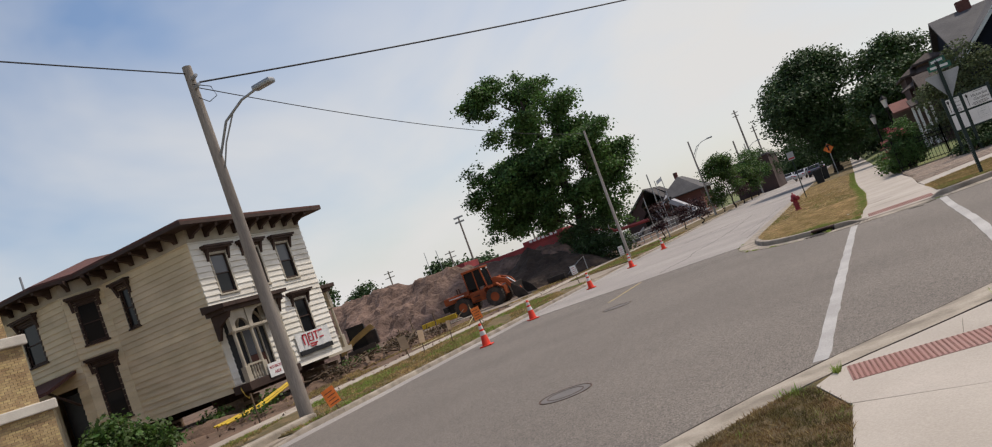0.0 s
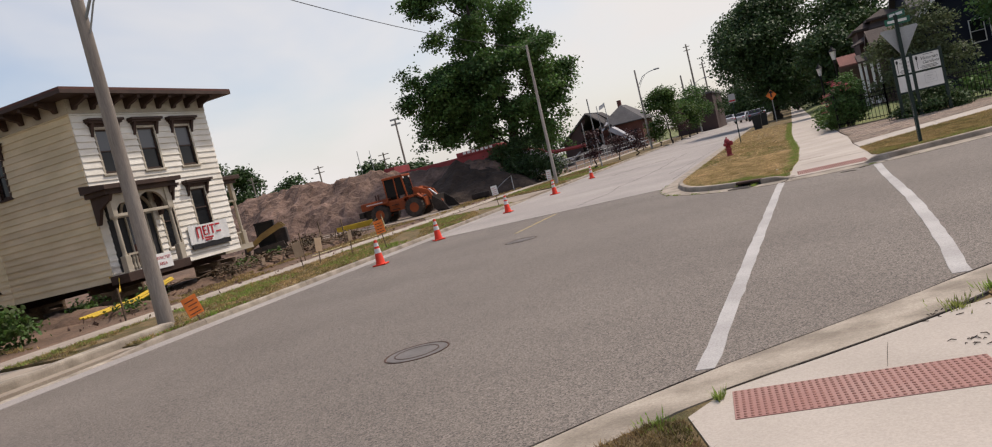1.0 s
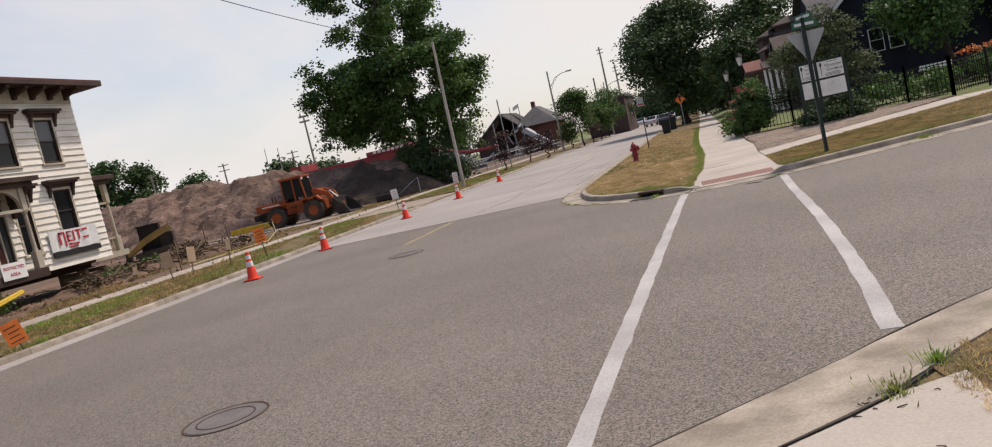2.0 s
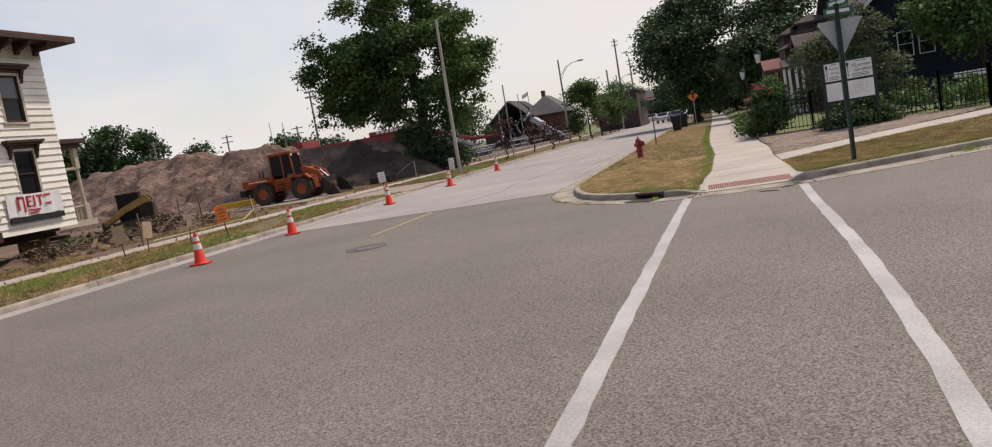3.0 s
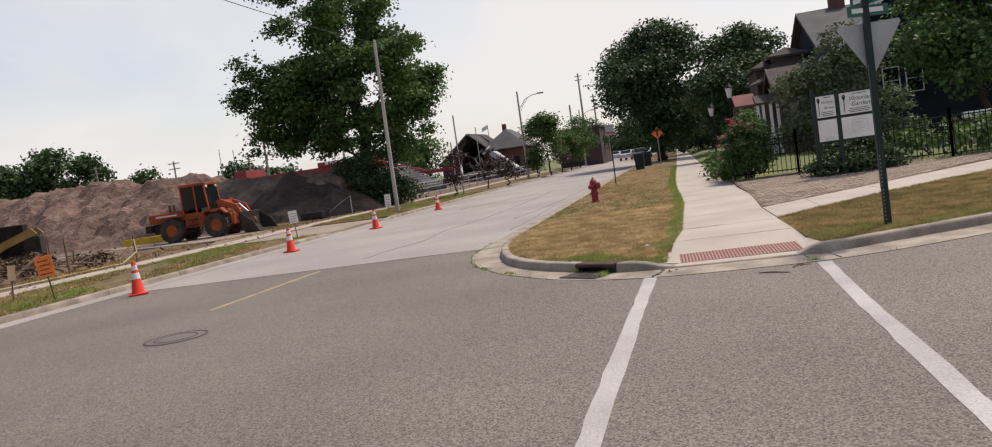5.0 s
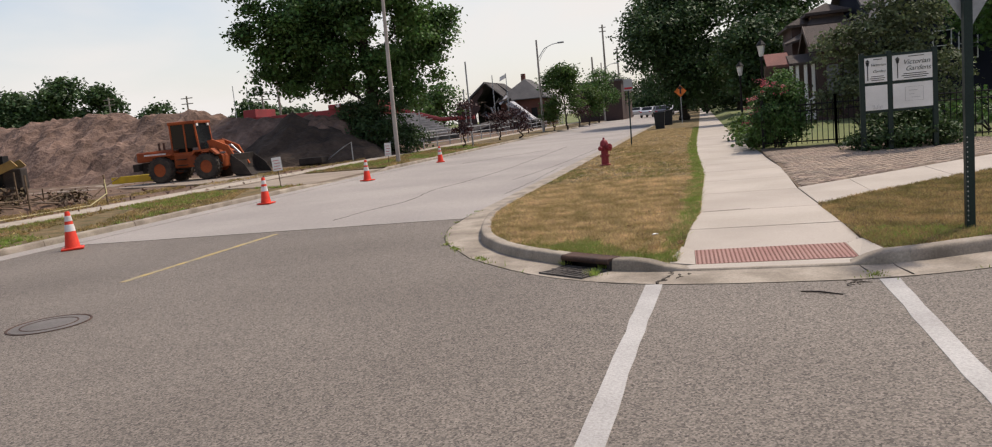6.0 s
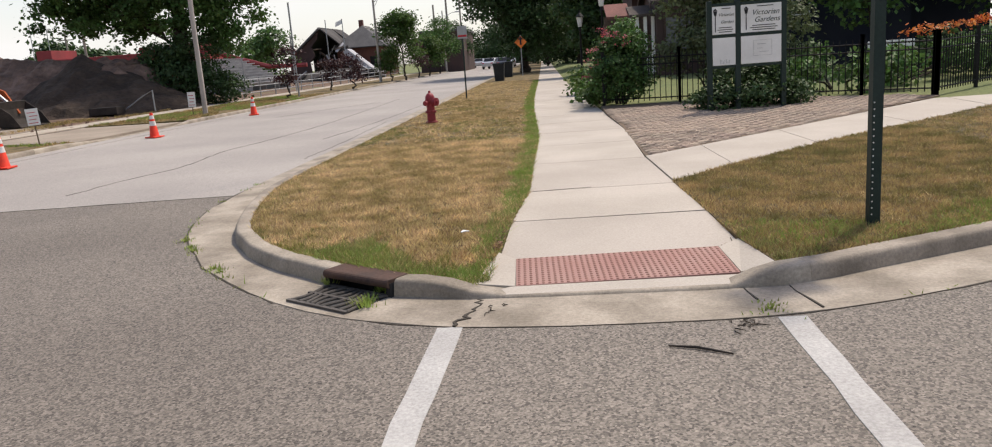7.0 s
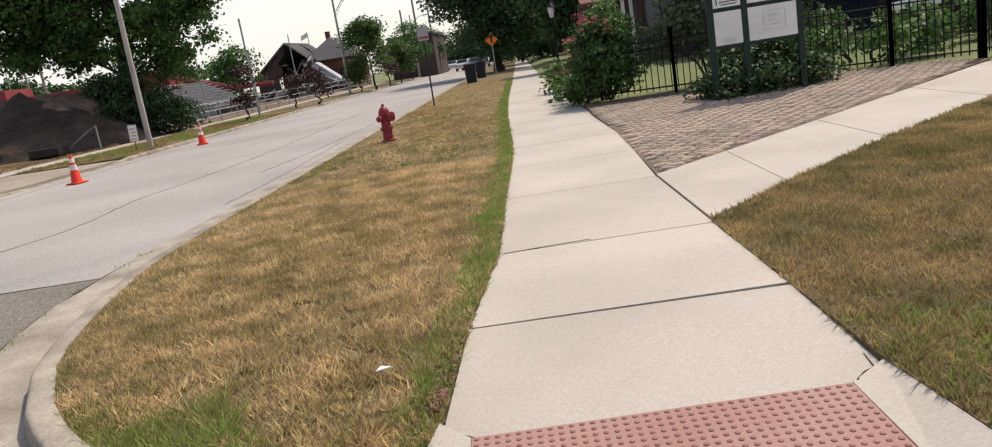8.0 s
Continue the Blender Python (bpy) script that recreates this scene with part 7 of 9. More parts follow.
for i, (x, y, h, w) in enumerate(((-1, 120, 9, 10), (6, 110, 9, 11), (14, 100, 9, 11), (24, 95, 10, 12), (-4.5, 150, 10, 10), (36, 90, 12, 13), (2, 98, 7, 8))):
    round_tree("street_tree", (x, y, 0.1), h, w, 8000, 0.34, "dark leafy tree far along the street", M_LEAF2, 0.35, 40 + i, 0.15, "far trees", 10)

for i, (x, y, h, w) in enumerate(((0.8, 104, 6.5, 8), (-1.2, 138, 7.5, 10), (4.5, 128, 9, 11), (-8.5, 182, 9, 13), (-3, 184, 10, 12), (-5.5, 181, 5, 9), (-11.5, 181, 6, 10), (-16, 184, 7, 11))):
    round_tree("street_tree", (x, y, 0.05), h, w, 5200, 0.34, "dark leafy tree closing the street", M_LEAF2, 0.3, 140 + i, 0.04, "far trees", 10)

# small trees on the left verge
for i, (x, y, h, w, m, lab) in enumerate((
        (-16.2, 60.0, 3.0, 1.5, M_LEAFRED, "young plum tree with dark red leaves"), (-14.8, 69.8, 2.4, 1.5, M_LEAFRED, "low plum tree with dark red leaves"),
        (-16.5, 70.4, 2.4, 1.7, M_LEAFRED, "low plum tree with dark red leaves"), (-15.2, 86.0, 2.9, 2.4, M_LEAF3, "young bright green street tree"),
        (-14.1, 87.0, 6.1, 4.6, M_LEAF3, "round green street tree"), (-14.0, 94.0, 3.6, 2.6, M_LEAFRED, "plum tree with dark red leaves"),
        (-13.9, 101.0, 4.4, 3.6, M_LEAF3, "green street tree"), (-14.2, 112.0, 6.4, 6.0, M_LEAF, "green street tree"), (-14.0, 130.0, 7, 6.0, M_LEAF2, "green street tree"))):
    round_tree("verge_tree", (x, y, 0.1), h, w, (900 if m is M_LEAFRED else 2200) if w < 3 else 8000, 0.12 if w < 3 else 0.17, lab + " on the far verge", m, 0.05 + 0.012 * w, 60 + i, 0.26, "verge trees", 15)
round_tree("field_tree", (-33.0, 108, 0.1), 7.0, 6.5, 2600, 0.3, "green tree behind the bleachers", M_LEAF, 0.25, 80, 0.2, n=9)
round_tree("field_tree", (-41.0, 125, 0.1), 6.0, 9.0, 2600, 0.35, "green tree behind the bleachers", M_LEAF, 0.25, 81, 0.15, n=9)
for i, (x, y, h, w) in enumerate(((-131, 150, 19, 15), (-122, 152, 17, 11), (-143, 150, 17, 16), (-152, 156, 15, 18), (-137, 146, 12, 14), (-110, 155, 11.5, 14), (-92, 158, 10.5, 9), (-73, 140, 7, 9), (-160, 150, 18, 18), (-58, 150, 8, 8))):
    round_tree("distant_tree", (x, y, 0.0), h, w, 6500, 0.62, "dark rounded tree far beyond the site", M_LEAF2, 0.4, 90 + i, 0.1, "distant trees", 10)


# ---------------------------------------------------------------- right-hand house
rh = thing("garden_house", (8, 52, 0.3), "dark navy and brown gabled house with grey shingle roofs", "house")


def gable_roof(b, x0, x1, y0, y1, ze, zr, along, over=0.35, th=0.14):
    if along == "x":
        ym = (y0 + y1) / 2
        poly3(b, [(x0 - over, y0 - over, ze - 0.1), (x1 + over, y0 - over, ze - 0.1), (x1 + over, ym, zr), (x0 - over, ym, zr)], (0, 0, th))
        poly3(b, [(x0 - over, y1 + over, ze - 0.1), (x1 + over, y1 + over, ze - 0.1), (x1 + over, ym, zr + 0.002), (x0 - over, ym, zr + 0.002)], (0, 0, th))
    else:
        xm = (x0 + x1) / 2
        poly3(b, [(x0 - over, y0 - over, ze - 0.1), (x0 - over, y1 + over, ze - 0.1), (xm, y1 + over, zr), (xm, y0 - over, zr)], (0, 0, th))
        poly3(b, [(x1 + over, y0 - over, ze - 0.1), (x1 + over, y1 + over, ze - 0.1), (xm, y1 + over, zr + 0.002), (xm, y0 - over, zr + 0.002)], (0, 0, th))


bm = bmesh.new()
box(bm, 5.2, 16.5, 50, 59, 0.2, 4.9)
part("wall", bm, M_NAVY, rh)
for x, k in ((16.5, -0.2), (5.2, 0.2)):
    bm = bmesh.new()
    poly3(bm, [(x, 50, 4.9), (x, 59, 4.9), (x, 54.5, 7.1)], (k, 0, 0))
    part("gable_end", bm, M_NAVY, rh)
bm = bmesh.new()
gable_roof(bm, 5.2, 16.5, 50, 59, 4.9, 7.1, "x")
part("roof", bm, M_GREYROOF, rh)
bm = bmesh.new()
box(bm, 4.9, 12.3, 47.6, 50, 0.2, 4.0)
poly3(bm, [(4.9, 47.6, 4.0), (12.3, 47.6, 4.0), (8.6, 47.6, 7.5)], (0, 3.5, 0))
part("front_gable", bm, M_NAVY, rh)
bm = bmesh.new()
box(bm, 6.5, 7.2, 54.2, 54.8, 6.8, 7.75, 0.02)
part("chimney", bm, M_REDBRICK, rh)
bm = bmesh.new()
gable_roof(bm, 4.9, 12.3, 47.6, 53.0, 4.0, 7.5, "y", 0.4)
part("front_roof", bm, M_GREYROOF, rh)
bm = bmesh.new()
for s in (-1, 1):
    poly3(bm, [(8.6 + s * 4.15, 47.16, 3.66), (8.6, 47.16, 7.50), (8.6, 47.16, 7.74), (8.6 + s * 4.15, 47.16, 3.90)], (0, 0.04, 0))
part("rake_board", bm, M_WHITE, rh, "white rake boards of the gable")
for x, z in ((7.0, 2.3), (7.9, 2.3)):
    bm = bmesh.new()
    for a in ((x - 0.04, x, z - 0.04, z + 1.14), (x + 0.6, x + 0.64, z - 0.04, z + 1.14), (x, x + 0.6, z - 0.04, z), (x, x + 0.6, z + 1.1, z + 1.14), (x, x + 0.6, z + 0.53, z + 0.56)):
        box(bm, a[0], a[1], 47.54, 47.6, a[2], a[3])
    w_ob = part("window", bm, M_WHITE, rh, "white-framed window")
    bm = bmesh.new()
    box(bm, x, x + 0.6, 47.57, 47.595, z, z + 1.1)
    part("pane", bm, M_GLASS, w_ob)
def hip_roof(b, x0, x1, y0, y1, ze, zr, over=0.3):
    """A hipped roof over a plan rectangle, with a boxed eave."""
    x0, x1, y0, y1 = x0 - over, x1 + over, y0 - over, y1 + over
    lo = [b.verts.new((x, y, ze - 0.12)) for x, y in ((x0, y0), (x1, y0), (x1, y1), (x0, y1))]
    hi = [b.verts.new((x, y, ze)) for x, y in ((x0, y0), (x1, y0), (x1, y1), (x0, y1))]
    k = min(x1 - x0, y1 - y0) / 2 * 0.98
    xm, ym = (x0 + x1) / 2, (y0 + y1) / 2
    if x1 - x0 < y1 - y0:
        r = [b.verts.new((xm, y0 + k, zr)), b.verts.new((xm, y1 - k, zr))]
        b.faces.new((hi[0], hi[1], r[0]))
        b.faces.new((hi[1], hi[2], r[1], r[0]))
        b.faces.new((hi[2], hi[3], r[1]))
        b.faces.new((hi[3], hi[0], r[0], r[1]))
    else:
        r = [b.verts.new((x0 + k, ym, zr)), b.verts.new((x1 - k, ym, zr))]
        b.faces.new((hi[0], hi[1], r[1], r[0]))
        b.faces.new((hi[1], hi[2], r[1]))
        b.faces.new((hi[2], hi[3], r[0], r[1]))
        b.faces.new((hi[3], hi[0], r[0]))
    for i in range(4):
        b.faces.new((lo[i], lo[(i + 1) % 4], hi[(i + 1) % 4], hi[i]))
    b.faces.new(lo[::-1])


bm = bmesh.new()
box(bm, 2.95, 5.0, 49.0, 53.0, 0.2, 3.25)
poly3(bm, [(2.95, 49.0, 3.25), (2.95, 53.0, 3.25), (2.95, 51.0, 4.3)], (2.0, 0, 0))
part("side_wing", bm, M_BROWNSIDE, rh)
bm = bmesh.new()
gable_roof(bm, 2.95, 5.0, 49.0, 53.0, 3.25, 4.28, "x", 0.25)
part("wing_roof", bm, M_WINGROOF, rh, "weathered brown-grey shingle roof")
bm = bmesh.new()
for y0, y1 in ((48.72, 51.0), (53.28, 51.0)):
    poly3(bm, [(2.66, y0, 2.98), (2.66, y1, 4.20), (2.66, y1, 4.44), (2.66, y0, 3.22)], (0.04, 0, 0))
part("rake_board", bm, M_TRIM, rh)
bm = bmesh.new()
box(bm, 3.35, 4.75, 53.2, 57.0, 0.2, 5.05)
part("turret", bm, M_TANSIDE, rh, "dull tan shingled turret wall")
bm = bmesh.new()
hip_roof(bm, 3.35, 4.75, 53.2, 57.0, 5.15, 5.6, 0.3)
part("turret_roof", bm, M_WINGROOF, rh)
bm = bmesh.new()
poly3(bm, [(3.1, 52.75, 4.5), (4.95, 52.75, 4.5), (4.75, 53.25, 4.85), (3.35, 53.25, 4.85)], (0, 0, 0.1))
part("skirt_roof", bm, M_WINGROOF, rh)
bm = bmesh.new()
box(bm, 2.55, 3.34, 54.0, 58.0, 0.2, 4.65)
part("rear_wing", bm, M_BROWNSIDE, rh)
bm = bmesh.new()
hip_roof(bm, 2.55, 3.34, 54.0, 58.0, 4.75, 5.1, 0.25)
part("rear_roof", bm, M_WINGROOF, rh)
bm = bmesh.new()
poly3(bm, [(2.1, 52.6, 3.75), (2.95, 52.6, 3.95), (2.95, 54.0, 4.25), (2.1, 54.0, 3.85)], (0, 0, 0.1))
part("lean_roof", bm, M_WINGROOF, rh)
M_ROSYROOF = mat("rosy_shingle", (0.20, 0.085, 0.07), (0.15, 0.068, 0.057), 0.8, 14, 0.9, 0.4, 0.25)
bm = bmesh.new()
poly3(bm, [(1.0, 49.6, 2.72), (2.0, 49.6, 2.72), (2.0, 51.2, 3.3), (1.0, 51.2, 3.3)], (0, 0, 0.1))
part("porch_roof", bm, M_ROSYROOF, rh, "small rosy shingle porch roof")
bm = bmesh.new()
poly3(bm, [(1.9, 49.3, 2.72), (3.0, 49.3, 2.72), (3.0, 50.6, 3.12), (1.9, 50.6, 3.12)], (0, 0, 0.1))
part("porch_eave", bm, M_WINGROOF, rh)
for x in (1.98, 2.22, 2.55, 2.86):
    bm = bmesh.new()
    box(bm, x - 0.065, x + 0.065, 49.42, 49.55, 0.35, 2.72, 0.015)
    part("porch_column", bm, M_WHITE, rh)
bm = bmesh.new()
box(bm, 1.95, 2.9, 49.46, 49.52, 1.22, 1.30)
part("porch_rail", bm, M_WHITE, rh)
for i in range(7):
    bm = bmesh.new()
    box(bm, 2.05 + i * 0.12, 2.08 + i * 0.12, 49.475, 49.505, 0.40, 1.22)
    part("baluster", bm, M_WHITE, rh)
bm = bmesh.new()
box(bm, 1.0, 2.93, 49.3, 51.6, 0.15, 0.38)
part("porch_floor", bm, M_BROWNSIDE, rh)
bm = bmesh.new()
box(bm, 1.05, 2.94, 51.6, 51.8, 0.38, 2.9)
part("porch_wall", bm, M_TANSIDE, rh)
bm = bmesh.new()
box(bm, 3.3, 4.4, 48.93, 49.0, 1.3, 2.6)
wing_win = part("window", bm, M_BLIND, rh)
bm = bmesh.new()
for a in ((3.22, 3.3, 1.2, 2.7), (4.4, 4.48, 1.2, 2.7), (3.3, 4.4, 2.6, 2.7), (3.3, 4.4, 1.2, 1.3), (3.82, 3.88, 1.3, 2.6)):
    box(bm, a[0], a[1], 48.90, 49.0, a[2], a[3])
part("window_frame", bm, M_TRIM, wing_win)


# ---------------------------------------------------------------- far end of the street
M_CHARRED = mat("charred_roof", (0.035, 0.03, 0.03), (0.075, 0.068, 0.065), 0.4, 5, 0.9, 0.4, 0.4)
ruin = thing("ruined_house", (-31, 127, 0), "half-collapsed dark gabled building with a torn open end", "building")
bm = bmesh.new()
poly3(bm, [(-36.0, 121, 2.8), (-31.1, 121, 6.85), (-31.1, 133, 6.85), (-36.0, 133, 2.8)], (0, 0, 0.25))
part("roof", bm, M_GREYROOF, ruin, "grey shingle roof slope still standing")
bm = bmesh.new()
poly3(bm, [(-26.6, 128, 3.2), (-31.05, 128, 6.85), (-31.05, 133, 6.85), (-26.6, 133, 3.2)], (0, 0, 0.25))
part("far_slope", bm, M_CHARRED, ruin)
bm = bmesh.new()
poly3(bm, [(-28.6, 121.6, 4.6), (-30.9, 121.2, 6.7), (-30.9, 127.9, 6.7), (-29.6, 127.9, 5.4)], (0, 0, 0.2))
part("torn_slope", bm, M_CHARRED, ruin)
bm = bmesh.new()
poly3(bm, [(-35.6, 121.5, 0), (-32.6, 121.5, 0), (-32.9, 121.5, 2.6), (-32.1, 121.5, 3.4), (-32.5, 121.5, 4.6), (-31.6, 121.5, 5.6), (-31.3, 121.5, 6.6), (-35.6, 121.5, 3.0)], (0, 0.3, 0))
part("broken_gable", bm, M_BROWNSIDE, ruin)
# Rear wall coloured black so the inside reads as deep shade.
bm = bmesh.new()
box(bm, -35.6, -27.0, 132.5, 133, 0, 3.2)
poly3(bm, [(-35.6, 132.5, 3.2), (-27.0, 132.5, 3.2), (-31.1, 132.5, 6.8)], (0, 0.4, 0))
part("rear_wall", bm, M_PLAINSHADEBLACK, ruin)
bm = bmesh.new()
box(bm, -27.3, -27.0, 124, 133, 0, 3.4)
part("side_wall", bm, M_REDBRICK, ruin)
r3 = np.random.default_rng(77)
for i in range(26):
    bm = bmesh.new()
    c = Vector((r3.uniform(-32.4, -27.2), r3.uniform(121.0, 124.5), r3.uniform(1.4, 4.6)))
    if c.z > 6.6 - abs(c.x + 31.1) * 0.8:
        c.z *= 0.6
    box(bm, -r3.uniform(0.5, 1.5), 0.6, -0.07, 0.07, -0.05, 0.05 + r3.uniform(0, 0.25), m=pose(*c, r3.uniform(-60, 60), r3.uniform(-70, 70), r3.uniform(0, 180)))
    part("broken_board", bm, (M_CHARRED, M_BLEACHER, M_TANSIDE, M_CHARRED)[i % 4], ruin)
fh = thing("far_house", (-27, 131, 0), "dark red brick house with a grey hipped roof and chimney", "building")
bm = bmesh.new()
box(bm, -30.2, -23.8, 126, 137, 0, 4.2)
part("wall", bm, M_REDBRICK, fh)
bm = bmesh.new()
hip_roof(bm, -30.2, -23.8, 126, 137, 4.3, 7.3, 0.6)
part("roof", bm, M_GREYROOF, fh)
bm = bmesh.new()
box(bm, -27.6, -27.0, 129.6, 130.2, 6.6, 8.1)
part("chimney", bm, M_REDBRICK, fh)
for x in (-29.0, -27.0, -25.2):
    bm = bmesh.new()
    box(bm, x - 0.45, x + 0.45, 125.94, 126.02, 1.4, 2.9)
    part("window", bm, M_GLASS, fh)
ob = thing("broken_roof", (-27, 117, 0), "collapsed grey roof slabs and rubble heaped on the ground", "debris")
for i in range(34):
    bm = bmesh.new()
    x = r3.uniform(-34.0, -22.5)
    hgt = 0.3 + 1.7 * max(0.0, 1 - abs(x + 27.5) / 7.0)
    box(bm, -r3.uniform(0.5, 1.6), r3.uniform(0.5, 1.4), -0.7, 0.7, -0.05, 0.05,
        m=pose(x, r3.uniform(115.0, 119.0), r3.uniform(0.25, hgt), r3.uniform(-30, 30), r3.uniform(-35, 35), r3.uniform(0, 90)))
    part("slab", bm, (M_BLEACHER, M_CHARRED, M_GREYROOF)[i % 3], ob)
bm = bmesh.new()
poly3(bm, [(-27.8, 119.5, 3.6), (-24.6, 119.5, 0.9), (-23.6, 119.5, 0.9), (-27.2, 119.5, 4.0)], (0, 2.5, 0))
part("fallen_slope", bm, M_BLEACHER, ob, "pale fallen roof slope")
heap("rubble_heap", -36, -21, 113.5, 121, 0.6, lambda x, y: 1.5 * max(-0.3, 1 - ((x + 28.5) / 7.2) ** 2 - ((y - 117.2) / 3.4) ** 2) + 0.3 * lump(x, y, 0.9, 5.0), M_CHARRED, "grey heap of demolition rubble")
bk = thing("brick_block", (-15.5, 128, 0), "long low red brick building across the street's end", "building")
bm = bmesh.new()
box(bm, -18.3, -12.3, 124, 140, 0, 5.4)
part("wall", bm, mat("dull_brown_brick", (0.085, 0.052, 0.045), (0.06, 0.04, 0.037), 0.5, 8, 0.9, 0.3, 0.2), bk)
bm = bmesh.new()
box(bm, -18.5, -12.1, 123.8, 140.2, 5.4, 5.65)
part("parapet", bm, M_GREYROOF, bk)
for i in range(4):
    bm = bmesh.new()
    box(bm, -17.9 + i * 1.4, -17.1 + i * 1.4, 123.94, 124.01, 2.4, 4.2)
    part("window", bm, M_GLASS, bk)
flag = thing("flagpole", (-29.0, 112, 0), "white flagpole with a small flag", "flagpole")
bm = bmesh.new()
tube(bm, [(-27.7, 120.5, 0), (-27.7, 120.5, 7.9)], [0.08, 0.05], 6)
part("pole", bm, M_METAL, flag)
bm = bmesh.new()
poly3(bm, [(-27.7, 120.5, 7.3), (-28.7, 120.6, 6.9), (-28.6, 120.6, 7.5), (-27.7, 120.5, 7.85)], (0, 0.02, 0))
part("flag", bm, M_WHITE, flag)

# bleachers, red stands and field fence
bl = thing("bleachers", (-29, 89, 0), "rows of grey aluminium bleachers beside the field", "bleachers")
for i in range(10):
    x, z = -27.2 - i * 0.5, 0.85 + i * 0.26
    bm = bmesh.new()
    box(bm, x - 0.14, x + 0.14, 83.5, 94.5, z, z + 0.05)
    part("bench", bm, M_BLEACHER, bl)
    bm = bmesh.new()
    box(bm, x - 0.5, x - 0.14, 83.5, 94.5, z - 0.06, z - 0.02)
    part("foot_board", bm, M_BLEACHER, bl)
    bm = bmesh.new()
    box(bm, x - 0.165, x - 0.145, 83.5, 94.5, z - 0.25, z - 0.065)
    part("riser", bm, M_BLEACHER, bl)
for y in (83.7, 87.2, 90.8, 94.2):
    bm = bmesh.new()
    poly3(bm, [(-27.1, y, 0), (-31.9, y, 0), (-31.9, y, 2.9), (-27.1, y, 0.55)], (0, 0.08, 0))
    part("support", bm, M_METAL, bl)
red = thing("red_stand", (-46, 96, 0), "long red painted grandstand beyond the heaps", "grandstand")
bm = bmesh.new()
box(bm, -54.0, -35.5, 95, 99, 0.0, 4.55, 0.05)
part("wall", bm, M_REDPAINT, red)
bm = bmesh.new()
box(bm, -53.2, -51.6, 94.7, 99.2, 4.55, 5.5, 0.05)
part("booth", bm, M_REDPAINT, red)
bm = bmesh.new()
box(bm, -42.4, -36.5, 94.8, 99.2, 4.55, 5.1, 0.05)
part("parapet", bm, M_REDPAINT, red)
for i in range(7):
    bm = bmesh.new()
    box(bm, -41.4 + i * 0.62, -41.0 + i * 0.62, 94.72, 94.8, 4.75, 5.05)
    part("bar", bm, M_WHITE, red)
bm = bmesh.new()
tube(bm, [(-35.5, 97, 4.1), (-30, 97, 2.3), (-26, 97, 2.2)], 0.25, 6)
part("ramp_rail", bm, M_REDPAINT, red)
ff = thing("field_fence", (-19.4, 90, 0.1), "low chain fence with pale posts along the field", "fence")
for zz in (0.35, 0.75, 1.2):
    bm = bmesh.new()
    tube(bm, [(-20.7, 62, zz + 0.1), (-20.5, 122, zz + 0.1)], 0.03, 5)
    part("rail", bm, M_METAL, ff)
for i in range(21):
    y = 62 + i * 3
    bm = bmesh.new()
    tube(bm, [(-20.7 + 0.2 * i / 20, y, 0.0), (-20.7 + 0.2 * i / 20, y, 1.38)], 0.04, 6)
    part("post", bm, M_METAL, ff)
bm = bmesh.new()
prism(bm, [(-22.2, 60), (-20.39, 60), (-20.39, 168), (-22.2, 168)], -0.1, 0.09)
prism(bm, [(-60, 100), (-22.2, 60), (-22.2, 168), (-60, 168)], -0.1, 0.085)
part("field", bm, M_FIELD, kind="structure", label="field grass behind the fence", category="lawn")
for x, y, h, white in ((-16.2, 62, 5.5, 0), (-19.8, 73, 4.2, 1), (-25.5, 78, 5.0, 1), (-23.6, 97, 6.5, 1)):
    ob = thing("field_post", (x, y, 0.1), "slender pale post beside the field", "post", "field posts")
    bm = bmesh.new()
    tube(bm, [(x, y, 0), (x, y, h)], 0.05, 6)
    part("shaft", bm, M_METAL, ob)
# poles beyond the heap
for x, y, h in ((-93, 140, 11.4), (-110, 140, 12.8), (-77.5, 140, 10.6), (-58, 138, 10.5)):
    ob = thing("utility_pole", (x, y, 0), "utility pole with crossarms far beyond the site", "pole", "far utility poles")
    bm = bmesh.new()
    tube(bm, [(x, y, 0), (x, y, h)], [0.2, 0.14], 6)
    part("shaft", bm, M_WOODPOLE, ob)
    for z in (h - 0.5, h - 1.5):
        bm = bmesh.new()
        box(bm, x - 1.2, x + 1.2, y - 0.08, y + 0.08, z, z + 0.16)
        part("crossarm", bm, M_WOODPOLE, ob)
mast = thing("floodlight_mast", (-62.8, 120, 0), "tall floodlight mast beyond the heaps", "mast")
bm = bmesh.new()
tube(bm, [(-62.8, 120, 0), (-62.8, 120, 14.2)], [0.22, 0.14], 8)
part("shaft", bm, M_WOODPOLE, mast)
for z in (13.2, 14.0):
    bm = bmesh.new()
    box(bm, -63.7, -61.9, 119.9, 120.1, z, z + 0.3)
    part("lamp_bank", bm, M_METAL, mast)
for x, h in ((-83.2, 12.2), (-80.4, 11.7)):
    ob = thing("antenna", (x, 140, 0), "thin mast far beyond the site", "mast", "thin masts")
    bm = bmesh.new()
    tube(bm, [(x, 140, 0), (x, 140, h)], 0.07, 5)
    part("shaft", bm, M_METAL, ob)

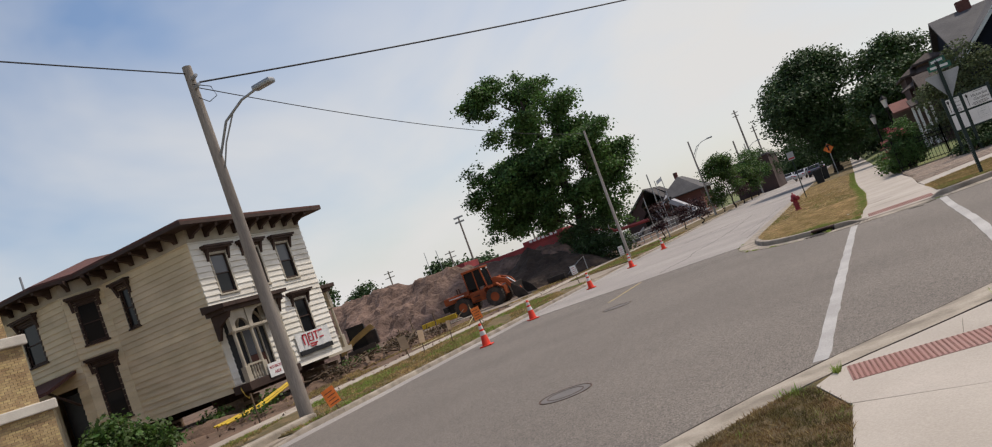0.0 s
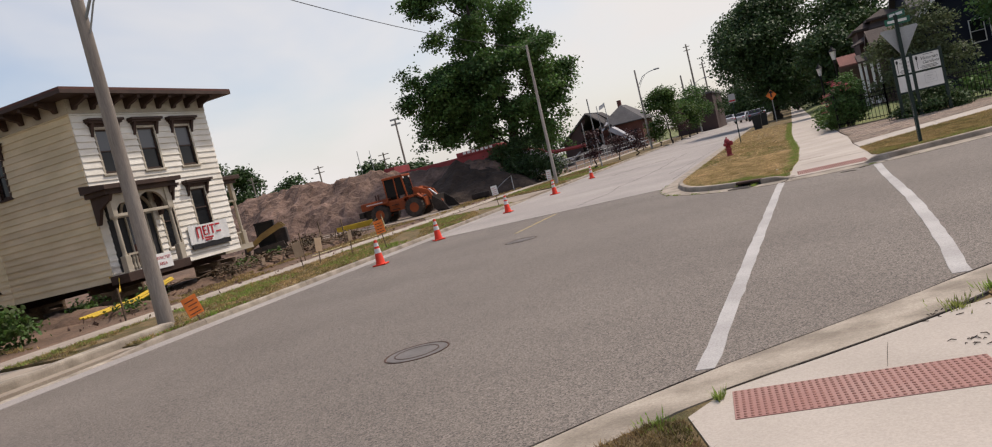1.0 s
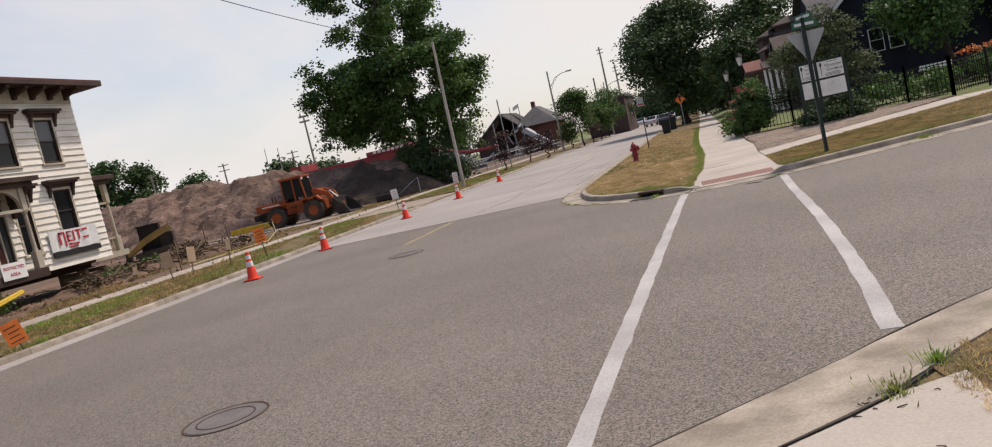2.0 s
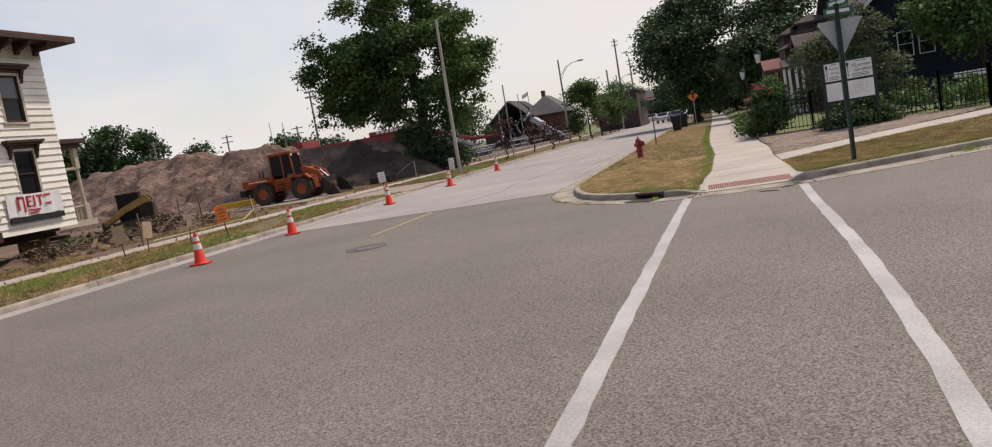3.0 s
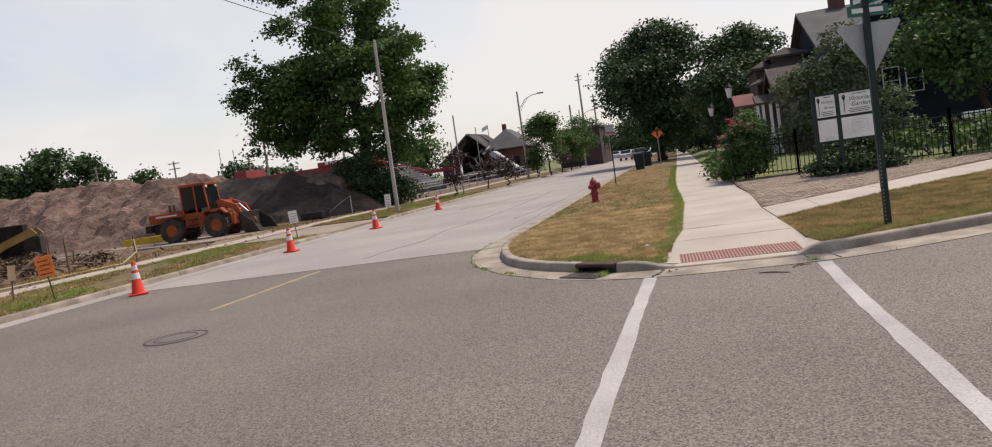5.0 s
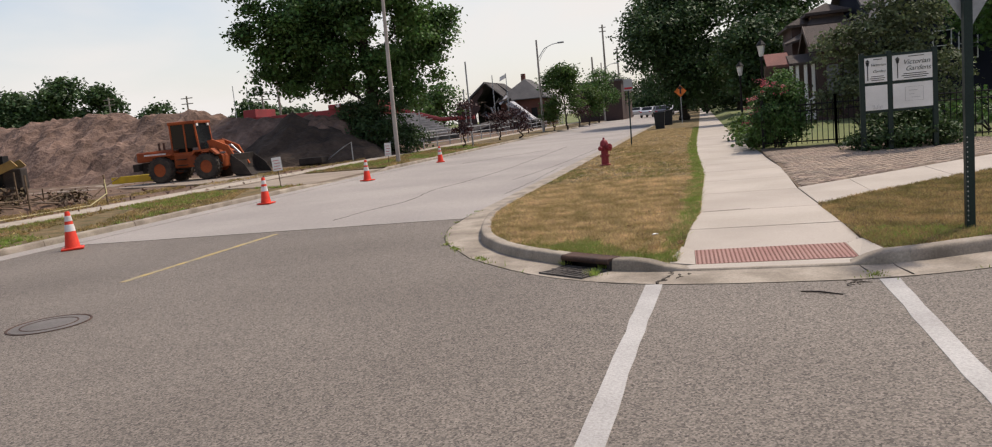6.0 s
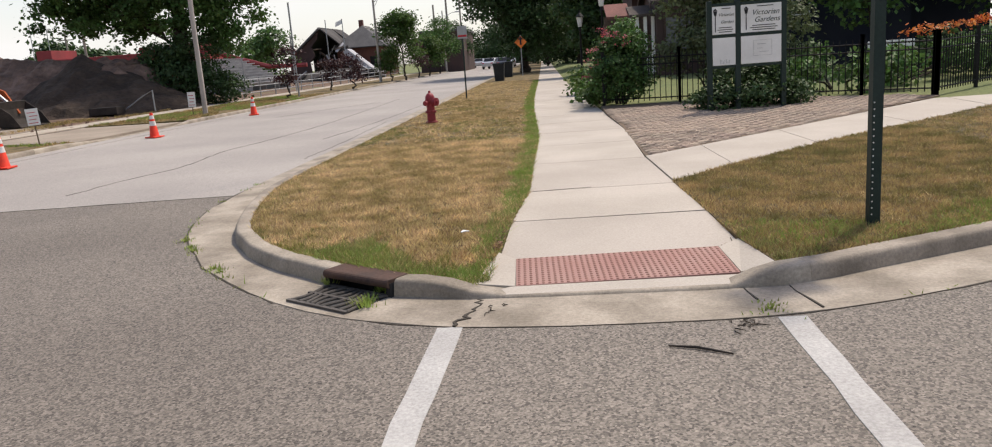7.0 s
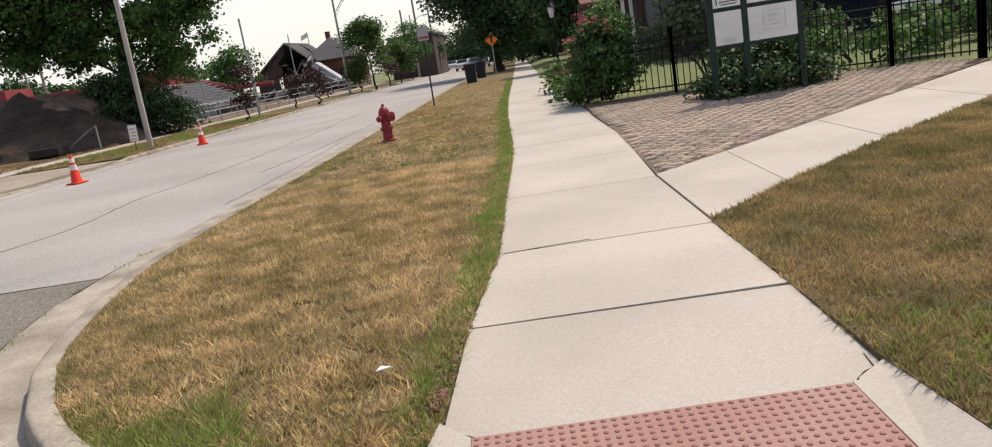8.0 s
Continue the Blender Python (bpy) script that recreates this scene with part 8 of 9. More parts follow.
# bins, warning sign and parked cars up the street
def bin_at(x, y, label):
    ob = thing("wheelie_bin", (x, y, 0.1), label, "bin", "bins")
    b = bmesh.new()
    z = 0.1
    lo = [(x - 0.26, y - 0.28), (x + 0.26, y - 0.28), (x + 0.26, y + 0.28), (x - 0.26, y + 0.28)]
    hi = [(x - 0.33, y - 0.36), (x + 0.33, y - 0.36), (x + 0.33, y + 0.36), (x - 0.33, y + 0.36)]
    va = [b.verts.new((*p, z)) for p in lo]
    vb = [b.verts.new((*p, z + 0.98)) for p in hi]
    for i in range(4):
        b.faces.new((va[i], va[(i + 1) % 4], vb[(i + 1) % 4], vb[i]))
    b.faces.new(va[::-1])
    b.faces.new(vb)
    part("body", b, M_BIN, ob)
    b = bmesh.new()
    box(b, x - 0.36, x + 0.36, y - 0.4, y + 0.4, z + 0.98, z + 1.08, 0.03)
    part("lid", b, M_BIN, ob)
    for s in (-0.25, 0.25):
        b = bmesh.new()
        lathe(b, [(0.12, -0.03), (0.12, 0.03)], seg=10, m=Matrix.Translation((x + s, y + 0.3, z + 0.12)) @ Matrix.Rotation(radians(90), 4, "Y"))
        part("wheel", b, M_TYRE, ob)


bin_at(-4.4, 64.0, "dark plastic wheelie bin on the verge")
bin_at(-4.15, 71.0, "dark plastic wheelie bin beside another one")
ws = thing("warning_sign", (-3.2, 72, 0.1), "orange diamond warning sign on a post", "road sign")
bm = bmesh.new()
tube(bm, [(-3.2, 72, 0.05), (-3.2, 72, 2.9)], 0.04, 6)
part("post", bm, M_METAL, ws)
bm = bmesh.new()
poly3(bm, [(-3.2, 71.94, 2.0), (-2.77, 71.94, 2.43), (-3.2, 71.94, 2.86), (-3.63, 71.94, 2.43)], (0, 0.02, 0))
dm = part("diamond", bm, M_SIGNORANGE, ws)
bm = bmesh.new()
poly3(bm, [(-3.26, 71.93, 2.25), (-3.14, 71.93, 2.25), (-3.14, 71.93, 2.6), (-2.98, 71.93, 2.6), (-3.2, 71.93, 2.82), (-3.42, 71.93, 2.6), (-3.26, 71.93, 2.6)], (0, 0.006, 0))
part("arrow_shape", bm, M_PLAINSHADEBLACK, dm)


def car(at, rz, paint, label):
    ob = thing("car", (0, 0, 0), label, "car", "parked cars")
    b = bmesh.new()
    prof = [(-2.2, 0.35), (-2.25, 0.8), (-2.0, 0.95), (-1.5, 1.0), (-1.0, 1.42), (0.5, 1.45), (1.15, 1.0), (2.0, 0.85), (2.2, 0.6), (2.15, 0.3)]
    poly3(b, [(x, -0.85, z) for x, z in prof], (0, 1.7, 0))
    bmesh.ops.bevel(b, geom=list(b.edges), offset=0.06, segments=2, affect="EDGES")
    part("body", b, paint, ob, smooth=True)
    for s in (-0.86, 0.85):
        b = bmesh.new()
        poly3(b, [(-1.3, s, 1.02), (-0.95, s, 1.36), (0.45, s, 1.38), (0.98, s, 1.02)], (0, 0.012, 0))
        part("side_glass", b, M_GLASS, ob)
    b = bmesh.new()
    poly3(b, [(-1.52, -0.7, 1.03), (-1.52, 0.7, 1.03), (-1.06, 0.66, 1.41), (-1.06, -0.66, 1.41)], (-0.02, 0, 0.02))
    part("rear_glass", b, M_GLASS, ob)
    for x in (-1.4, 1.35):
        for y in (-0.8, 0.8):
            b = bmesh.new()
            lathe(b, [(0.2, -0.1), (0.32, -0.1), (0.32, 0.1), (0.2, 0.1)], seg=16, m=Matrix.Translation((x, y, 0.32)) @ Matrix.Rotation(radians(90), 4, "X"))
            part("wheel", b, M_TYRE, ob)
    for y in (-0.62, 0.62):
        b = bmesh.new()
        box(b, -2.29, -2.2, y - 0.15, y + 0.15, 0.72, 0.86, 0.02)
        part("tail_light", b, M_SIGNRED, ob)
    ob.matrix_basis = pose(*at, 0, 0, rz)


car((-8.7, 125, 0.0), 78, M_CARSILVER, "silver parked car at the kerb")
car((-6.6, 116, 0.0), 90, M_CARBLUE, "dark parked car at the kerb")
car((-6.4, 126, 0.0), 95, M_CARSILVER, "pale parked car at the kerb")
car((-12.4, 150, 0.0), 90, M_CARSILVER, "pale parked car far along the street")

# twigs and litter on the pavement
tw = thing("stick", (-1.15, 18.9, 0.0), "broken dark stick lying on the asphalt", "stick")
bm = bmesh.new()
tube(bm, [(-1.17, 19.98, 0.008), (-1.03, 19.93, 0.012), (-0.87, 19.83, 0.008)], [0.005, 0.008, 0.005], 6)
part("wood", bm, M_BARK, tw)
lf = thing("paper_scrap", (-3.4, 23.4, 0.14), "small crumpled white scrap in the dry grass", "litter")
bm = bmesh.new()
poly3(bm, [(-2.50, 22.30, 0.165), (-2.45, 22.31, 0.17), (-2.43, 22.335, 0.165), (-2.48, 22.33, 0.175)], (0, 0.0, 0.006))
part("scrap", bm, M_WHITE, lf)


# ---------------------------------------------------------------- grass, weeds, setts
lawn_a, lawn_b = in_poly(LAWN_A), in_poly(LAWN_B)
walk_x = lambda y: np.interp(y, [p[1] for p in WALK_L], [p[0] for p in WALK_L])
edge_a = lambda x, y: lawn_a(x, y) & (x > walk_x(y) - 0.22 + 0.10 * np.sin(y * 3) * np.sin(y * 7.3)) & (y < 60)
faces_ob("grass", blades(rng, 170000, lawn_a, (-5.4, -1.9, 21, 30), np.vectorize(lawn_z), 0.045, 0.0045), M_BLADE, size=3, label="short dry grass blades on the verge", kind="stuff", category="grass")
faces_ob("grass", blades(rng, 90000, lawn_a, (-5.4, -1.9, 30, 62), TOP - 0.015, 0.045, 0.006), M_BLADE, size=3, label="short dry grass blades along the verge", kind="stuff", category="grass")
faces_ob("grass", blades(rng, 60000, edge_a, (-2.7, -1.8, 21, 31), np.vectorize(lawn_z), 0.055, 0.004), M_GREENBLADE, size=3, label="green grass edge along the sidewalk", kind="stuff", category="grass")
faces_ob("grass", blades(rng, 60000, edge_a, (-2.7, -1.8, 31, 60), TOP - 0.015, 0.06, 0.008), M_GREENBLADE, size=3, label="green grass edge farther along the sidewalk", kind="stuff", category="grass")
def mottle(seed, scale):
    """A smooth random field over the plan, about -1 to 1."""
    r2 = np.random.default_rng(seed)
    waves = [(r2.normal(size=2) * scale * k, r2.uniform(0, 6.28), 1 / k ** 0.5) for k in (0.6, 0.8, 1.0, 1.4, 2.0, 2.8, 4.0) for _ in range(3)]
    total = sum(w[2] for w in waves) ** 0.5
    return lambda x, y: sum(np.sin(x * f[0] + y * f[1] + ph) * amp for f, ph, amp in waves) / total * 0.75


m_brown, m_green, m_edge = mottle(1, 2.2), mottle(2, 1.6), mottle(3, 3.0)
patch_a = lambda x, y: lawn_a(x, y) & (m_brown(x, y) > 0.25)
faces_ob("grass", blades(rng, 110000, patch_a, (-5.4, -1.9, 21, 44), TOP - 0.015, 0.042, 0.005), M_BLADE2, size=3, label="browner grass patches on the verge", kind="stuff", category="grass")
flecks_a = lambda x, y: lawn_a(x, y) & (m_green(x, y) > 0.55) & (y < 40)
faces_ob("grass", blades(rng, 60000, flecks_a, (-5.4, -1.9, 21, 40), np.vectorize(lawn_z), 0.045, 0.004), M_OLIVEBLADE, size=3, label="olive patches in the dry verge", kind="stuff", category="grass")
kerb_x = lambda y: np.interp(y, [p[1] for p in KERB_BACK[:i_ramp0]][::-1], [p[0] for p in KERB_BACK[:i_ramp0]][::-1])
rim_a = lambda x, y: lawn_a(x, y) & (x < kerb_x(y) + 0.30 + 0.22 * m_edge(x, y))
faces_ob("grass", blades(rng, 60000, rim_a, (-5.4, -2.2, 21, 34), np.vectorize(lawn_z), 0.045, 0.004), M_OLIVEBLADE, size=3, label="olive grass along the kerb", kind="stuff", category="grass")
south_b = lambda x, y: lawn_a(x, y) & (y - 21.0 < 0.85 + 0.3 * m_edge(x, y) - 0.35 * (x + 3))
faces_ob("grass", blades(rng, 20000, south_b, (-4.2, -2.1, 21, 22.6), np.vectorize(lawn_z), 0.055, 0.004), M_OLIVEBLADE, size=3, label="olive grass at the corner of the verge", kind="stuff", category="grass")
south_c = lambda x, y: lawn_a(x, y) & (y - 21.0 < 0.42 + 0.2 * m_edge(x, y) - 0.5 * (x + 3))
faces_ob("grass", blades(rng, 14000, south_c, (-4.2, -2.1, 21, 22.4), np.vectorize(lawn_z), 0.065, 0.004), M_GREENBLADE, size=3, label="greener grass at the corner of the verge", kind="stuff", category="grass")
def by_kerb(x, y):
    """Distance to the back of the corner kerb."""
    best = np.full(len(x), 9.0)
    for (ax, ay), (bx, by) in zip([p[:2] for p in KERB_BACK], [p[:2] for p in KERB_BACK[1:]]):
        dx, dy = bx - ax, by - ay
        f = np.clip(((x - ax) * dx + (y - ay) * dy) / (dx * dx + dy * dy + 1e-9), 0, 1)
        best = np.minimum(best, np.hypot(x - ax - f * dx, y - ay - f * dy))
    return best


south_d = lambda x, y: lawn_a(x, y) & (by_kerb(x, y) < (0.26 + 0.14 * m_edge(x, y) + 0.24 * np.exp(-((x + 3.15) / 0.3) ** 2)) * np.clip((x + 3.85) / 0.5, 0, 1))
faces_ob("grass", blades(np.random.default_rng(77), 30000, south_d, (-4.0, -2.1, 21, 22.8), np.vectorize(lawn_z), 0.06, 0.004), M_GREENBLADE, size=3, label="lush green grass behind the kerb inlet", kind="stuff", category="grass")
faces_ob("grass", blades(rng, 190000, lawn_b, (-0.5, 8, 20.8, 31), np.vectorize(lawn_z), 0.042, 0.004), M_BLADE2, size=3, label="short dry grass blades on the corner lawn", kind="stuff", category="grass")
mix_b = lambda x, y: lawn_b(x, y) & (m_green(x, y) > -0.1)
faces_ob("grass", blades(rng, 45000, mix_b, (-0.5, 8, 20.8, 31), np.vectorize(lawn_z), 0.045, 0.004), M_OLIVEBLADE, size=3, label="olive patches in the corner lawn", kind="stuff", category="grass")
straw_b = lambda x, y: lawn_b(x, y) & (m_brown(x, y) > -0.1)
faces_ob("grass", blades(rng, 70000, straw_b, (-0.5, 8, 20.8, 31), np.vectorize(lawn_z), 0.042, 0.004), M_BLADE, size=3, label="straw patches in the corner lawn", kind="stuff", category="grass")
faces_ob("grass", blades(rng, 150000, lawn_b, (-0.5, 3.6, 21, 28), np.vectorize(lawn_z), 0.045, 0.0045), M_BLADE2, size=3, label="thick dry grass beside the walk on the corner lawn", kind="stuff", category="grass")
# brown litter caught along the sidewalk's edge
ly = rng.uniform(21.9, 25.5, 700)
lx = walk_x(ly) - np.abs(rng.normal(size=700)) * 0.035
lc = np.stack([lx, ly, np.full(700, TOP - 0.012)], 1)
lu = rng.normal(size=(700, 3)) * np.array([0.014, 0.014, 0.004])
lv = rng.normal(size=(700, 3)) * np.array([0.010, 0.010, 0.003])
faces_ob("leaf_litter", np.stack([lc - lu, lc - lv, lc + lu, lc + lv], 1), mat("brown_litter", (0.22, 0.11, 0.075), (0.14, 0.075, 0.05), 5, 20, 0.9, 0.0, 0.2, island=0.4), label="brown leaf litter along the sidewalk edge", kind="stuff", category="litter")
near_l = in_poly(NEAR_LAWN)
faces_ob("grass", blades(rng, 80000, near_l, (-5.0, -2.4, 3.0, 6.7), 0.075, 0.04, 0.004), M_DARKBLADE, size=3, label="rough brown grass at the near corner", kind="stuff", category="grass")
green_n = lambda x, y: near_l(x, y) & ((x > -2.75) | (np.sin(x * 9) + np.sin(y * 7) > 1.1))
faces_ob("grass", blades(rng, 4000, green_n, (-5.0, -2.4, 3.0, 6.7), 0.075, 0.05, 0.004), M_GREENBLADE, size=3, label="green tufts in the near grass patch", kind="stuff", category="grass")
near_r = in_poly(NEAR_LAWN_R)
faces_ob("grass", blades(rng, 70000, near_r, (-0.95, 3, 5.5, 12), 0.07, 0.05, 0.005), M_BLADE, size=3, label="grass beside the near sidewalk", kind="stuff", category="grass")
left_v = lambda x, y: (y > 13.6) & ((y < 36.8) | (y > 44.4)) & (np.sin(x * 1.9 + y * 0.8) + np.sin(y * 0.55 + x) > -0.9)
faces_ob("grass", blades(rng, 90000, left_v, (-18.85, -14.82, 13.6, 64), 0.12, 0.075, 0.010), M_BLADE2, size=3, label="dry grass blades on the far verge", kind="stuff", category="grass")
left_g = lambda x, y: (y > 13.6) & ((y < 36.8) | (y > 44.4)) & (np.sin(x * 1.3 + y * 0.9) + np.sin(y * 0.45 - x) > 0.1)
faces_ob("grass", blades(rng, 70000, left_g, (-18.85, -14.82, 13.6, 64), 0.12, 0.085, 0.011), M_GREENBLADE, size=3, label="green grass patches on the far verge", kind="stuff", category="grass")
site_g = lambda x, y: (np.sin(x * 0.9 + y * 0.6) + np.sin(y * 0.7 - x * 0.5) > 0.0)
faces_ob("grass", blades(rng, 40000, site_g, (-23.2, -20.4, 16, 60), 0.15, 0.09, 0.012), M_BLADE2, size=3, label="straggling grass along the site edge", kind="stuff", category="grass")


def tuft(at, r, h, count, label, m=M_GREENBLADE):
    ob = thing("weed_tuft", at, label, "weed", "pavement weeds")
    a = rng.uniform(0, 2 * np.pi, count)
    d = np.abs(rng.normal(size=count)) * r * 0.5
    p = np.stack([at[0] + d * np.cos(a), at[1] + d * np.sin(a), np.full(count, at[2])], 1)
    out = np.stack([np.cos(a), np.sin(a), np.zeros(count)], 1)
    side = np.stack([-np.sin(a), np.cos(a), np.zeros(count)], 1) * 0.006
    hh = h * rng.uniform(0.4, 1.1, count)
    tip = p + out * (hh * rng.uniform(0.2, 0.9, count))[:, None] + np.stack([np.zeros(count), np.zeros(count), hh], 1)
    faces_ob("foliage", np.stack([p - side, p + side, tip], 1), m, ob, size=3, kind="stuff")


tuft((-2.62, 6.76, 0.06), 0.06, 0.09, 60, "small leafy weed in the kerb joint")
tuft((-2.95, 6.42, 0.07), 0.18, 0.045, 110, "weed tuft at the edge of the near grass")
tuft((-1.05, 8.15, 0.07), 0.2, 0.05, 130, "weed tuft in the near kerb joint")
tuft((-0.75, 8.5, 0.07), 0.16, 0.06, 110, "weed tuft in the near kerb joint")
tuft((-3.0, 20.95, 0.02), 0.11, 0.06, 130, "grass tuft beside the drain grate")
tuft((-2.95, 21.25, 0.02), 0.09, 0.055, 100, "grass tuft beside the drain grate")
tuft((-3.4, 21.5, 0.03), 0.09, 0.055, 100, "grass tuft at the kerb inlet")
for t in (0.05, 0.16, 0.22, 0.5, 0.56):
    tuft((-5.45 + t * 1.75, 23.5 - t * 2.3 - 0.15 * math.sin(t * 3), 0.004), 0.09, 0.035, 60, "small grass tuft in the gutter joint")
tuft((-0.5, 20.5, 0.008), 0.16, 0.025, 90, "small grass tuft in the kerb joint")
tuft((2.6, 22.0, 0.02), 0.3, 0.08, 260, "weed tuft spilling over the kerb")
crack("kerb_crack", [(-2.25 - 0.12 * t * t + rng.normal() * 0.022, 20.95 - 0.5 * t) for t in np.linspace(0, 1, 16)], 0.011, M_JOINT, 0.014, 0.004)
edge_b = lambda x, y: lawn_b(x, y) & ((y < 21.75 + 0.42 * x + 0.25 * np.sin(x * 5)) | (y < 22.3) & (x < 0.25))
faces_ob("grass", blades(rng, 45000, edge_b, (-0.5, 4, 20.8, 24), np.vectorize(lawn_z), 0.05, 0.004), M_GREENBLADE, size=3, label="greener grass behind the corner kerb", kind="stuff", category="grass")
crack("kerb_crack", [(-0.27, 20.9), (-0.262, 20.78), (-0.235, 20.6), (-0.21, 20.46)], 0.008, M_JOINT, 0.014, 0.006)
crack("kerb_crack", [(-0.555, 20.93), (-0.55, 20.8), (-0.53, 20.66)], 0.008, M_JOINT, 0.014, 0.01)

crack("kerb_crack", [p for p in NEAR_BACK if -2.7 < p[0] < 1.2 and p[1] > 6], 0.010, M_JOINT, 0.074, 0.008)
crack("kerb_crack", [p for p in NEAR_GUTTER if -4.2 < p[0] < 2.0 and p[1] > 6], 0.008, M_JOINT, 0.011, 0.006)
crack("walk_crack", [(-1.62, 7.0), (-1.60, 7.25), (-1.57, 7.48)], 0.0018, M_JOINT, 0.074, 0.004)


def twigs(at, count, reach, label):
    """A scatter of short dry twigs, each a part."""
    ob = thing("twig_litter", at, label, "litter", "twig litter")
    for _ in range(count):
        x, y = at[0] + rng.normal() * reach, at[1] + rng.normal() * reach * 0.6
        a, k = rng.uniform(0, 6.28), rng.uniform(0.02, 0.07)
        b = bmesh.new()
        tube(b, [(x, y, at[2] + 0.005), (x + math.cos(a) * k * 0.5, y + math.sin(a) * k * 0.5, at[2] + 0.010), (x + math.cos(a + 0.4) * k, y + math.sin(a + 0.4) * k, at[2] + 0.005)], [0.003, 0.004, 0.002], 5)
        part("twig", b, M_BARK, ob)


crack("walk_crack", [(-0.505, 21.775), (-0.45, 21.84), (-0.40, 21.87), (-0.385, 22.0)], 0.006, M_JOINT, 0.071, 0.006)
crack("walk_crack", [(-1.93, 24.36), (-1.6, 24.40), (-1.3, 24.42)], 0.010, M_JOINT, 0.1125, 0.006)
twigs((-0.70, 20.22, 0.0), 16, 0.09, "dry twigs and dirt beside the ramp")
twigs((-1.06, 7.30, 0.072), 14, 0.10, "dry twigs lying on the near sidewalk")
twigs((-1.15, 8.02, 0.07), 10, 0.12, "dry twigs caught in the near kerb joint")
twigs((-2.16, 20.72, 0.01), 7, 0.05, "dry twigs in the gutter crack")

# dirt and small weeds along the joint between gutter and asphalt
joint = [p for p in GUTTER if p[1] < 27 and p[0] < -3.7]
crack("gutter_joint", joint, 0.020, M_JOINT, 0.003, 0.015)
crack("gutter_joint", [p for p in GUTTER if -3.0 < p[0] < 3.5 and p[1] < 23], 0.007, M_JOINT, 0.004, 0.006)
rows = []
for x, y in joint[::2] + [(-0.5, 20.5), (0.35, 20.62), (0.6, 20.72), (2.0, 21.35), (2.2, 21.4)]:
    if rng.random() < 0.75:
        k = int(rng.integers(3, 26))
        c = np.array([x, y, 0.006]) + rng.normal(size=(k, 3)) * np.array([0.035, 0.035, 0.0])
        a = rng.uniform(0, 6.28, k)
        s = np.stack([np.cos(a), np.sin(a), 0 * a], 1) * 0.006
        rows.append(np.stack([c - s, c + s, c + rng.normal(size=(k, 3)) * 0.018 + np.array([0, 0, 0.02])], 1))
faces_ob("gutter_weeds", np.concatenate(rows), M_GREENBLADE, size=3, label="small weeds along the gutter joint", kind="stuff", category="weeds")

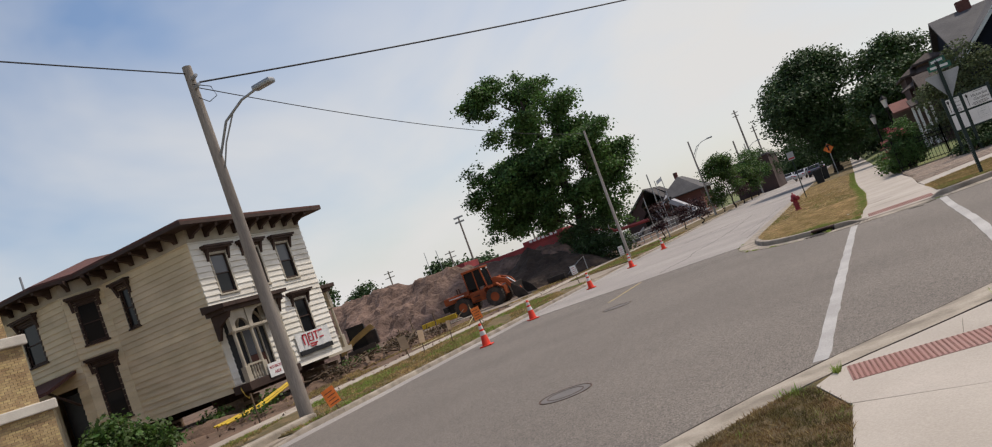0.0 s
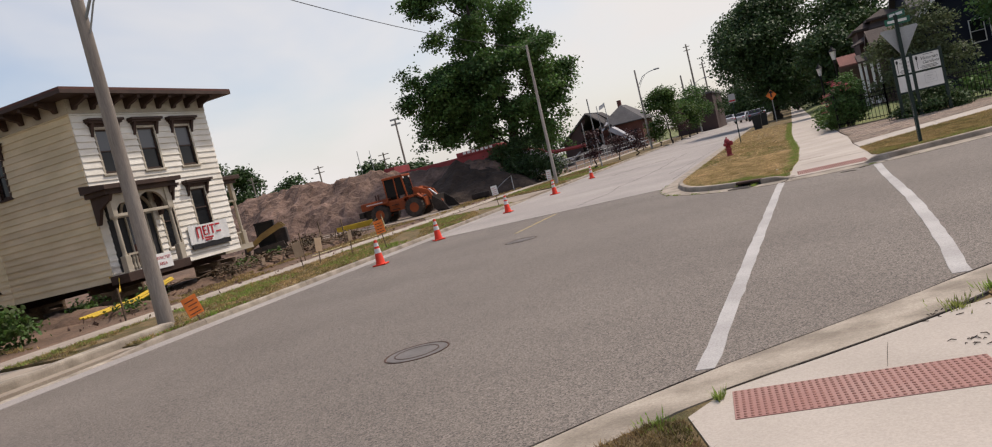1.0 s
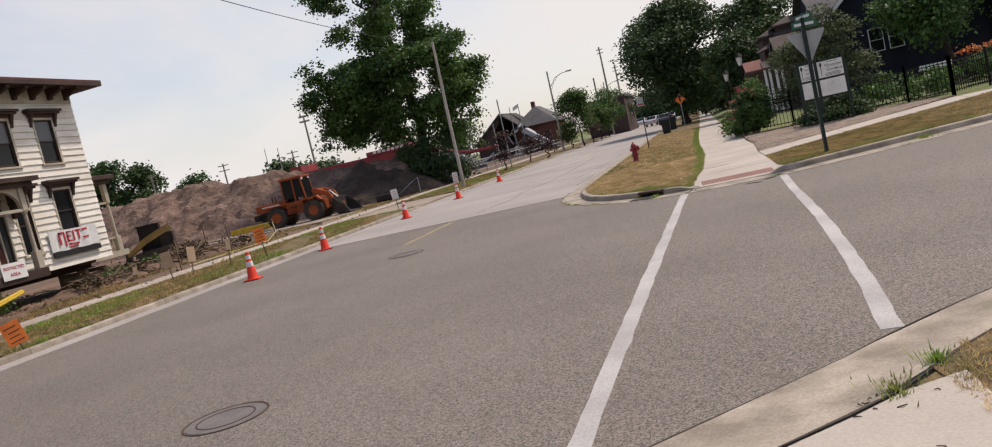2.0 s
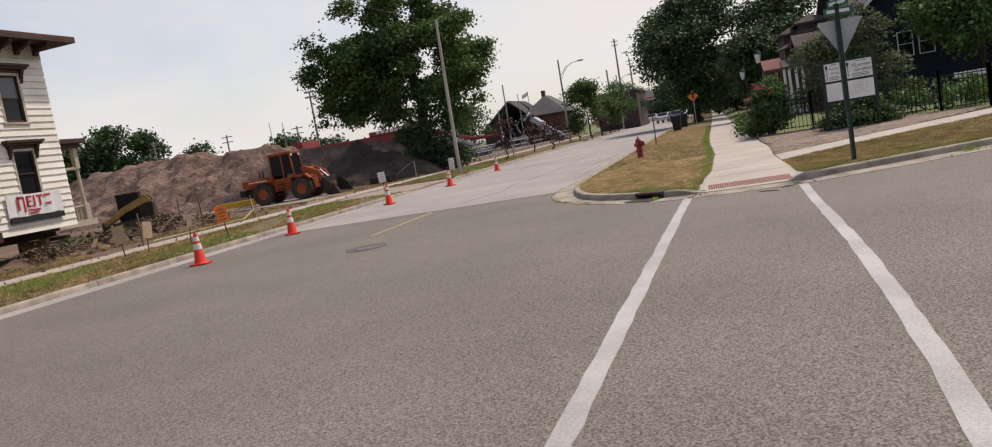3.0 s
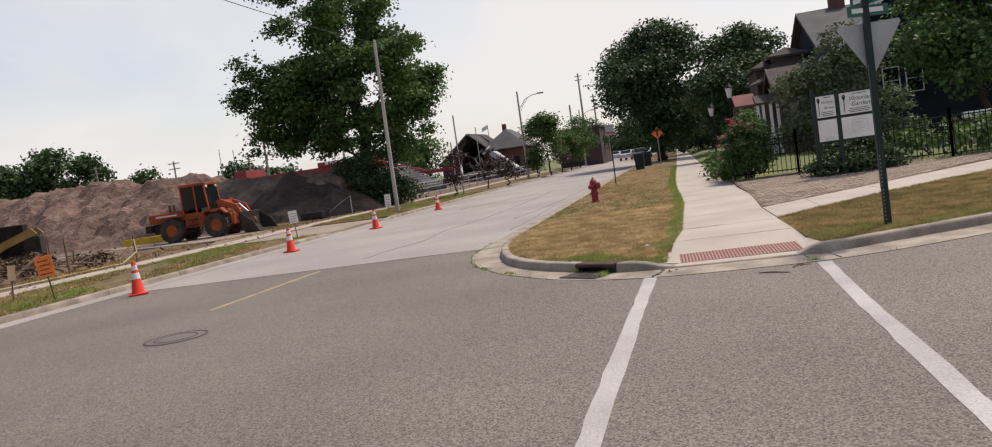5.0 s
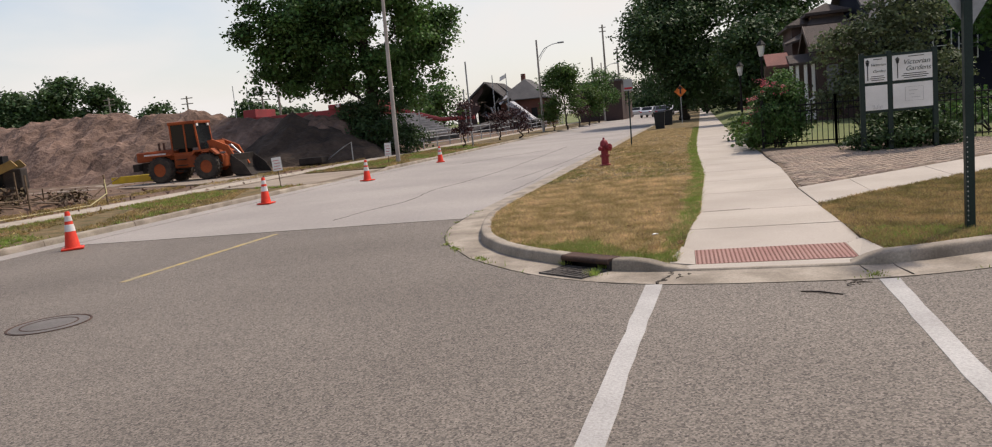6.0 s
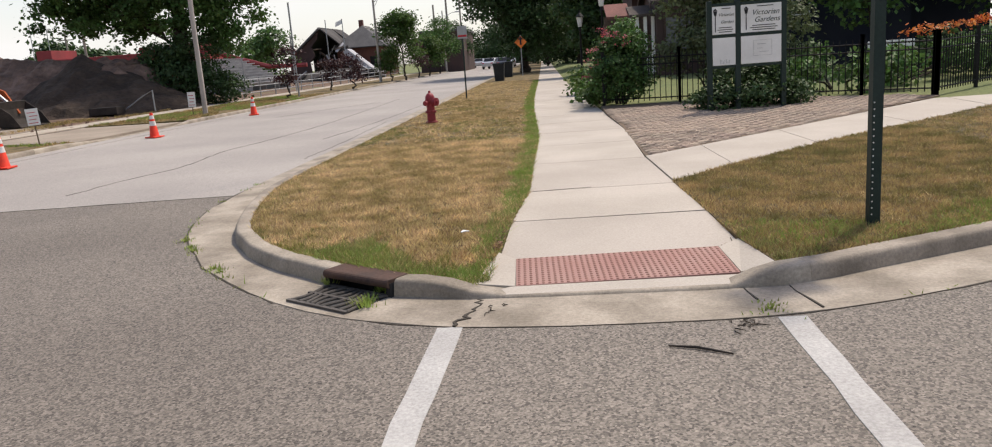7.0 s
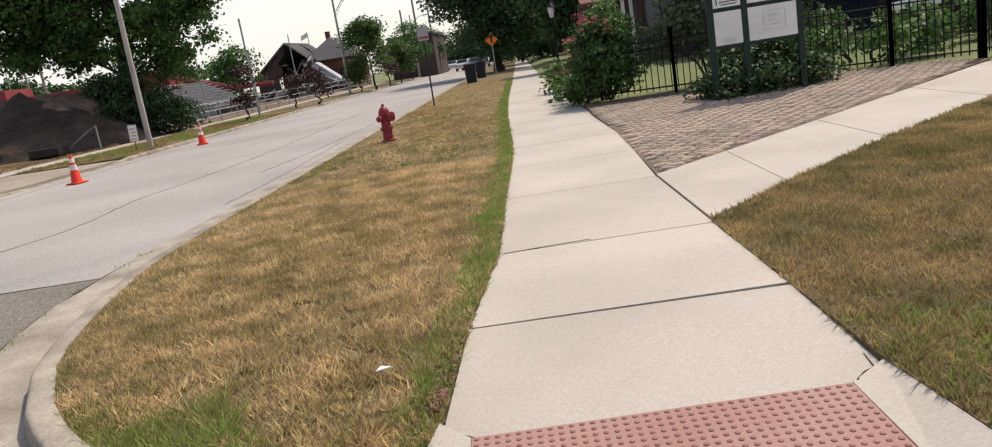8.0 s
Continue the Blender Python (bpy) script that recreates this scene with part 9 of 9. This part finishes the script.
# granite setts between the two walks
setts = tagged(new("setts"), "worn granite setts laid between the walks", "paving", kind="structure")
SETT_AREA = [(-0.43, 26.63), (0.45, 27.385), (1.90, 28.665), (3.90, 30.465), (6.24, 32.56), (6.15, 32.85), (5.05, 33.55), (1.5, 35.35), (-0.36, 35.75), (-0.40, 33.5), (-0.335, 30.5)]
inside_sett = in_poly(SETT_AREA)
bm = bmesh.new()
prism(bm, SETT_AREA, -0.05, lambda x, y: garden_z(x, y) - 0.012)
part("bed", bm, mat("sandy_bed", (0.16, 0.115, 0.08), None, 2, 30, 0.95, 0.4, 0.25), setts)
kinds = []
for k in range(6):
    b = bmesh.new()
    w, d = rng.uniform(0.088, 0.105), rng.uniform(0.055, 0.065)
    lo = [b.verts.new((sx * w, sy * d, -0.04)) for sx, sy in ((-1, -1), (1, -1), (1, 1), (-1, 1))]
    mi = [b.verts.new((sx * w, sy * d, 0.004 + rng.normal() * 0.002)) for sx, sy in ((-1, -1), (1, -1), (1, 1), (-1, 1))]
    hi = [b.verts.new((sx * w * 0.72 + rng.normal() * 0.005, sy * d * 0.66 + rng.normal() * 0.005, 0.022 + rng.normal() * 0.004)) for sx, sy in ((-1, -1), (1, -1), (1, 1), (-1, 1))]
    for i in range(4):
        b.faces.new((lo[i], lo[(i + 1) % 4], mi[(i + 1) % 4], mi[i]))
        b.faces.new((mi[i], mi[(i + 1) % 4], hi[(i + 1) % 4], hi[i]))
    b.faces.new(hi)
    me = bpy.data.meshes.new("sett")
    bmesh.ops.recalc_face_normals(b, faces=b.faces)
    b.to_mesh(me)
    b.free()
    me.materials.append(M_COBBLE)
    kinds.append(me)
row, yy, near_count, joined = 0, 26.6, 0, []
while yy < 34.3:
    xx = -0.5 + (0.105 if row % 2 else 0.0)
    while xx < 5.8:
        px, py = xx + rng.normal() * 0.008, yy + 0.10 * math.sin(xx * 1.3) + rng.normal() * 0.006
        if inside_sett(np.array([px - 0.07, px + 0.07, px]), np.array([py, py, py - 0.03])).all():
            if near_count < 300 and yy < 29.2:
                o = new("sett", kinds[int(rng.integers(6))])
                o.parent = setts
                o.matrix_basis = pose(px, py, garden_z(px, py) - 0.005, rng.normal() * 1.5, rng.normal() * 1.5, rng.normal() * 3)
                near_count += 1
            else:
                joined.append((px, py))
        xx += 0.215
    yy += 0.137
    row += 1
vs = []
for px, py in joined:
    w, d, z = rng.uniform(0.088, 0.104), rng.uniform(0.054, 0.064), garden_z(px, py) - 0.005
    a, t = rng.normal() * 0.05, rng.normal() * 0.004
    c, s = math.cos(a), math.sin(a)
    def P(x, y, zz):
        return (px + x * c - y * s, py + x * s + y * c, z + zz + t)
    m4 = [P(-w, -d, 0), P(w, -d, 0), P(w, d, 0), P(-w, d, 0)]
    h4 = [P(-w * .7, -d * .65, .024), P(w * .7, -d * .65, .02), P(w * .7, d * .65, .026), P(-w * .7, d * .65, .02)]
    vs.append(h4)
    for i in range(4):
        vs.append([m4[i], m4[(i + 1) % 4], h4[(i + 1) % 4], h4[i]])
M_COBBLE2 = mat("granite_setts_far", (0.35, 0.262, 0.20), (0.25, 0.198, 0.155), 1.2, 40, 0.85, 0.4, 0.2, island=0.15)
tagged(faces_ob("setts_rest", np.array(vs), M_COBBLE2, setts), kind="stuff")
